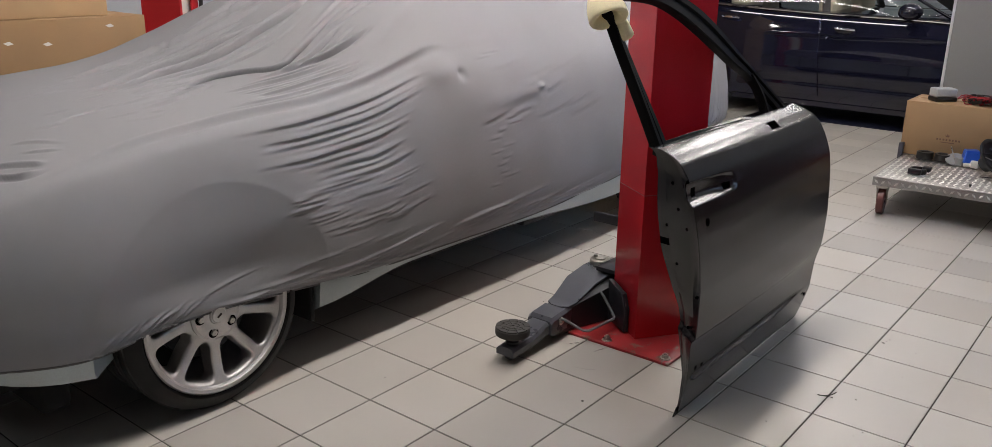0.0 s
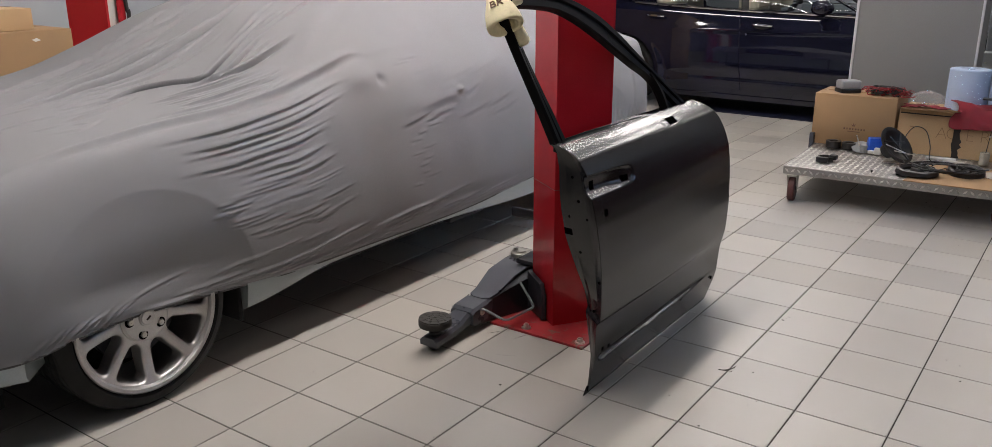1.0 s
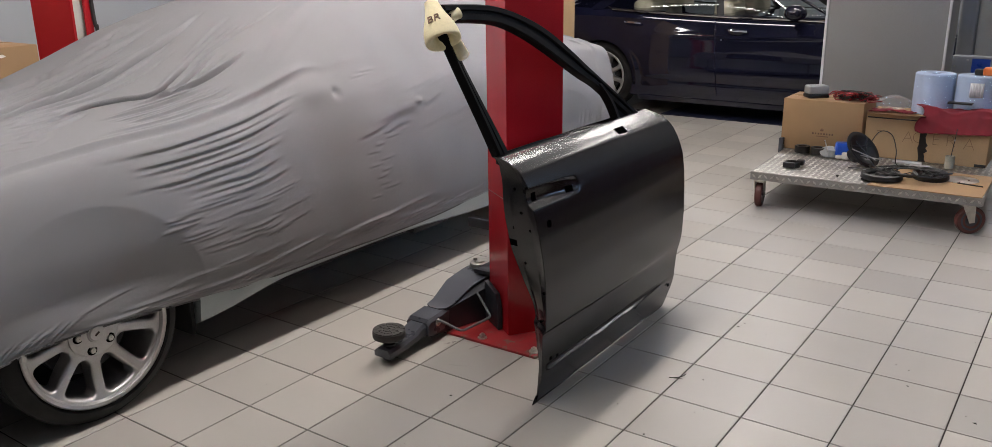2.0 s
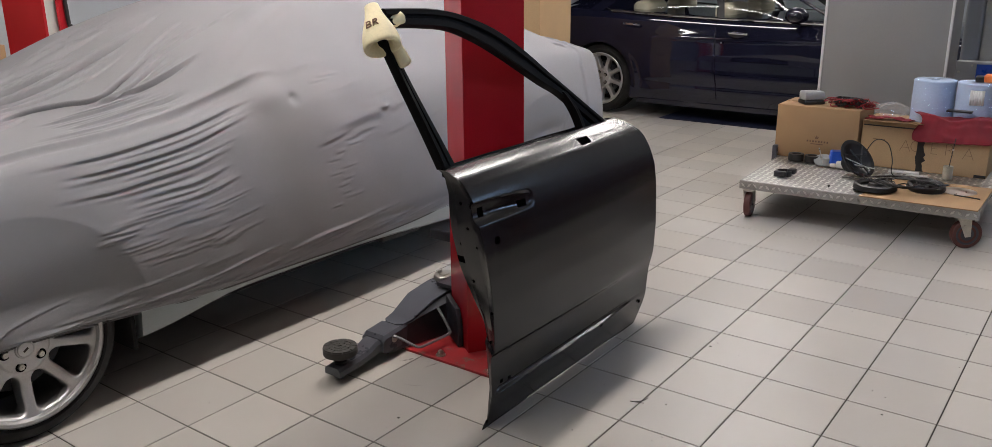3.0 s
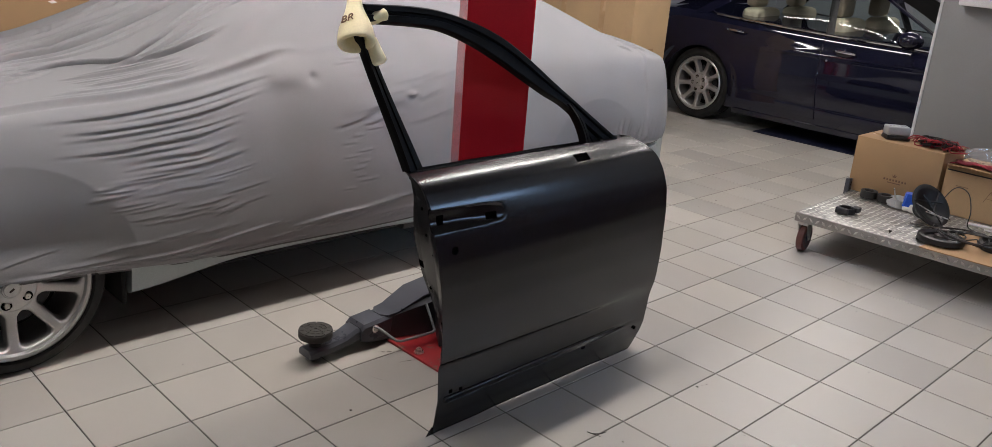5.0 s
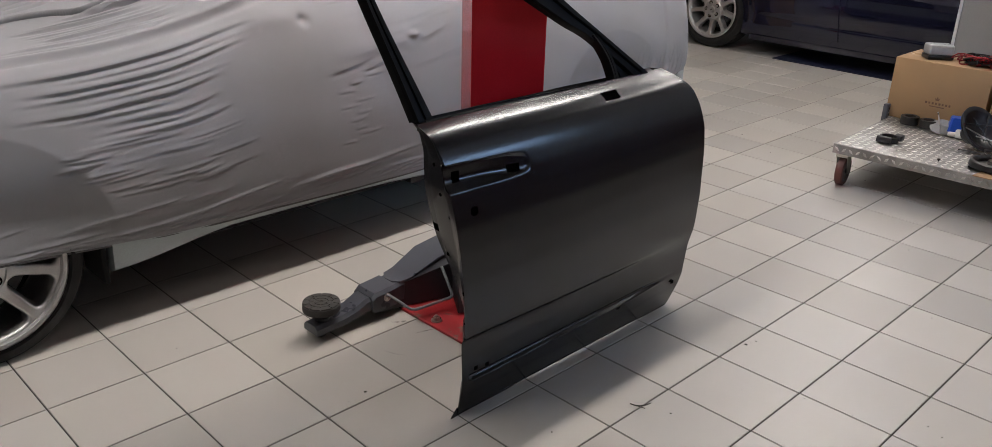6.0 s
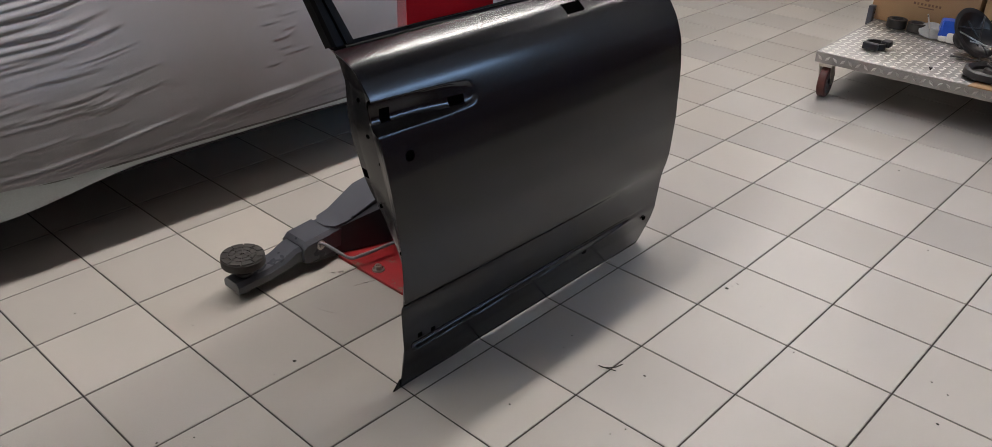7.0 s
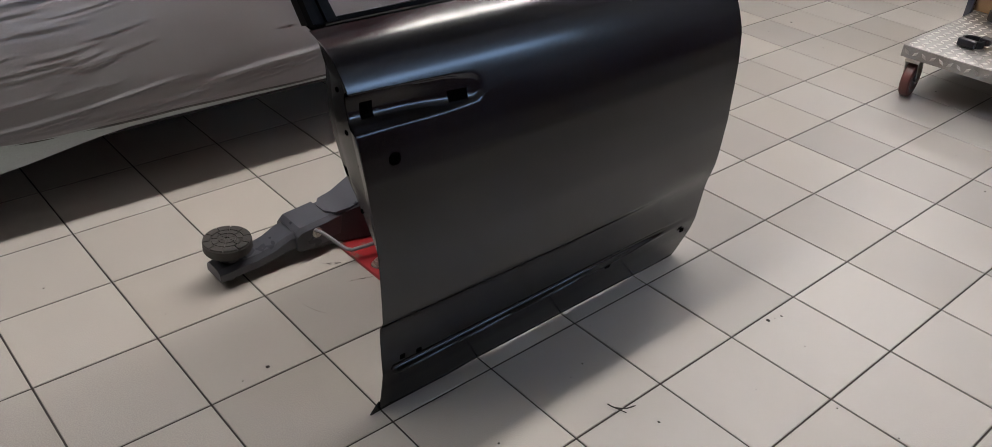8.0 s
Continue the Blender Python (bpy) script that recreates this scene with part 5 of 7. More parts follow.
def frame_bar(name, o, i, label, back=0.030):
    rows = []
    for a, b in zip(o, i):
        w = b - a
        e = w.normalized()
        nx = Vector((1, 0, 0.35)).normalized()
        L = w.length
        rows.append([a + nx * 0.012 - e * 0.0, a + nx * 0.020 + e * 0.10 * L, a + nx * 0.019 + e * 0.36 * L, a + nx * 0.009 + e * 0.40 * L, a + nx * 0.009 + e * 0.56 * L, a + nx * 0.014 + e * 0.60 * L,
                     a + nx * 0.013 + e * 0.94 * L, b + nx * 0.006, b - nx * back * 0.6, a - nx * back])
    bm = bmesh.new()
    rings(bm, rows, True, True, True)
    bmesh.ops.recalc_face_normals(bm, faces=bm.faces)
    return part(name, bm, M_FRAME, door, label, 30)


frame_bar("window_frame", outer, inner, "black curved upper window frame")
po = [Vector((fx(z), y, z)) for y, z in [(-0.178, 1.345), (-0.148, 1.210), (-0.118, 1.095), (-0.094, 1.00), (-0.077, 0.925), (-0.073, 0.908)]]
pi_ = [Vector((fx(z), y, z)) for y, z in [(-0.146, 1.345), (-0.110, 1.210), (-0.072, 1.095), (-0.038, 1.00), (-0.012, 0.925), (-0.006, 0.908)]]
frame_bar("pillar_frame", spline(po, 6), spline(pi_, 6), "black rear frame upright", 0.012)
# upper rear corner joins both
bm = bmesh.new()
prism(bm, [(fx(1.345) + 0.012, -0.176, 1.345), (fx(1.39) + 0.012, -0.165, 1.385), (fx(1.4) + 0.012, -0.12, 1.397), (fx(1.345) + 0.012, -0.115, 1.345), (fx(1.32) + 0.012, -0.127, 1.32)], (-0.035, 0, 0), 0.004)
part("frame_corner", bm, M_FRAME, door)
# quarter-light upright and filler at the front foot
qo = [Vector((fx(z), y, z)) for y, z in [(0.700, 1.046), (0.735, 1.0), (0.757, 0.95), (0.768, 0.88)]]
qi = [Vector((fx(z), y, z)) for y, z in [(0.735, 1.05), (0.772, 1.0), (0.795, 0.95), (0.806, 0.88)]]
frame_bar("quarter_upright", spline(qo, 5), spline(qi, 5), "black window guide upright", 0.012)
bm = bmesh.new()
prism(bm, [(fx(z) - 0.004, y, z) for y, z in [(0.86, 0.968), (0.97, 0.885), (0.845, 0.885), (0.80, 0.955)]], (-0.012, 0, 0), 0.002)
part("filler", bm, M_FRAME, door, "triangular mirror base plate")

# ---- foam sleeve on the frame corner ----
foam = thing("foam_block", pose(-0.33, -0.15, 1.25), "cream packing foam over the door frame corner, marked BR", "foam block")
ax_ = Vector((-0.53, 0.38, 0.76)).normalized()
c0 = Vector((-0.280, -0.187, 1.292))
oth = Vector((0.71, 0.70, 0.05))
oth = (oth - ax_ * oth.dot(ax_)).normalized()
side_ = oth.cross(ax_).normalized()          # towards the open floor
bm = bmesh.new()
loops = []
for k in range(19):
    v = k / 18
    rr = 0.054 * (1 - 0.60 * v ** 1.15) + 0.003 * math.sin(v * 6)
    lp = []
    for i in range(72):
        a = 2 * math.pi * i / 72
        ribs = 0.028 * math.sin(30 * a) * (1 if 0.15 < a < 1.25 else 0.0) * min(1, v * 2.5) * (1 - v)
        e = 1.0 + 0.10 * math.cos(2 * (a - 0.5))
        lp.append(c0 + ax_ * (v * 0.150) + (oth * math.cos(a) - side_ * -math.sin(a)) * rr * (e + ribs) - oth * 0.010 * v)
    loops.append(lp)
flat = lambda p: p - c0 - ax_ * (p - c0).dot(ax_)
inner_l = [[c0 + ax_ * up + flat(p) * s_ * (1 - 0.16 * max(0, math.sin(7 * 2 * math.pi * i / 72)) * (1 if i < 36 else 0.2) * cut) for i, p in enumerate(loops[0])]
           for s_, up, cut in ((0.96, -0.004, 0), (0.86, -0.005, 0), (0.72, -0.001, 0.4), (0.60, 0.012, 1), (0.50, 0.045, 1), (0.40, 0.07, 0))]
rings(bm, inner_l[::-1] + loops, True, True, True)
bmesh.ops.recalc_face_normals(bm, faces=bm.faces)
part("sleeve", bm, M_FOAM, foam, "", 60)


def lobe(at, to, r, n=12):
    bm = bmesh.new()
    at, to = Vector(at), Vector(to)
    pts, rad = [], []
    for k in range(n + 1):
        u_ = k / n
        pts.append(at.lerp(to, u_))
        rad.append(r * (0.85 + 0.2 * u_) * (1 if u_ < 0.86 else math.sqrt(max(0.25, 1 - ((u_ - 0.86) / 0.16) ** 2))))
    tube(bm, pts, rad, 16)
    return bm


part("flap", lobe((-0.335, -0.125, 1.345), (-0.318, -0.050, 1.372), 0.021), M_FOAM, foam, "curled foam flap", 60)
part("flap", lobe((-0.285, -0.135, 1.300), (-0.255, -0.115, 1.228), 0.024), M_FOAM, foam, "curled foam flap", 60)
nrm = (side_ * 0.80 - oth * 0.40 + ax_ * 0.20).normalized()
up_ = (ax_ - nrm * ax_.dot(nrm)).normalized()
xa = up_.cross(nrm).normalized()
face_c = c0 + ax_ * 0.060 + (side_ * 0.80 - oth * 0.42).normalized() * 0.0450
lm = Matrix.Translation(face_c) @ Matrix((xa, up_, nrm)).transposed().to_4x4()
lettering("BR", 0.040, lm, M_PENCIL, foam, depth=0.0012)


# ---- platform trolley ----
def trolley():
    x0, x1, y0, y1, zt_ = -0.325, 0.975, 2.93, 4.08, 0.230
    t = thing("platform_trolley", pose((x0 + x1) / 2, (y0 + y1) / 2, 0), "low platform trolley with an aluminium chequer-plate deck on red castors", "trolley")
    bm = bmesh.new()
    box(bm, x0, x1, y0, y1, zt_ - 0.004, zt_, 0.0012, 1)
    deck = part("deck", bm, M_ALU, t, "aluminium chequer-plate deck")
    for rim in ((x0, x1, y0, y0 + 0.004), (x0, x0 + 0.004, y0 + 0.004, y1 - 0.004), (x1 - 0.004, x1, y0 + 0.004, y1 - 0.004), (x0, x1, y1 - 0.004, y1)):
        bm = bmesh.new()
        box(bm, *rim, zt_ - 0.052, zt_ - 0.0042)
        part("rim", bm, M_ALU, deck, "folded deck rim")
    # raised lozenges of the plate, crossing ways by turns
    bm = bmesh.new()
    step = 0.037
    nx, ny = int((x1 - x0) / step), int((y1 - y0) / step)

    def lozenge(c, ua, ub, nn):
        a = [bm.verts.new(c + ua * 0.0170), bm.verts.new(c + ub * 0.0070), bm.verts.new(c - ua * 0.0170), bm.verts.new(c - ub * 0.0070)]
        tp = [bm.verts.new(c + ua * 0.0085 + nn * 0.0030), bm.verts.new(c - ua * 0.0085 + nn * 0.0030)]
        bm.faces.new((a[0], a[1], tp[0]))
        bm.faces.new((a[1], a[2], tp[1], tp[0]))
        bm.faces.new((a[2], a[3], tp[1]))
        bm.faces.new((a[3], a[0], tp[0], tp[1]))
    for i in range(nx):
        for j in range(ny):
            c = Vector((x0 + (i + 0.6) * step, y0 + (j + 0.6) * step, zt_ + 0.0001))
            d = Vector((1, 1, 0)).normalized() if (i + j) % 2 else Vector((1, -1, 0)).normalized()
            lozenge(c, d, Vector((-d.y, d.x, 0)), Vector((0, 0, 1)))
        c = Vector((x0 + (i + 0.6) * step, y0 - 0.0001, zt_ - 0.028))
        d = Vector((1, 0, 1)).normalized() if i % 2 else Vector((1, 0, -1)).normalized()
        lozenge(c, d, Vector((d.z, 0, -d.x)), Vector((0, -1, 0)))
    part("tread_pattern", bm, M_TREAD, deck, "raised tread lozenges", 0)["kind"] = "stuff"
    bm = bmesh.new()
    for xx in (x0 + 0.06, (x0 + x1) / 2, x1 - 0.06):
        box(bm, xx - 0.03, xx + 0.03, y0 + 0.01, y1 - 0.01, zt_ - 0.050, zt_ - 0.006, 0.003)
    part("under_frame", bm, M_ARMDARK, t, "dark steel under-frame")
    bm = bmesh.new()
    box(bm, x0 - 0.03, x0 - 0.001, 3.66, 3.70, 0.18, 0.31, 0.003)
    part("handle_socket", bm, M_ARM, t, "grey steel handle socket")
    for cx_, cy_, turn in ((-0.268, 2.955, 5), (0.895, 2.985, -60), (-0.272, 3.98, 10), (0.90, 3.96, 30)):
        m = pose(cx_, cy_, 0, 0, 0, turn)
        bm = bmesh.new()
        R = 0.080
        lathe(bm, [(0.035, -0.020), (R - 0.006, -0.020), (R, -0.015), (R, 0.015), (R - 0.006, 0.020), (0.035, 0.020)], 32, "x", (0, 0.025, R), m=m)
        cs = part("castor", bm, M_CASTOR, t, "red-brown castor wheel in a zinc fork")
        bm = bmesh.new()
        lathe(bm, [(0.001, -0.024), (0.012, -0.024), (0.014, -0.015), (0.058, -0.0215), (0.060, -0.0195)], 24, "x", (0, 0.025, R), m=m)
        lathe(bm, [(0.060, 0.0195), (0.058, 0.0215), (0.014, 0.015), (0.012, 0.024), (0.001, 0.024)], 24, "x", (0, 0.025, R), m=m)
        part("castor_hub", bm, M_ARM, cs, "grey castor hub")
        bm = bmesh.new()
        for s in (-1, 1):
            pr = [(s * 0.026, -0.035, 0.168), (s * 0.026, 0.035, 0.168), (s * 0.026, 0.040, 0.070), (s * 0.026, 0.012, 0.066)]
            prism(bm, [m @ Vector(p) for p in pr], m.to_3x3() @ Vector((s * 0.004, 0, 0)))
        box(bm, -0.032, 0.032, -0.04, 0.04, 0.166, 0.1775, 0.002, m=m)
        part("fork", bm, M_STEEL, cs, "zinc castor fork")
    t.matrix_basis = t.matrix_basis @ pose(0, 0, 0, 0, 0, 2.5)
    return t


trolley()
first_load = set(scene.collection.objects)
ZD = 0.2022
E_Y = 3.80
big = carton("carton", -0.352, 0.178, E_Y, 4.15, ZD, 0.552, "brown cardboard box with a small printed mark, on the trolley", M_CARTON, "cartons on the trolley")
bm = bmesh.new()
for k, wdt in enumerate((0.014, 0.012, 0.014, 0.012, 0.014, 0.012, 0.013, 0.012)):
    xk = -0.142 + k * 0.0185
    box(bm, xk, xk + wdt * 0.8, E_Y - 0.0008, E_Y - 0.0001, 0.320, 0.332)
box(bm, -0.115, -0.035, E_Y - 0.0008, E_Y - 0.0001, 0.306, 0.311)
part("print", bm, M_PENCIL, big, "small dark printed bars")
bm = bmesh.new()
prism(bm, [(-0.088, E_Y - 0.0001, 0.344), (-0.070, E_Y - 0.0001, 0.344), (-0.064, E_Y - 0.0001, 0.362), (-0.072, E_Y - 0.0001, 0.352), (-0.079, E_Y - 0.0001, 0.368), (-0.086, E_Y - 0.0001, 0.352), (-0.094, E_Y - 0.0001, 0.362)], (0, -0.0008, 0))
part("print", bm, M_PENCIL, big, "small dark printed emblem")

wide = carton("carton", 0.192, 0.925, E_Y + 0.03, 4.17, ZD, 0.490, "worn brown cardboard box with torn black tape and pen marks", M_CARTON2, "cartons on the trolley")
FY = E_Y + 0.03
bm = bmesh.new()
rgt = np.random.RandomState(8)
ol = [(0.528 + rgt.uniform(-0.006, 0.006), FY - 0.0002, ZD + 0.002 + 0.286 * k / 16) for k in range(17)] + [(0.574 + rgt.uniform(-0.012, 0.010), FY - 0.0002, ZD + 0.288 - 0.286 * k / 16) for k in range(17)]
prism(bm, ol, (0, -0.0012, 0))
part("black_tape", bm, M_TAPE, wide, "torn black tape strip")
bm = bmesh.new()
box(bm, 0.200, 0.52, FY - 0.0014, FY - 0.0002, 0.462, 0.470)
part("black_tape", bm, M_TAPE, wide, "dark tape edge")
bm = bmesh.new()
box(bm, 0.86, 0.925, FY - 0.0014, FY - 0.0002, ZD + 0.004, ZD + 0.022)
part("black_tape", bm, M_TAPE, wide, "dark tape edge")
# pen writing, partly under the tape
for ch, xk, zk in (("A", 0.459, 0.352), ("C", 0.520, 0.355), ("E", 0.624, 0.352), ("R", 0.711, 0.352), ("A", 0.816, 0.340)):
    lettering(ch, 0.112, pose(xk, FY - 0.0004, zk, 90), M_PEN, wide, "pen_letter", 0.0002, -0.0035)
bm = bmesh.new()
box(bm, 0.265, 0.335, FY - 0.0010, FY - 0.0002, 0.378, 0.383)
part("pen_stroke", bm, M_PEN, wide)
bm = bmesh.new()
prism(bm, [(0.19, FY + 0.01, 0.492), (0.56, FY + 0.01, 0.492), (0.54, FY - 0.075, 0.512), (0.21, FY - 0.07, 0.508)], (0, 0, 0.004))
part("flap", bm, M_CARTON2, wide, "loose top flap")


def cloth(name, cx_, cy_, w_, d_, z_, label, seed, fall_y=None, lift=0.0):
    """A crumpled cloth that lies on a surface and hangs over its front edge."""
    n = 60
    gx, gy = np.meshgrid(np.linspace(-1, 1, n), np.linspace(-1, 1, n), indexing="ij")
    rim = 1 + 0.10 * tri_noise(gx * 2, gy * 2, 2.5, seed)
    X = cx_ + gx * w_ / 2 * rim
    Y = cy_ + gy * d_ / 2 * rim
    Z = z_ + 0.012 + lift * (0.6 + 0.4 * np.sin(gx * 5 + gy)) * (1 - gy ** 2) + 0.010 * tri_noise(X * 10, Y * 10, 3.2, seed + 1) + 0.005 * tri_noise(X * 10, Y * 10, 9, seed + 2)
    Z = np.maximum(Z, z_ + 0.004)
    if fall_y is not None:
        over = np.maximum(0, fall_y - Y)
        Z = Z - over * 0.96
        Y = np.where(Y < fall_y, fall_y - 0.008 - 0.16 * over - 0.006 * tri_noise(X * 10, over * 10, 6, seed + 5) * np.minimum(1, over / 0.03), Y)
    t = thing(name, pose(cx_, cy_, z_), label, "cloth")
    ob = grid_mesh("fabric", X, Y, Z, M_CLOTH, t, smooth=0)
    md = ob.modifiers.new("thickness", "SOLIDIFY")
    md.thickness = 0.003
    return t


cloth("workshop_cloth", 0.79, 3.85, 0.56, 0.30, 0.520, "dark red cloth draped over the front of a cardboard box", 41, fall_y=FY - 0.004, lift=0.035)
cloth("workshop_cloth", 0.33, 3.93, 0.27, 0.10, 0.492, "folded dark red cloth along the top of a cardboard box", 52)


def paper_roll(x, y, z, label_on=False):
    t = thing("paper_roll", Matrix(), "blue paper towel roll in clear film, standing on a cardboard box", "paper roll", "paper rolls")
    bm = bmesh.new()
    lathe(bm, [(0.030, 0.0), (0.116, 0.0), (0.121, 0.006), (0.122, 0.09), (0.1215, 0.18), (0.121, 0.254), (0.116, 0.260), (0.032, 0.258), (0.030, 0.24), (0.030, 0.02)], 48, at=(0, 0, 0))
    part("paper", bm, M_PAPER, t)
    bm = bmesh.new()
    lathe(bm, [(0.0303, 0.0), (0.0303, 0.259), (0.027, 0.259), (0.027, 0.0)], 24)
    part("core", bm, M_PAPER, t)
    bm = bmesh.new()
    n_ = 40
    wr = [[((r_ + 0.0012 * math.sin(i * 2.7 + z_ * 60)) * math.cos(2 * math.pi * i / n_), (r_ + 0.0012 * math.sin(i * 2.7 + z_ * 60)) * math.sin(2 * math.pi * i / n_), z_ + (0.003 * math.sin(i * 1.9) if z_ > 0.25 else 0)) for i in range(n_)]
          for r_, z_ in ((0.124, 0.003), (0.1245, 0.09), (0.124, 0.18), (0.1245, 0.252), (0.119, 0.263), (0.07, 0.268), (0.02, 0.266))]
    rings(bm, wr, True, False, True)
    part("wrapper", bm, M_FILM, t, "clear plastic wrapper", 30).visible_shadow = False
    if label_on:
        bm = bmesh.new()
        for k in range(6):
            a = -1.80 + 0.105 * k
            b = a + 0.105
            q = [(0.1256 * math.cos(v), 0.1256 * math.sin(v)) for v in (a, b)]
            vs = [bm.verts.new((q[0][0], q[0][1], 0.135)), bm.verts.new((q[1][0], q[1][1], 0.135)), bm.verts.new((q[1][0], q[1][1], 0.225)), bm.verts.new((q[0][0], q[0][1], 0.225))]
            bm.faces.new(vs)
        ob = part("label", bm, M_WHITEPL, t, "white paper label")
        ob.modifiers.new("thickness", "SOLIDIFY").thickness = 0.0006
    t.matrix_basis = pose(x, y, z)
    return t


paper_roll(0.545, 4.035, 0.4925)
paper_roll(0.795, 4.03, 0.4925, True)
t = thing("plastic_tray", pose(0.66, 3.9, 0.5), "shallow black plastic tray edge on the red cloth", "tray")
bm = bmesh.new()
box(bm, 0.66, 0.80, 3.835, 3.895, 0.588, 0.598, 0.003)
part("tray", bm, M_BLACKPL, t)

# clear plastic bag
t = thing("plastic_bag", pose(0.30, 4.0, 0.5), "crumpled clear plastic bag on a cardboard box", "plastic bag")
n = 40
gu, gv = np.meshgrid(np.linspace(0, 2 * np.pi, n), np.linspace(0.02, np.pi - 0.02, n), indexing="ij")
rr = 1 + 0.26 * tri_noise(np.cos(gu) * 3, np.sin(gu) * 3 + gv * 2, 2.5, 61) + 0.13 * tri_noise(np.cos(gu) * 9, np.sin(gu) * 9 + gv * 5, 3, 62)
grid_mesh("film", 0.315 + 0.10 * rr * np.cos(gu) * np.sin(gv), 4.03 + 0.07 * rr * np.sin(gu) * np.sin(gv), 0.540 + 0.042 * rr * np.cos(gv), M_FILM, t, smooth=0).visible_shadow = False

# charger and its leads
chg = thing("battery_charger", pose(-0.10, 3.93, 0.58), "light grey battery charger with dark base on a cardboard box", "battery charger")
mc = pose(-0.172, 3.925, 0.5535, 0, 0, 42)
bm = bmesh.new()
box(bm, -0.070, 0.070, -0.048, 0.048, 0.026, 0.084, 0.012, 3, m=mc)
part("case", bm, M_GREYPL, chg)
bm = bmesh.new()
box(bm, -0.073, 0.073, -0.051, 0.051, 0.0, 0.028, 0.008, 2, m=mc)
part("base", bm, M_BLACKPL, chg, "dark plastic base")
for k in range(5):
    bm = bmesh.new()
    box(bm, -0.055 + k * 0.023, -0.041 + k * 0.023, -0.018, 0.010, 0.0835, 0.0870, 0.001, m=mc)
    part("button", bm, M_GREYBOX, chg)
rgc = np.random.RandomState(12)


def lead(material, start, n_, spread, z_, r, parent):
    pts = [Vector(start)]
    for k in range(n_):
        pts.append(Vector((start[0] + spread[0] * (k + 1) / n_ + rgc.uniform(-0.06, 0.06), start[1] + spread[1] * rgc.uniform(-1, 1), z_ + rgc.uniform(0.004, 0.062))))
    bm = bmesh.new()
    tube(bm, spline(pts, 6), r, 6)
    part("lead", bm, material, parent)


for k in range(7):
    lead(M_CABRED, (-0.03, 3.90, 0.60), 9, (0.26, 0.08), 0.554, 0.0036, chg)
for k in range(9):
    lead(M_BLACKPL, (-0.03, 3.92, 0.60), 9, (0.20, 0.07), 0.554, 0.0036, chg)
for xk, yk, mm, rot in ((0.10, 3.90, M_CABRED, 20), (0.15, 3.93, M_CABRED, 60), (0.05, 3.86, M_BLACKPL, -30), (0.02, 3.95, M_BLACKPL, 45)):
    mk = pose(xk, yk, 0.566, 12, -15, rot)
    bm = bmesh.new()
    box(bm, -0.05, 0.03, -0.008, 0.000, 0.0, 0.014, 0.003, m=mk)
    box(bm, -0.05, 0.03, 0.002, 0.010, 0.006, 0.020, 0.003, m=mk)
    part("clamp", bm, mm, chg, "spring clamp")

# small things on the deck
for xk, yk, R_ in ((-0.222, 3.715, 0.048), (-0.118, 3.712, 0.045)):
    t = thing("tape_roll", pose(xk, yk, ZD), "roll of black tape lying on the trolley", "tape roll", "tape rolls")
    bm = bmesh.new()
    lathe(bm, [(0.03, 0.0025), (R_, 0.0025), (R_ + 0.002, 0.005), (R_ + 0.002, 0.046), (R_, 0.048), (0.031, 0.048), (0.030, 0.046), (0.03, 0.0025)], 32, at=(xk, yk, ZD))
    part("tape", bm, M_TAPE, t)
t = thing("hose_clamp", pose(-0.148, 3.26, ZD), "dark metal hose clamp ring on the trolley", "clamp")
bm = bmesh.new()
lathe(bm, [(0.040, 0.003), (0.047, 0.003), (0.047, 0.034), (0.040, 0.034), (0.040, 0.003)], 32, at=(-0.148, 3.26, ZD))
part("band", bm, M_BLACKPL, t)
bm = bmesh.new()
box(bm, -0.195, -0.12, 3.205, 3.235, ZD + 0.002, ZD + 0.036, 0.006)
box(bm, -0.13, -0.085, 3.265, 3.315, ZD + 0.012, ZD + 0.044, 0.008)
part("screw_housing", bm, M_ARMDARK, t)
t = thing("plastic_fitting", pose(0.04, 3.68, ZD), "blue plastic block with white clip and dull cup, on the trolley", "plastic fitting")
bm = bmesh.new()
mk = pose(0.048, 3.68, ZD, 0, 0, 22)
rings(bm, [[mk @ Vector((sx * r_, sy_ * r_ * 0.85, z_)) for sx, sy_ in ((-1, -0.8), (-0.8, -1), (0.8, -1), (1, -0.8), (1, 0.8), (0.8, 1), (-0.8, 1), (-1, 0.8))] for r_, z_ in ((0.050, 0.028), (0.049, 0.034), (0.041, 0.098), (0.037, 0.104))], True, True, True)
bmesh.ops.recalc_face_normals(bm, faces=bm.faces)
part("block", bm, M_BLUEPL, t, "blue plastic block", 30)
bm = bmesh.new()
box(bm, 0.060, 0.105, 3.615, 3.645, ZD + 0.004, ZD + 0.050, 0.008)
box(bm, 0.020, 0.060, 3.62, 3.65, ZD + 0.004, ZD + 0.030, 0.008)
part("clip", bm, M_WHITEPL, t, "white plastic clip")
bm = bmesh.new()
lathe(bm, [(0.001, 0.006), (0.026, 0.006), (0.030, 0.052), (0.024, 0.056), (0.001, 0.050)], 20, at=(-0.004, 3.655, ZD))
part("cup", bm, M_GREYPL, t, "dull clear cup")
t = thing("grinding_disc", pose(-0.02, 3.66, ZD), "thin grey cutting disc leaning by the fitting", "disc")
bm = bmesh.new()
lathe(bm, [(0.008, 0), (0.060, 0), (0.060, 0.004), (0.008, 0.004)], 36, m=pose(-0.035, 3.685, ZD + 0.030, 28, 0, 10))
part("disc", bm, M_GREYBOX, t)
bm = bmesh.new()
tube(bm, [(-0.045, 3.68, ZD + 0.04), (-0.075, 3.70, ZD + 0.105)], 0.004, 6)
part("spindle", bm, M_STEEL, t)

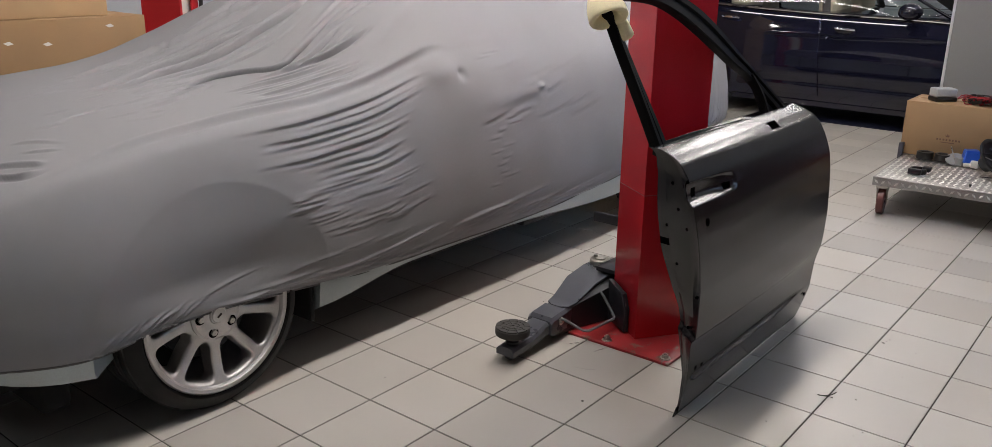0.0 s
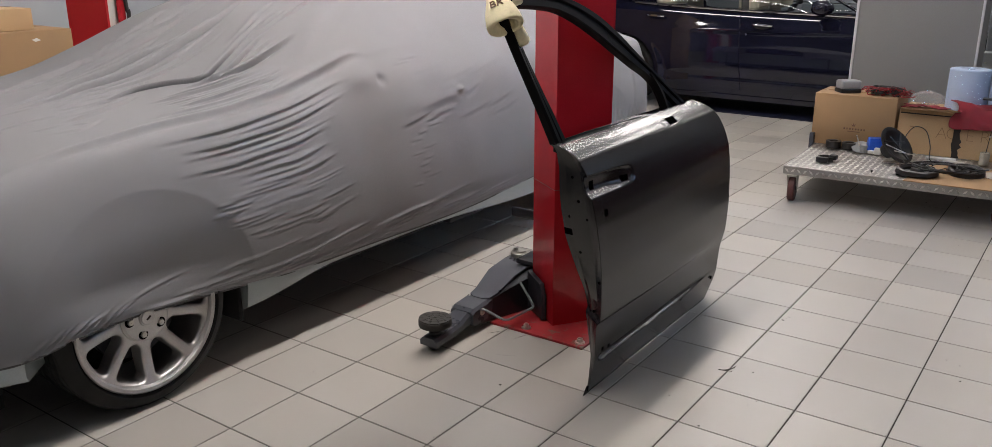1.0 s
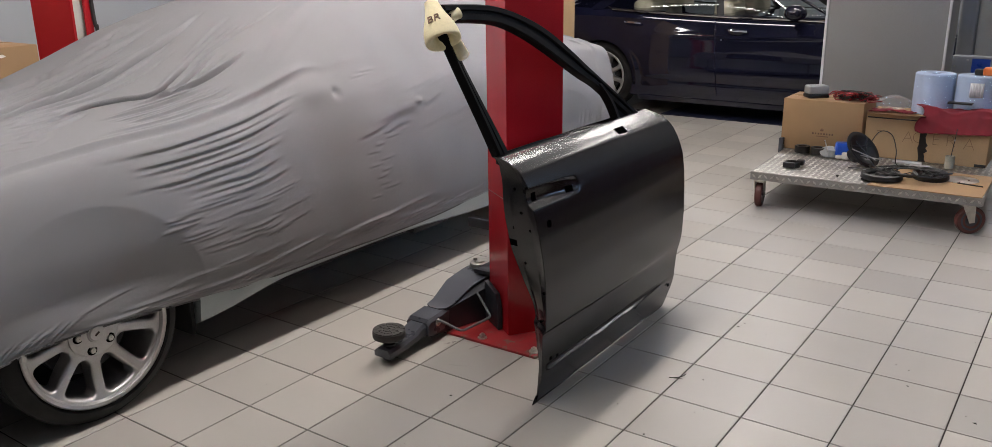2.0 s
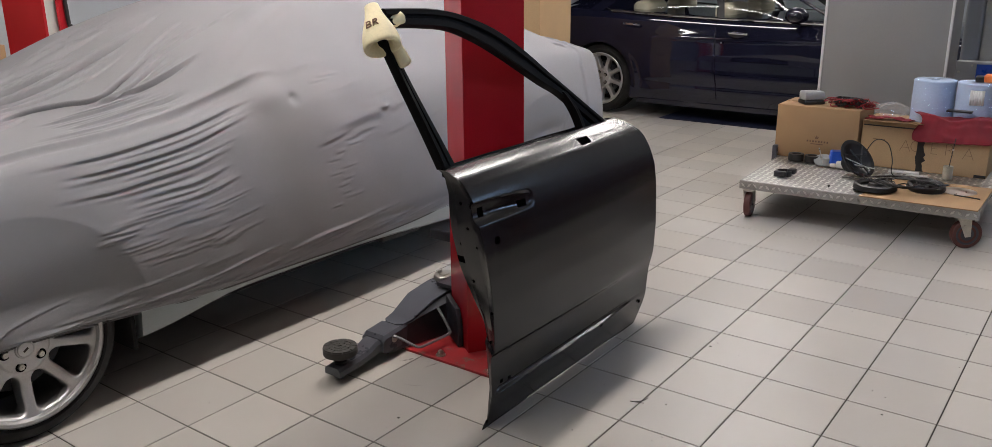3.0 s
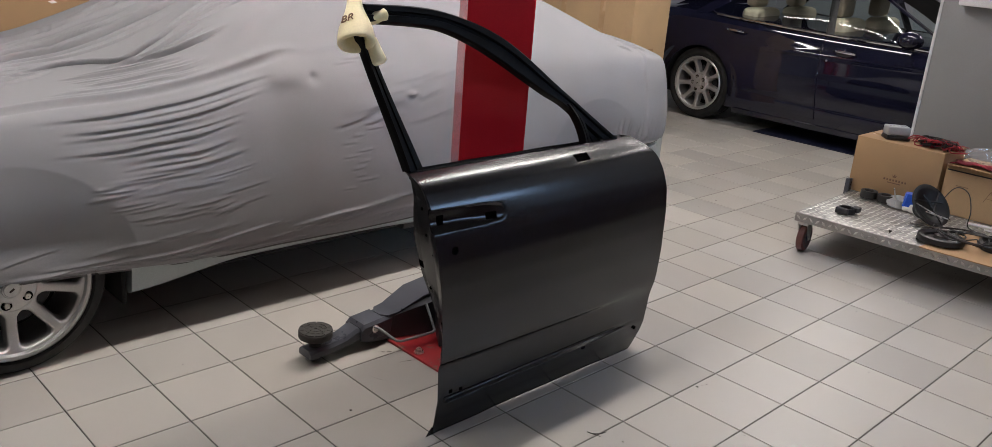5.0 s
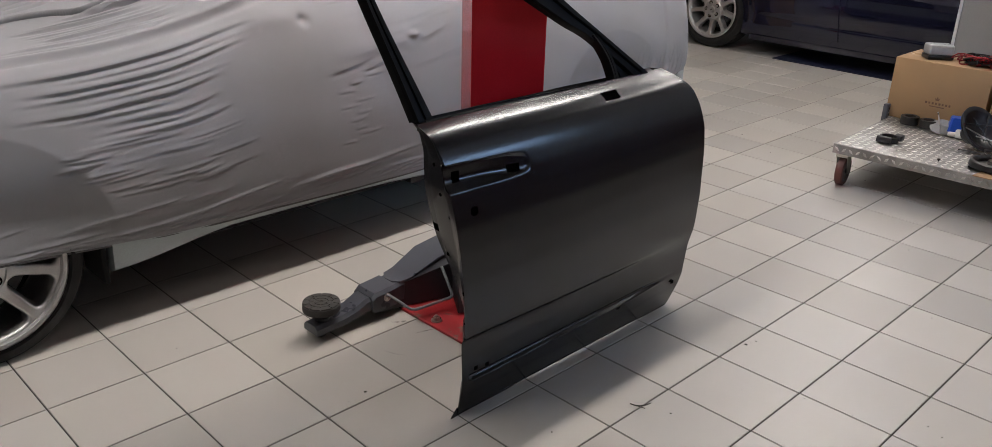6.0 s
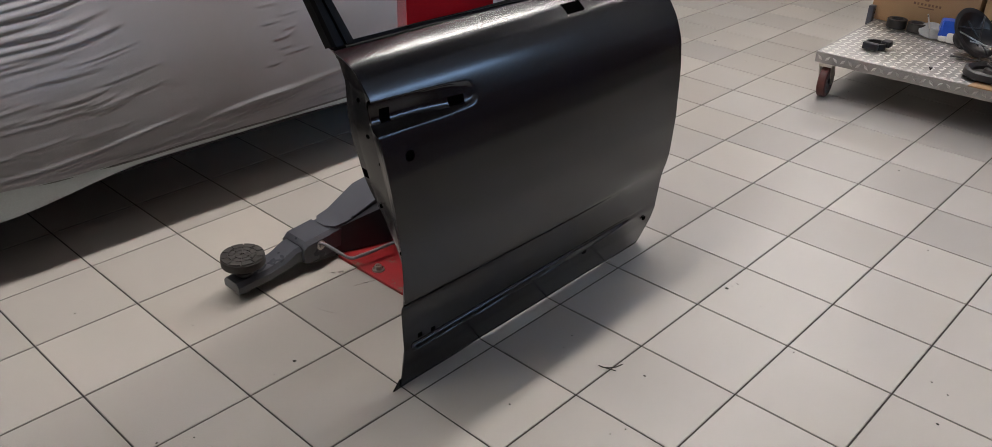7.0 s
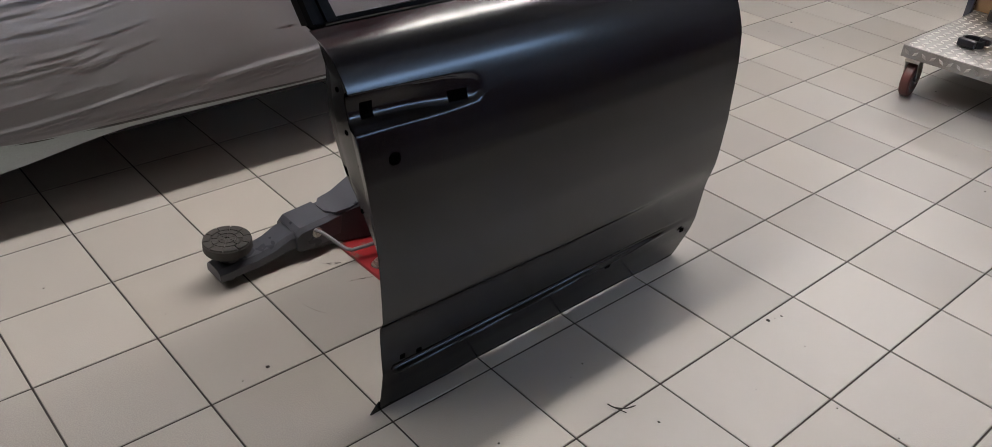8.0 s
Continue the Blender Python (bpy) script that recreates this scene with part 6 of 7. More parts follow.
# loudspeaker basket, leaning
spk = thing("loudspeaker", pose(0.22, 3.48, ZD), "round black loudspeaker basket leaning on the trolley", "loudspeaker")
ms = pose(0.215, 3.50, ZD + 0.108, 12, 50, -6) @ Matrix.Scale(1.22, 4)
bm = bmesh.new()
lathe(bm, [(0.028, -0.055), (0.040, -0.055), (0.045, -0.03), (0.085, -0.004), (0.104, -0.004), (0.106, 0.004), (0.090, 0.006), (0.084, 0.003), (0.040, -0.025), (0.001, -0.028)], 40, m=ms)
part("basket", bm, M_BLACKPL, spk)
bm = bmesh.new()
lathe(bm, [(0.001, -0.075), (0.036, -0.075), (0.038, -0.072), (0.038, -0.055)], 28, m=ms)
part("magnet", bm, M_ARMDARK, spk)
for k in range(3):
    bm = bmesh.new()
    a = k * 2.1
    tube(bm, [ms @ Vector((0.095 * math.cos(a), 0.095 * math.sin(a), 0.008)), ms @ Vector((-0.06 * math.cos(a + 0.4), -0.06 * math.sin(a + 0.4), 0.012))], 0.004, 6)
    part("spoke", bm, M_BLACKPL, spk)
for v0, v1 in (((-0.03, -0.085, 0.006), (0.075, -0.035, 0.05)), ((0.02, -0.055, 0.006), (0.098, 0.01, 0.055))):
    bm = bmesh.new()
    tube(bm, [ms @ Vector(v0), ms @ Vector(v1)], 0.0035, 6)
    part("rod", bm, M_STEEL, spk, "bright steel rod")

for xk, yk, R_, tz in ((0.40, 3.20, 0.115, 0.0), (0.64, 3.36, 0.100, 6.0)):
    t = thing("speaker_ring", pose(xk, yk, ZD), "black plastic ring part lying on the trolley", "plastic part", "black rings")
    mk = pose(xk, yk, ZD + 0.011, tz, 0, 20)
    bm = bmesh.new()
    lathe(bm, [(R_ - 0.03, 0.0), (R_, 0.0), (R_ + 0.004, 0.006), (R_, 0.030), (R_ - 0.014, 0.036), (R_ - 0.03, 0.022), (R_ - 0.03, 0.0)], 40, m=mk)
    part("ring", bm, M_BLACKPL, t)
    bm = bmesh.new()
    lathe(bm, [(R_ - 0.03, 0.008), (R_ * 0.35, 0.018), (R_ * 0.3, 0.034), (0.001, 0.036)], 32, m=mk)
    part("cone", bm, M_TAPE, t)
t = thing("cable", pose(0.5, 3.25, ZD), "loose black cable looped over the trolley", "cable")
bm = bmesh.new()
pts = [(0.30, 3.13, ZD + 0.008)]
for k in range(46):
    a = k * 0.62
    pts.append((0.53 + (0.21 - 0.003 * k) * math.cos(a) + rgc.uniform(-0.02, 0.02), 3.27 + 0.10 * math.sin(a) + rgc.uniform(-0.02, 0.02), ZD + 0.044 + rgc.uniform(0.0, 0.018)))
tube(bm, spline(pts, 5), 0.0052, 6)
part("cable", bm, M_BLACKPL, t)
t = thing("cable", pose(0.30, 3.42, ZD), "thin black cable lying in tangled loops on the trolley", "cable")
bm = bmesh.new()
pts = [(0.16, 3.40, ZD + 0.006)]
for k in range(20):
    a = k * 0.83
    pts.append((0.31 + 0.012 * k + 0.07 * math.cos(a) + rgc.uniform(-0.02, 0.02), 3.40 - 0.006 * k + 0.06 * math.sin(a), ZD + 0.012 + rgc.uniform(0.0, 0.02)))
tube(bm, spline(pts, 5), 0.0036, 6)
part("cable", bm, M_TAPE, t)
t = thing("wire_loop", pose(0.33, 3.62, ZD), "thin dark wire standing in a tall loop", "wire")
bm = bmesh.new()
tube(bm, spline([(0.215, 3.64, ZD + 0.004), (0.225, 3.65, ZD + 0.12), (0.275, 3.66, ZD + 0.205), (0.345, 3.66, ZD + 0.19), (0.385, 3.64, ZD + 0.10), (0.40, 3.60, ZD + 0.02), (0.47, 3.55, ZD + 0.012)], 8), 0.0032, 6)
part("wire", bm, M_TAPE, t)
t = thing("cardboard_sheet", pose(0.66, 3.3, ZD), "flat piece of brown cardboard on the trolley", "cardboard")
bm = bmesh.new()
prism(bm, [(0.36, 3.02, ZD), (0.955, 3.05, ZD), (0.955, 3.60, ZD), (0.42, 3.58, ZD)], (0, 0, 0.005))
part("sheet", bm, M_CARTON, t)
t = thing("steel_disc", pose(0.79, 3.42, ZD), "thin steel disc lying on the cardboard sheet", "disc")
bm = bmesh.new()
lathe(bm, [(0.01, 0), (0.095, 0.0), (0.096, 0.002), (0.05, 0.012), (0.01, 0.014)], 40, at=(0.80, 3.42, ZD + 0.0055))
part("disc", bm, M_STEEL, t)
t = thing("white_rod", pose(0.36, 3.66, ZD), "short white plastic rod on the trolley", "rod")
bm = bmesh.new()
tube(bm, [(0.36, 3.70, ZD + 0.012), (0.53, 3.72, ZD + 0.012)], 0.010, 10)
part("rod", bm, M_WHITEPL, t)
t = thing("white_rod", pose(0.55, 3.66, ZD), "thin white plastic rod on the trolley", "rod")
bm = bmesh.new()
tube(bm, [(0.47, 3.66, ZD + 0.010), (0.585, 3.675, ZD + 0.010)], 0.006, 8)
part("rod", bm, M_WHITEPL, t)
t = thing("brush_pot", pose(0.69, 3.72, ZD), "small pale pot with a thin rod standing in it", "pot")
bm = bmesh.new()
lathe(bm, [(0.001, 0.006), (0.027, 0.006), (0.029, 0.010), (0.028, 0.082), (0.024, 0.086), (0.022, 0.075), (0.001, 0.070)], 20, at=(0.69, 3.70, ZD))
part("pot", bm, M_POT, t)
bm = bmesh.new()
tube(bm, [(0.692, 3.70, ZD + 0.07), (0.708, 3.70, ZD + 0.255)], 0.0028, 6)
part("rod", bm, M_CONC, t, "thin dark rod")
bm = bmesh.new()
lathe(bm, [(0.001, -0.007), (0.006, -0.004), (0.006, 0.004), (0.001, 0.007)], 10, at=(0.7025, 3.70, ZD + 0.185))
part("bead", bm, M_STEEL, t, "bright bead on the rod")
t = thing("small_rod", pose(0.85, 3.35, ZD), "thin dark steel rod on the cardboard sheet", "rod")
bm = bmesh.new()
tube(bm, [(0.80, 3.27, ZD + 0.020), (0.93, 3.29, ZD + 0.010)], 0.004, 6)
part("rod", bm, M_TAPE, t)
t = thing("screw", pose(0.165, 3.12, ZD), "small dark screw on the trolley", "screw")
bm = bmesh.new()
lathe(bm, [(0.001, 0.016), (0.008, 0.016), (0.008, 0.010), (0.004, 0.009), (0.004, 0.002), (0.001, 0.002)], 10, at=(0.165, 3.12, ZD))
part("screw", bm, M_TAPE, t)

# all that lies on the trolley sits on its deck
for ob in [o for o in scene.collection.objects if o not in first_load and o.parent is None]:
    stacked = ob.name.split(".")[0] in ("carton", "battery_charger", "paper_roll", "workshop_cloth", "plastic_bag", "plastic_tray")
    ob.matrix_basis = Matrix.Translation((-0.012 if stacked else 0.035, -0.115, 0.030)) @ ob.matrix_basis


# ---- tall grey cabinet panel behind the trolley ----
t = thing("grey_cabinet", pose(0.07, 4.75, 0), "tall plain grey metal cabinet with light edge strips", "cabinet")
bm = bmesh.new()
box(bm, -0.345, 0.472, 4.535, 4.99, 0.04, 2.2, 0.004)
part("body", bm, M_PANEL, t)
for xa_, xb_ in ((-0.362, -0.344), (0.471, 0.486)):
    bm = bmesh.new()
    box(bm, xa_, xb_, 4.528, 4.56, 0.03, 2.2, 0.002)
    part("edge_strip", bm, M_PANELEDGE, t, "light edge strip")
bm = bmesh.new()
box(bm, -0.33, 0.46, 4.57, 4.97, 0.0, 0.042)
part("plinth", bm, M_BLACKPL, t)
t = thing("paper_dispenser", pose(-0.1, 4.48, 1.39), "white box fixed to the grey cabinet", "dispenser")
bm = bmesh.new()
box(bm, -0.215, 0.10, 4.42, 4.535, 1.392, 1.62, 0.01)
part("case", bm, M_WHITEPL, t)

# ---- things behind the cabinet ----
t = thing("steel_column", pose(0.51, 5.25, 0), "grey square steel column", "column")
bm = bmesh.new()
box(bm, 0.452, 0.570, 5.20, 5.32, 0, CEIL, 0.022, 3)
part("column", bm, M_GREYBOX, t)
t = thing("wall_duct", pose(0.64, 5.26, 0), "pale beige enamelled duct standing beside a column", "duct")
bm = bmesh.new()
box(bm, 0.580, 0.720, 5.21, 5.33, 0, 2.6, 0.016, 3)
part("duct", bm, M_BEIGE, t)
t = thing("machine_cabinet", pose(0.75, 5.15, 0), "grey machine cabinet with a blue sticker", "cabinet")
bm = bmesh.new()
box(bm, 0.452, 1.12, 5.09, 5.197, 0.0, 0.778, 0.008)
part("body", bm, M_GREYBOX, t)
for sx, sz in ((0.478, 0.70), (0.478, 0.45), (0.56, 0.75)):
    bm = bmesh.new()
    lathe(bm, [(0.001, -0.004), (0.006, -0.003), (0.008, 0.0)], 10, "y", (sx, 5.0898, sz))
    part("screw", bm, M_STEEL, t)
bm = bmesh.new()
box(bm, 0.592, 0.715, 5.086, 5.0895, 0.655, 0.762)
part("sticker", bm, M_BLUEPL, t, "blue sticker")
t = thing("power_tool", pose(0.85, 3.9, 0.81), "orange and black power tool lying on a paper roll", "power tool")
bm = bmesh.new()
box(bm, 0.802, 0.890, 3.88, 3.95, 0.784, 0.836, 0.014, 3)
part("body", bm, M_ORANGE, t)
bm = bmesh.new()
box(bm, 0.755, 0.815, 3.89, 3.94, 0.784, 0.824, 0.010, 2)
part("handle", bm, M_BLACKPL, t)

# ---- cartons beyond the covered car ----
stk = thing("parts_rack", pose(-3.8, -0.35, 0), "dark steel stand carrying cardboard boxes", "rack")
bm = bmesh.new()
box(bm, -4.15, -3.50, -0.95, 0.30, 0.60, 0.64, 0.003)
part("shelf", bm, M_ARMDARK, stk)
for xa_ in (-4.12, -3.54):
    for ya_ in (-0.92, 0.26):
        bm = bmesh.new()
        box(bm, xa_ - 0.02, xa_ + 0.02, ya_ - 0.02, ya_ + 0.02, 0, 0.6)
        part("leg", bm, M_ARMDARK, stk)
c1 = carton("carton", -4.10, -3.52, -0.90, 0.21, 0.642, 1.106, "long brown cardboard box with scuffs, behind the covered car", M_CARTON, "cartons behind the car", tape="y")
bm = bmesh.new()
for a_, b_ in ((-0.55, 1.0), (-0.36, 0.985), (-0.02, 1.06)):
    prism(bm, [(-3.5198, a_, b_), (-3.5198, a_ + 0.03, b_ + 0.008), (-3.5198, a_ + 0.05, b_ - 0.006), (-3.5198, a_ + 0.02, b_ - 0.012)], (0.0008, 0, 0))
part("scuff", bm, M_WHITEPL, c1, "white torn spots")
carton("carton", -4.05, -3.60, -0.80, 0.045, 1.108, 1.222, "flat brown cardboard box on a larger box", M_CARTON2, "cartons behind the car", tape="y")
c3 = thing("carton", pose(-3.4, 4.6, 0), "tall pale cardboard box standing on the floor behind the covered car", "box", "tall cartons")
bm = bmesh.new()
box(bm, -4.1, -2.708, 4.33, 4.836, 0, 1.75, 0.006)
part("body", bm, M_CARTON2, c3)
for xk in (-3.05, -3.5):
    bm = bmesh.new()
    box(bm, xk - 0.03, xk + 0.03, 4.3285, 4.3298, 0.02, 1.74)
    part("tape", bm, M_CLEARTAPE, c3, "brown tape strip")
bm = bmesh.new()
box(bm, -2.7078, -2.7065, 4.50, 4.66, 0.62, 0.74)
part("label", bm, M_CARTON, c3, "faded label")


# ---- parked dark blue saloon ----
def saloon():
    """Built with its nose towards +y of its own space, then placed."""
    t = thing("saloon_car", Matrix(), "glossy midnight-blue saloon car with chrome trim and cream seats, parked", "car")
    L = 5.05
    # from the nose backwards, with close lines at the door gaps
    s = np.unique(np.concatenate([np.linspace(0, L, 300)] + [g + np.arange(-0.06, 0.0601, 0.003) for g in (1.62, 2.715)]))
    su = np.linspace(0, L, 300)
    tab = lambda p, soft=8: np.interp(s, su, blur(np.interp(su, *np.array(p).T), soft, 0))
    w = 0.945 * (1 - (1 - np.clip((s + 0.01) / 0.85, 0, 1)) ** 2.4) ** 0.46 * (1 - (1 - np.clip((L + 0.01 - s) / 0.5, 0, 1)) ** 2.6) ** 0.42
    deck = tab([(0, 0.60), (0.15, 0.76), (0.6, 0.87), (1.3, 0.97), (1.75, 1.0), (2.2, 0.985), (3.2, 1.0), (3.9, 1.04), (4.4, 1.06), (4.85, 1.02), (5.05, 0.9)])
    belt = tab([(0, 0.55), (0.2, 0.72), (0.6, 0.84), (1.2, 0.92), (1.8, 0.955), (2.6, 0.965), (3.4, 0.99), (3.9, 1.02), (4.4, 1.03), (4.85, 0.97), (5.05, 0.85)])
    low = tab([(0, 0.24), (0.4, 0.20), (1.3, 0.165), (3.6, 0.165), (4.5, 0.24), (5.05, 0.30)])
    pa = np.stack([w * 0.93 - 0.03, w - 0.045, w - 0.012, w, w - 0.004, w - 0.03, w - 0.055, w - 0.095, w * 0.78, w * 0.45, w * 0], 1)
    pz = np.stack([low, low + 0.01, low + 0.09, 0.45 + 0 * s, 0.62 + 0 * s, belt - 0.16, belt - 0.08, belt, belt * 0.4 + deck * 0.6, deck, deck + 0.012], 1)
    tq_ = np.array([0, 0.06, 0.15, 0.32, 0.46, 0.60, 0.66, 0.73, 0.82, 0.92, 1.0])
    v = np.linspace(0, 1, 90)
    a_ = np.array([np.interp(v, tq_, r) for r in pa])
    z_ = np.array([np.interp(v, tq_, r) for r in pz])
    a_, z_ = blur(a_, 1.6, 1), blur(z_, 1.6, 1)
    s_ = np.repeat(s[:, None], 90, 1)
    # swage along the flank
    a_ = a_ + 0.007 * np.exp(-((z_ - 0.80 - 0.02 * np.sin(s_ * 1.2)) / 0.02) ** 2) - 0.006 * np.exp(-((z_ - 0.36) / 0.03) ** 2) * smooth01((s_ - 1.3) / 0.2) * (1 - smooth01((s_ - 3.3) / 0.3))
    # flared arches, cut open on a circle
    out_ = np.zeros_like(a_)
    cut = np.zeros(a_.shape, bool)
    for hs in (0.88, 3.945):
        d = np.hypot(s_ - hs, z_ - 0.34)
        out_ += 0.012 * np.exp(-((d - 0.40) / 0.05) ** 2)
        on = np.abs(d - 0.372) < 0.012
        k = np.where(on, 0.372 / np.maximum(d, 1e-6), 1)
        s_ = hs + (s_ - hs) * k
        z_ = 0.34 + (z_ - 0.34) * k
        cut |= (np.hypot(s_ - hs, z_ - 0.34) < 0.3735)
    a_ = a_ + out_
    gap = np.zeros_like(a_)
    for g in (1.62, 2.715):
        lean = g + 0.10 * (z_ - 0.6)
        gap += (np.abs(s_ - lean) < 0.004) * (z_ > 0.24) * (z_ < belt[:, None] + 0.01)
    a_ = a_ - 0.007 * np.minimum(gap, 1)
    kf = ~(cut[:-1, :-1] & cut[1:, :-1] & cut[1:, 1:] & cut[:-1, 1:])
    for sg in (1, -1):
        grid_mesh("body_side", sg * a_, L / 2 - s_, z_, M_BLUE, t, "glossy dark blue bodywork", keep=kf, smooth=50, flip=(sg < 0))
    W_ = lambda q: float(np.interp(q, s, w))
    B_ = lambda q: float(np.interp(q, s, belt))
    yl = lambda q: L / 2 - q
    # roof and pillars
    roof_z = lambda q: float(np.interp(q, [1.75, 2.35, 2.8, 3.3, 3.75, 4.45], [1.0, 1.36, 1.43, 1.42, 1.34, 1.06]))
    roof_w = lambda q: float(np.interp(q, [1.75, 2.35, 3.3, 4.45], [0.70, 0.60, 0.58, 0.66]))
    bm = bmesh.new()
    rows = []
    for q in np.linspace(2.32, 3.72, 16):
        rz, rw = roof_z(q), roof_w(q)
        rows.append([(rw, yl(q), rz - 0.045), (rw * 0.93, yl(q), rz - 0.018), (rw * 0.6, yl(q), rz), (0, yl(q), rz + 0.010), (-rw * 0.6, yl(q), rz), (-rw * 0.93, yl(q), rz - 0.018), (-rw, yl(q), rz - 0.045),
                     (-rw * 0.95, yl(q), rz - 0.06), (0, yl(q), rz - 0.02), (rw * 0.95, yl(q), rz - 0.06)])
    rings(bm, rows, True, True, True)
    bmesh.ops.recalc_face_normals(bm, faces=bm.faces)
    part("roof", bm, M_BLUE, t, "dark blue roof", 50)
    for sg in (1, -1):
        for nm, q0, q1, wd, mm in (("screen_pillar", 1.58, 2.40, 0.055, M_BLUE), ("centre_pillar", 2.715, 2.84, 0.075, M_BLACKPL), ("rear_pillar", 4.05, 3.62, 0.16, M_BLUE)):
            bm = bmesh.new()
            rows = []
            for k in range(7):
                u_ = k / 6
                q = q0 + (q1 - q0) * u_
                aa = (W_(q0) - 0.095) * (1 - u_) + roof_w(q1) * u_ + 0.012 * math.sin(math.pi * u_)
                zz_ = (B_(q0) - 0.01) * (1 - u_) + (roof_z(q1) - 0.04) * u_
                rows.append([(sg * aa, yl(q) + wd / 2, zz_), (sg * (aa + 0.006), yl(q), zz_), (sg * aa, yl(q) - wd / 2, zz_), (sg * (aa - 0.04), yl(q), zz_)])
            rings(bm, rows, True, True, True)
            bmesh.ops.recalc_face_normals(bm, faces=bm.faces)
            part(nm, bm, mm, t)
        # side glass
        for q0, q1 in ((1.80, 2.68), (2.76, 3.88)):
            bm = bmesh.new()
            rows = []
            for k in range(9):
                q = q0 + (q1 - q0) * k / 8
                topz = roof_z(max(q, 2.0)) - 0.05
                aa0 = W_(q) - 0.100
                aa1 = roof_w(q) + 0.002
                hgt = max(0.02, topz - B_(q))
                rows.append([(sg * (aa0 + (aa1 - aa0) * v_ + 0.034 * math.sin(math.pi * v_)), yl(q), B_(q) - 0.02 + (hgt + 0.02) * v_) for v_ in (0, 0.17, 0.33, 0.5, 0.67, 0.83, 1)])
            rings(bm, rows, False)
            ob = part("side_window", bm, M_GLASS, t, "clear side window")

            ob.visible_shadow = False
        # chrome belt strip and window surround
        bm = bmesh.new()
        tube(bm, [(sg * (W_(q) - 0.090), yl(q), B_(q) + 0.004) for q in np.linspace(1.62, 3.86, 40)], 0.012, 8)
        part("belt_trim", bm, M_CHROME, t, "chrome belt strip")
        bm = bmesh.new()
        pts_ = [(sg * ((W_(q) - 0.100) * (1 - u_) + roof_w(q) * u_), yl(q), (B_(q)) * (1 - u_) + (roof_z(q) - 0.05) * u_) for q, u_ in ((3.84, 0.0), (3.93, 0.12), (3.94, 0.35), (3.86, 0.6), (3.7, 0.9), (3.4, 1.0), (3.0, 1.0), (2.6, 1.0), (2.35, 1.0))]
        tube(bm, spline(pts_, 5), 0.008, 6)
        part("window_trim", bm, M_CHROME, t, "chrome window surround")
        bm = bmesh.new()
        tube(bm, spline([(sg * ((W_(1.62) - 0.095) * (1 - u_) + roof_w(2.38) * u_ + 0.008), yl(1.60 + 0.78 * u_), B_(1.62) * (1 - u_) + (roof_z(2.38) - 0.04) * u_) for u_ in (0, 0.25, 0.5, 0.75, 1)], 4), 0.006, 6)
        part("pillar_trim", bm, M_CHROME, t, "chrome strip along the screen pillar")
        # handles: a pad and a pull in chrome
        for q, zz_ in ((2.52, 0.853), (3.60, 0.900)):
            bm = bmesh.new()
            tube(bm, spline([(sg * (W_(q) - 0.018), yl(q) + 0.09, zz_ - 0.004), (sg * (W_(q) + 0.012), yl(q) + 0.055, zz_), (sg * (W_(q) + 0.016), yl(q), zz_ + 0.002), (sg * (W_(q) + 0.012), yl(q) - 0.055, zz_ + 0.004), (sg * (W_(q) - 0.018), yl(q) - 0.09, zz_ + 0.004)], 5), 0.011, 8)
            part("door_handle", bm, M_CHROME, t, "chrome door handle")
            if q < 3:
                bm = bmesh.new()
                lathe(bm, [(0.001, 0.004), (0.8, 0.003), (1.0, 0.0), (1.0, -0.006)], 28, "x", m=Matrix.Translation((sg * (W_(q) - 0.012), yl(q), zz_ - 0.006)) @ Matrix.Diagonal((sg, 0.080, 0.032, 1)))
                part("handle_dish", bm, M_BLUE, t)
        # mirror
        bm = bmesh.new()
        q = 1.965
        mm = pose(sg * 1.02, yl(q), 1.028, 0, 0, sg * -8)
        loops_ = []
        for k in range(13):
            th = math.pi * k / 12
            r_ = math.sin(th)
            loops_.append([mm @ Vector((0.105 * math.cos(a2) * r_, -0.098 * math.cos(th), 0.078 * math.sin(a2) * r_ * (1 if math.sin(a2) > 0 else 0.85))) for a2 in (2 * math.pi * i / 20 for i in range(20))])
        rings(bm, [[p + Vector((0, 0, 0)) for p in lp] for lp in loops_], True)
        box(bm, min(sg * 0.84, sg * 0.97), max(sg * 0.84, sg * 0.97), yl(q) - 0.02, yl(q) + 0.03, 0.985, 1.01, 0.006)
        bmesh.ops.remove_doubles(bm, verts=bm.verts, dist=0.0005)
        bmesh.ops.recalc_face_normals(bm, faces=bm.faces)
        part("door_mirror", bm, M_BLUE, t, "dark blue door mirror", 60)
        bm = bmesh.new()
        lathe(bm, [(0.001, 0), (0.009, 0), (0.010, -0.006)], 14, "x", (0, 0, 0), m=Matrix.Translation((sg * (W_(2.66) + 0.001), yl(2.66), 0.765)) @ Matrix.Diagonal((sg, 1, 1, 1)))
        part("keyhole", bm, M_CHROME, t, "round chrome lock")
        for hs in (0.88, 3.945):
            wheel(t, (sg * (0.905 - 0.1225), yl(hs), 0.345), sg, 9, 0.345, 0.245, 0.258, fine=1.0)
            bm = bmesh.new()
            n_ = 24
            rows = [[(sg * xx, yl(hs) + 0.380 * math.cos(a2), 0.34 + 0.380 * math.sin(a2)) for xx in (0.925, 0.60)] for a2 in (math.pi * (-0.1 + 1.2 * k / n_) for k in range(n_ + 1))]
            rings(bm, rows, False)
            part("arch_liner", bm, M_UNDER, t, "black wheel-arch liner")
        bm = bmesh.new()
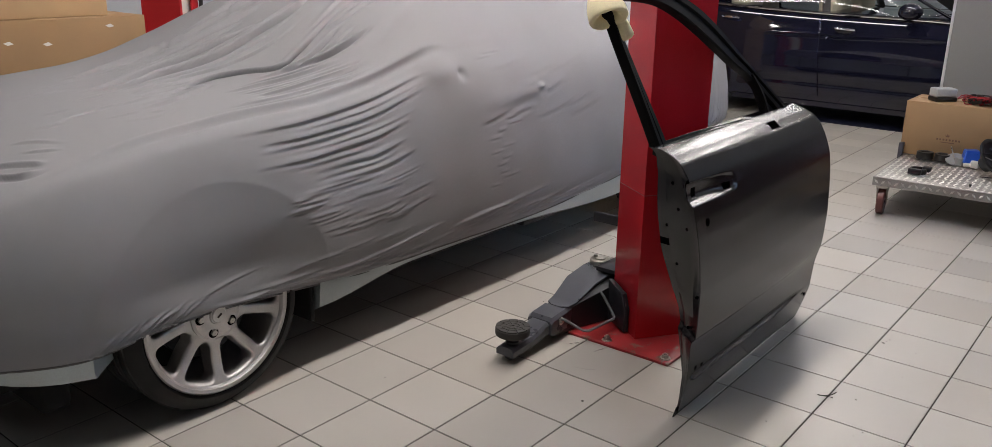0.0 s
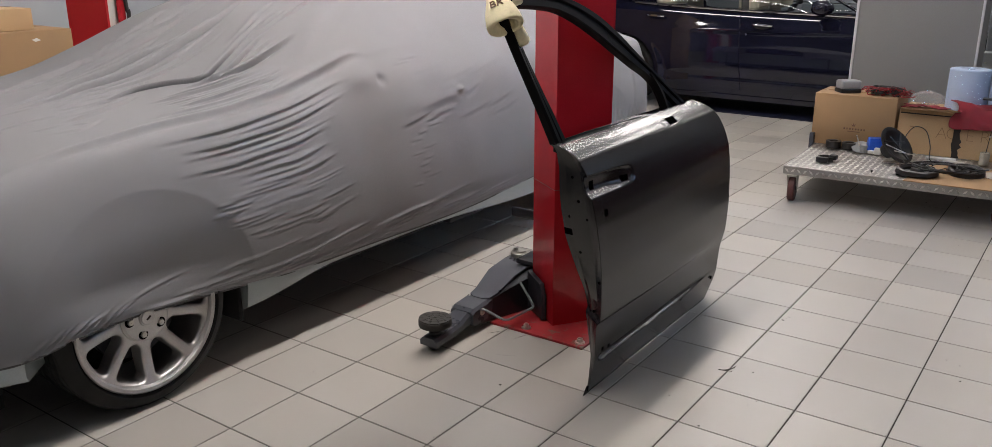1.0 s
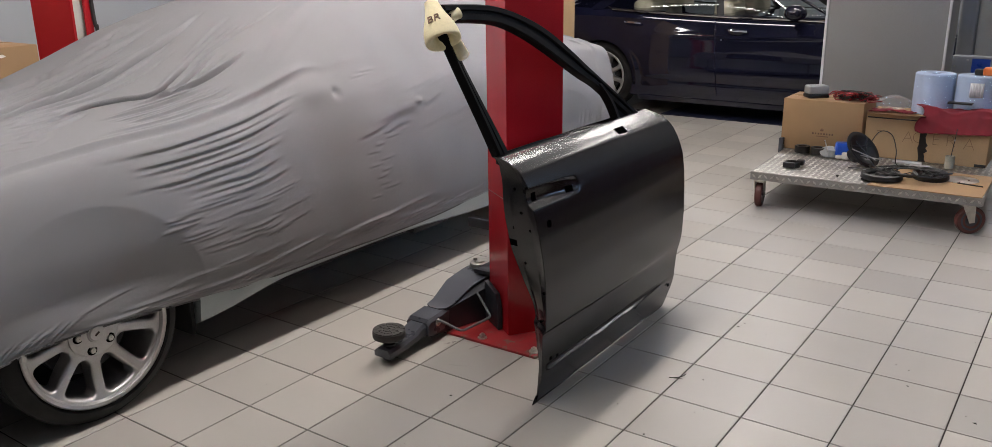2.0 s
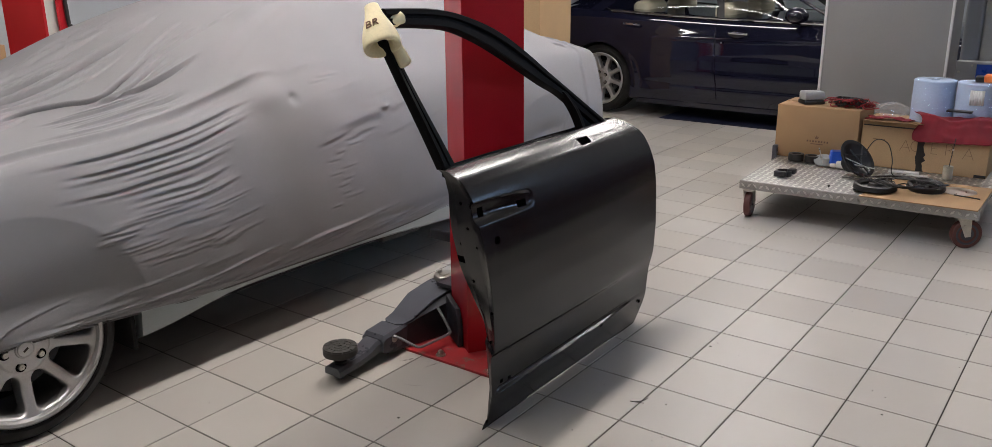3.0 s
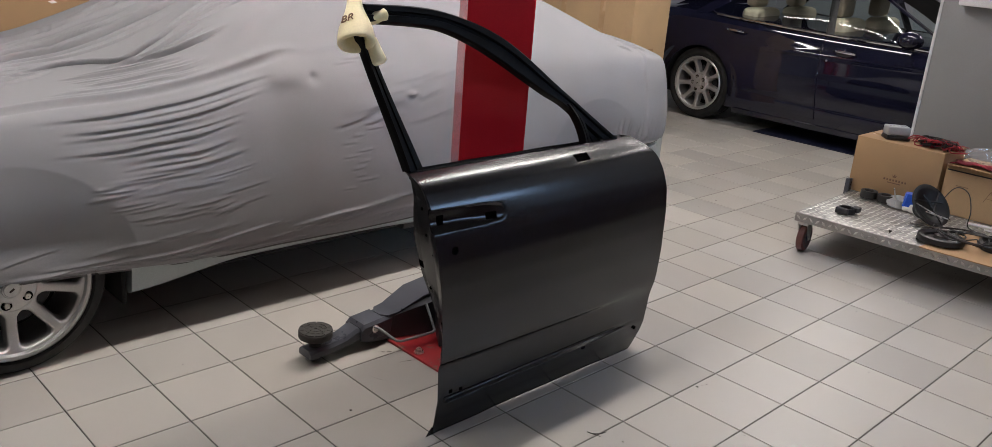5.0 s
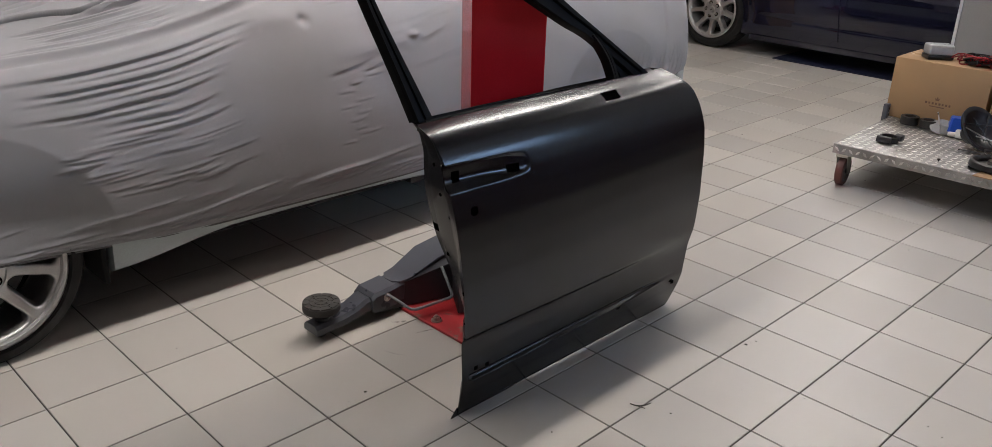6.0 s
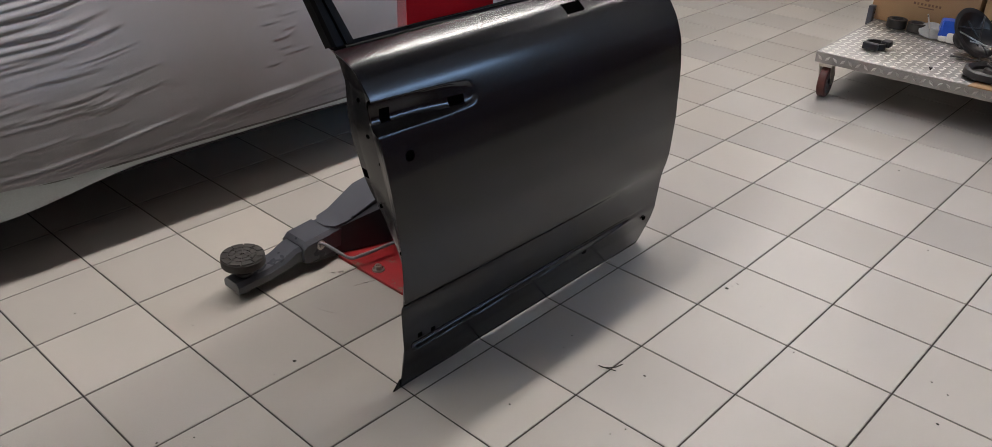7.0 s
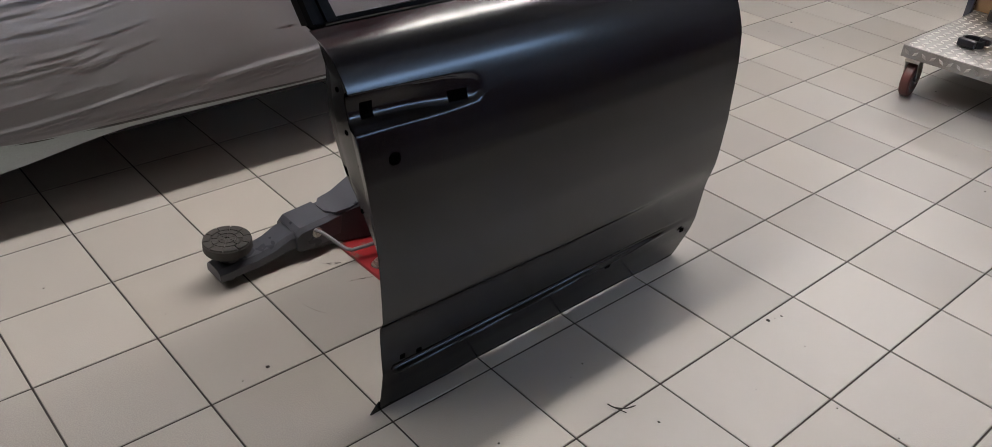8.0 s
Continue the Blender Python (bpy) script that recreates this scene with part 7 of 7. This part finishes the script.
        rows = [[(sg * (W_(q) - 0.05), yl(q), 0.20), (sg * (W_(q) - 0.035), yl(q), 0.185), (sg * (W_(q) - 0.045), yl(q), 0.14), (sg * (W_(q) - 0.10), yl(q), 0.135)] for q in np.linspace(1.32, 3.52, 20)]
        rings(bm, rows, True, True, True)
        bmesh.ops.recalc_face_normals(bm, faces=bm.faces)
        part("sill", bm, M_BLUE, t, "dark blue sill")
    for nm, qq in (("windscreen", ((1.62, 0.985), (2.36, 1.355))), ("rear_window", ((4.40, 1.05), (3.70, 1.33)))):
        bm = bmesh.new()
        (qa, za), (qb, zb_) = qq
        rows = []
        for k in range(7):
            u_ = k / 6
            q, zz_ = qa + (qb - qa) * u_, za + (zb_ - za) * u_ + 0.03 * math.sin(math.pi * u_)
            aa = 0.78 * (1 - u_) + roof_w(qb) * u_
            rows.append([(aa * c, yl(q) + (0.10 if qa < 2 else -0.10) * (1 - c * c), zz_) for c in (-1, -0.6, -0.2, 0.2, 0.6, 1)])
        rings(bm, rows, False)
        ob = part(nm, bm, M_GLASS, t, "clear glass")

        ob.visible_shadow = False
    bm = bmesh.new()
    box(bm, -0.62, 0.62, -2.35, 2.3, 0.16, 0.50, 0.03)
    box(bm, -0.80, 0.80, -0.95, 1.25, 0.18, 0.45, 0.03)
    part("underbody", bm, M_UNDER, t, "dark underbody")
    # cabin
    bm = bmesh.new()
    box(bm, -0.74, 0.74, yl(1.95), yl(1.62), 0.60, 0.97, 0.05)
    part("dashboard", bm, M_BLACKPL, t, "dark dashboard")
    for sx in (-0.38, 0.38):
        for q, nm in ((2.75, "front_seat"), (3.62, "rear_seat")):
            bm = bmesh.new()
            box(bm, sx - 0.25, sx + 0.25, yl(q), yl(q - 0.50), 0.40, 0.60, 0.05, 3)
            box(bm, sx - 0.24, sx + 0.24, yl(q + 0.14), yl(q - 0.04), 0.50, 1.10, 0.06, 3, m=Matrix.Translation((0, 0, 0)))
            seat = part(nm, bm, M_LEATHER, t, "cream leather seat")
            bm = bmesh.new()
            box(bm, sx - 0.13, sx + 0.13, yl(q + 0.17), yl(q + 0.05), 1.10, 1.29, 0.045, 3)
            part("headrest", bm, M_LEATHER, seat, "cream leather headrest")
    # lamps and grille at the ends
    for sg in (1, -1):
        bm = bmesh.new()
        box(bm, sg * 0.62 - 0.12, sg * 0.62 + 0.12, 2.18, 2.30, 0.58, 0.70, 0.04, 3)
        part("headlight", bm, M_GLASS, t, "clear headlight")
        bm = bmesh.new()
        box(bm, sg * 0.66 - 0.11, sg * 0.66 + 0.11, -2.49, -2.40, 0.72, 0.86, 0.03, 3)
        part("tail_light", bm, M_RED, t, "red tail light")
    bm = bmesh.new()
    box(bm, -0.28, 0.28, 2.44, 2.515, 0.38, 0.60, 0.04, 3)
    part("grille", bm, M_BLACKPL, t, "dark grille")
    return t


blue = saloon()
blue.matrix_basis = pose(1.068 - 2.525, 5.65 + 0.945, 0, 0, 0, -90)

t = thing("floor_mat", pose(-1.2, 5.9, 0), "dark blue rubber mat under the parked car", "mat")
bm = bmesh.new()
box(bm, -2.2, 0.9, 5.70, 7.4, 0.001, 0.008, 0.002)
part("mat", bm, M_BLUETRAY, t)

# ---- dirt and crumbs on the floor ----
t = thing("dry_leaf_stalk", pose(0.29, 0.46, 0), "small dry curled stalk lying on the floor", "debris")
bm = bmesh.new()
tube(bm, spline([(0.270, 0.438, 0.003), (0.288, 0.440, 0.005), (0.310, 0.455, 0.009), (0.322, 0.478, 0.014)], 5), [0.0018] * 15 + [0.0008], 5)
part("stalk", bm, M_CONC, t)
bm = bmesh.new()
tube(bm, spline([(0.288, 0.440, 0.004), (0.300, 0.445, 0.004), (0.318, 0.452, 0.003)], 4), 0.0014, 5)
part("stalk", bm, M_CONC, t)
for way, wd in (([(-0.520, 0.218), (-0.512, 0.245), (-0.500, 0.280), (-0.494, 0.287)], 0.006), ([(-0.640, 0.205), (-0.622, 0.225), (-0.612, 0.250)], 0.012), ([(-0.545, 0.066), (-0.500, 0.064), (-0.455, 0.078), (-0.430, 0.095)], 0.005)):
    t = thing("floor_stain", pose(way[0][0], way[0][1], 0), "thin brown rust streak on the tiles", "stain", "floor stains")
    bm = bmesh.new()
    pw = spline([(*p_, 0.0006) for p_ in way], 5)
    rings(bm, [[p_ + Vector((u_ * wd * (0.5 + 0.5 * math.sin(0.3 + 2.6 * k / len(pw))) + 0.0015 * math.sin(k * 2.1), 0, 0)) for u_ in (-0.5, 0, 0.5)] for k, p_ in enumerate(pw)], False)
    part("streak", bm, M_STAIN, t)
rgd = np.random.RandomState(77)
bm = bmesh.new()
for k in range(170):
    xk, yk = rgd.uniform(-1.1, 2.2), rgd.uniform(-0.9, 4.5)
    r_ = rgd.uniform(0.0012, 0.0042) * (1 if k % 9 else 1.7)
    vs = bmesh.ops.create_icosphere(bm, subdivisions=1, radius=r_)["verts"]
    for v_ in vs:
        v_.co = Vector((v_.co.x * rgd.uniform(0.7, 1.5) + xk, v_.co.y * rgd.uniform(0.7, 1.5) + yk, abs(v_.co.z) * 0.5 + 0.0003))
tagged(link("floor_crumbs", bm, M_CONC, smooth=0), "scattered dark dirt crumbs on the tiled floor", "dirt", kind="stuff")

# ---- floor tiles ----
TS, G = 0.3, 0.0025


def tile_bm(bm, x, y, dz=0.0):
    a, b, c, d = x + G, x + TS - G, y + G, y + TS - G
    e = 0.0016
    lo_ = [bm.verts.new(p) for p in ((a, c, -0.004), (b, c, -0.004), (b, d, -0.004), (a, d, -0.004))]
    md_ = [bm.verts.new(p) for p in ((a, c, -0.0012 + dz), (b, c, -0.0012 + dz), (b, d, -0.0012 + dz), (a, d, -0.0012 + dz))]
    hi_ = [bm.verts.new(p) for p in ((a + e, c + e, dz), (b - e, c + e, dz), (b - e, d - e, dz), (a + e, d - e, dz))]
    for p, q in ((lo_, md_), (md_, hi_)):
        for i in range(4):
            j = (i + 1) % 4
            bm.faces.new((p[i], p[j], q[j], q[i]))
    bm.faces.new(hi_)


bm = bmesh.new()
tile_bm(bm, 0, 0)
tile_me = bpy.data.meshes.new("tile")
bm.to_mesh(tile_me)
bm.free()
tile_me.materials.append(M_TILE)
near_x, near_y = range(-5, 5), range(-4, 26)
for i in near_x:
    for j in near_y:
        ob = new("tile", tile_me)
        ob.parent = floor
        ob.location = (i * TS, j * TS, random.uniform(-0.0004, 0.0))
verts, faces = [], []
for i in range(-21, 17):
    for j in range(-17, 30):
        if i in near_x and j in near_y:
            continue
        x, y = i * TS, j * TS
        a, b, c, d = x + G, x + TS - G, y + G, y + TS - G
        e, k = 0.0016, len(verts)
        verts += [(a, c, -0.004), (b, c, -0.004), (b, d, -0.004), (a, d, -0.004), (a, c, -0.0012), (b, c, -0.0012), (b, d, -0.0012), (a, d, -0.0012), (a + e, c + e, 0), (b - e, c + e, 0), (b - e, d - e, 0), (a + e, d - e, 0)]
        for o in (0, 4):
            for q in range(4):
                r_ = (q + 1) % 4
                faces.append((k + o + q, k + o + r_, k + o + 4 + r_, k + o + 4 + q))
        faces.append((k + 8, k + 9, k + 10, k + 11))
me = bpy.data.meshes.new("far_tiles")
me.from_pydata(verts, [], faces)
me.materials.append(M_TILEFAR)
tagged(under(new("far_tiles", me), floor), "more beige floor tiles", kind="stuff")
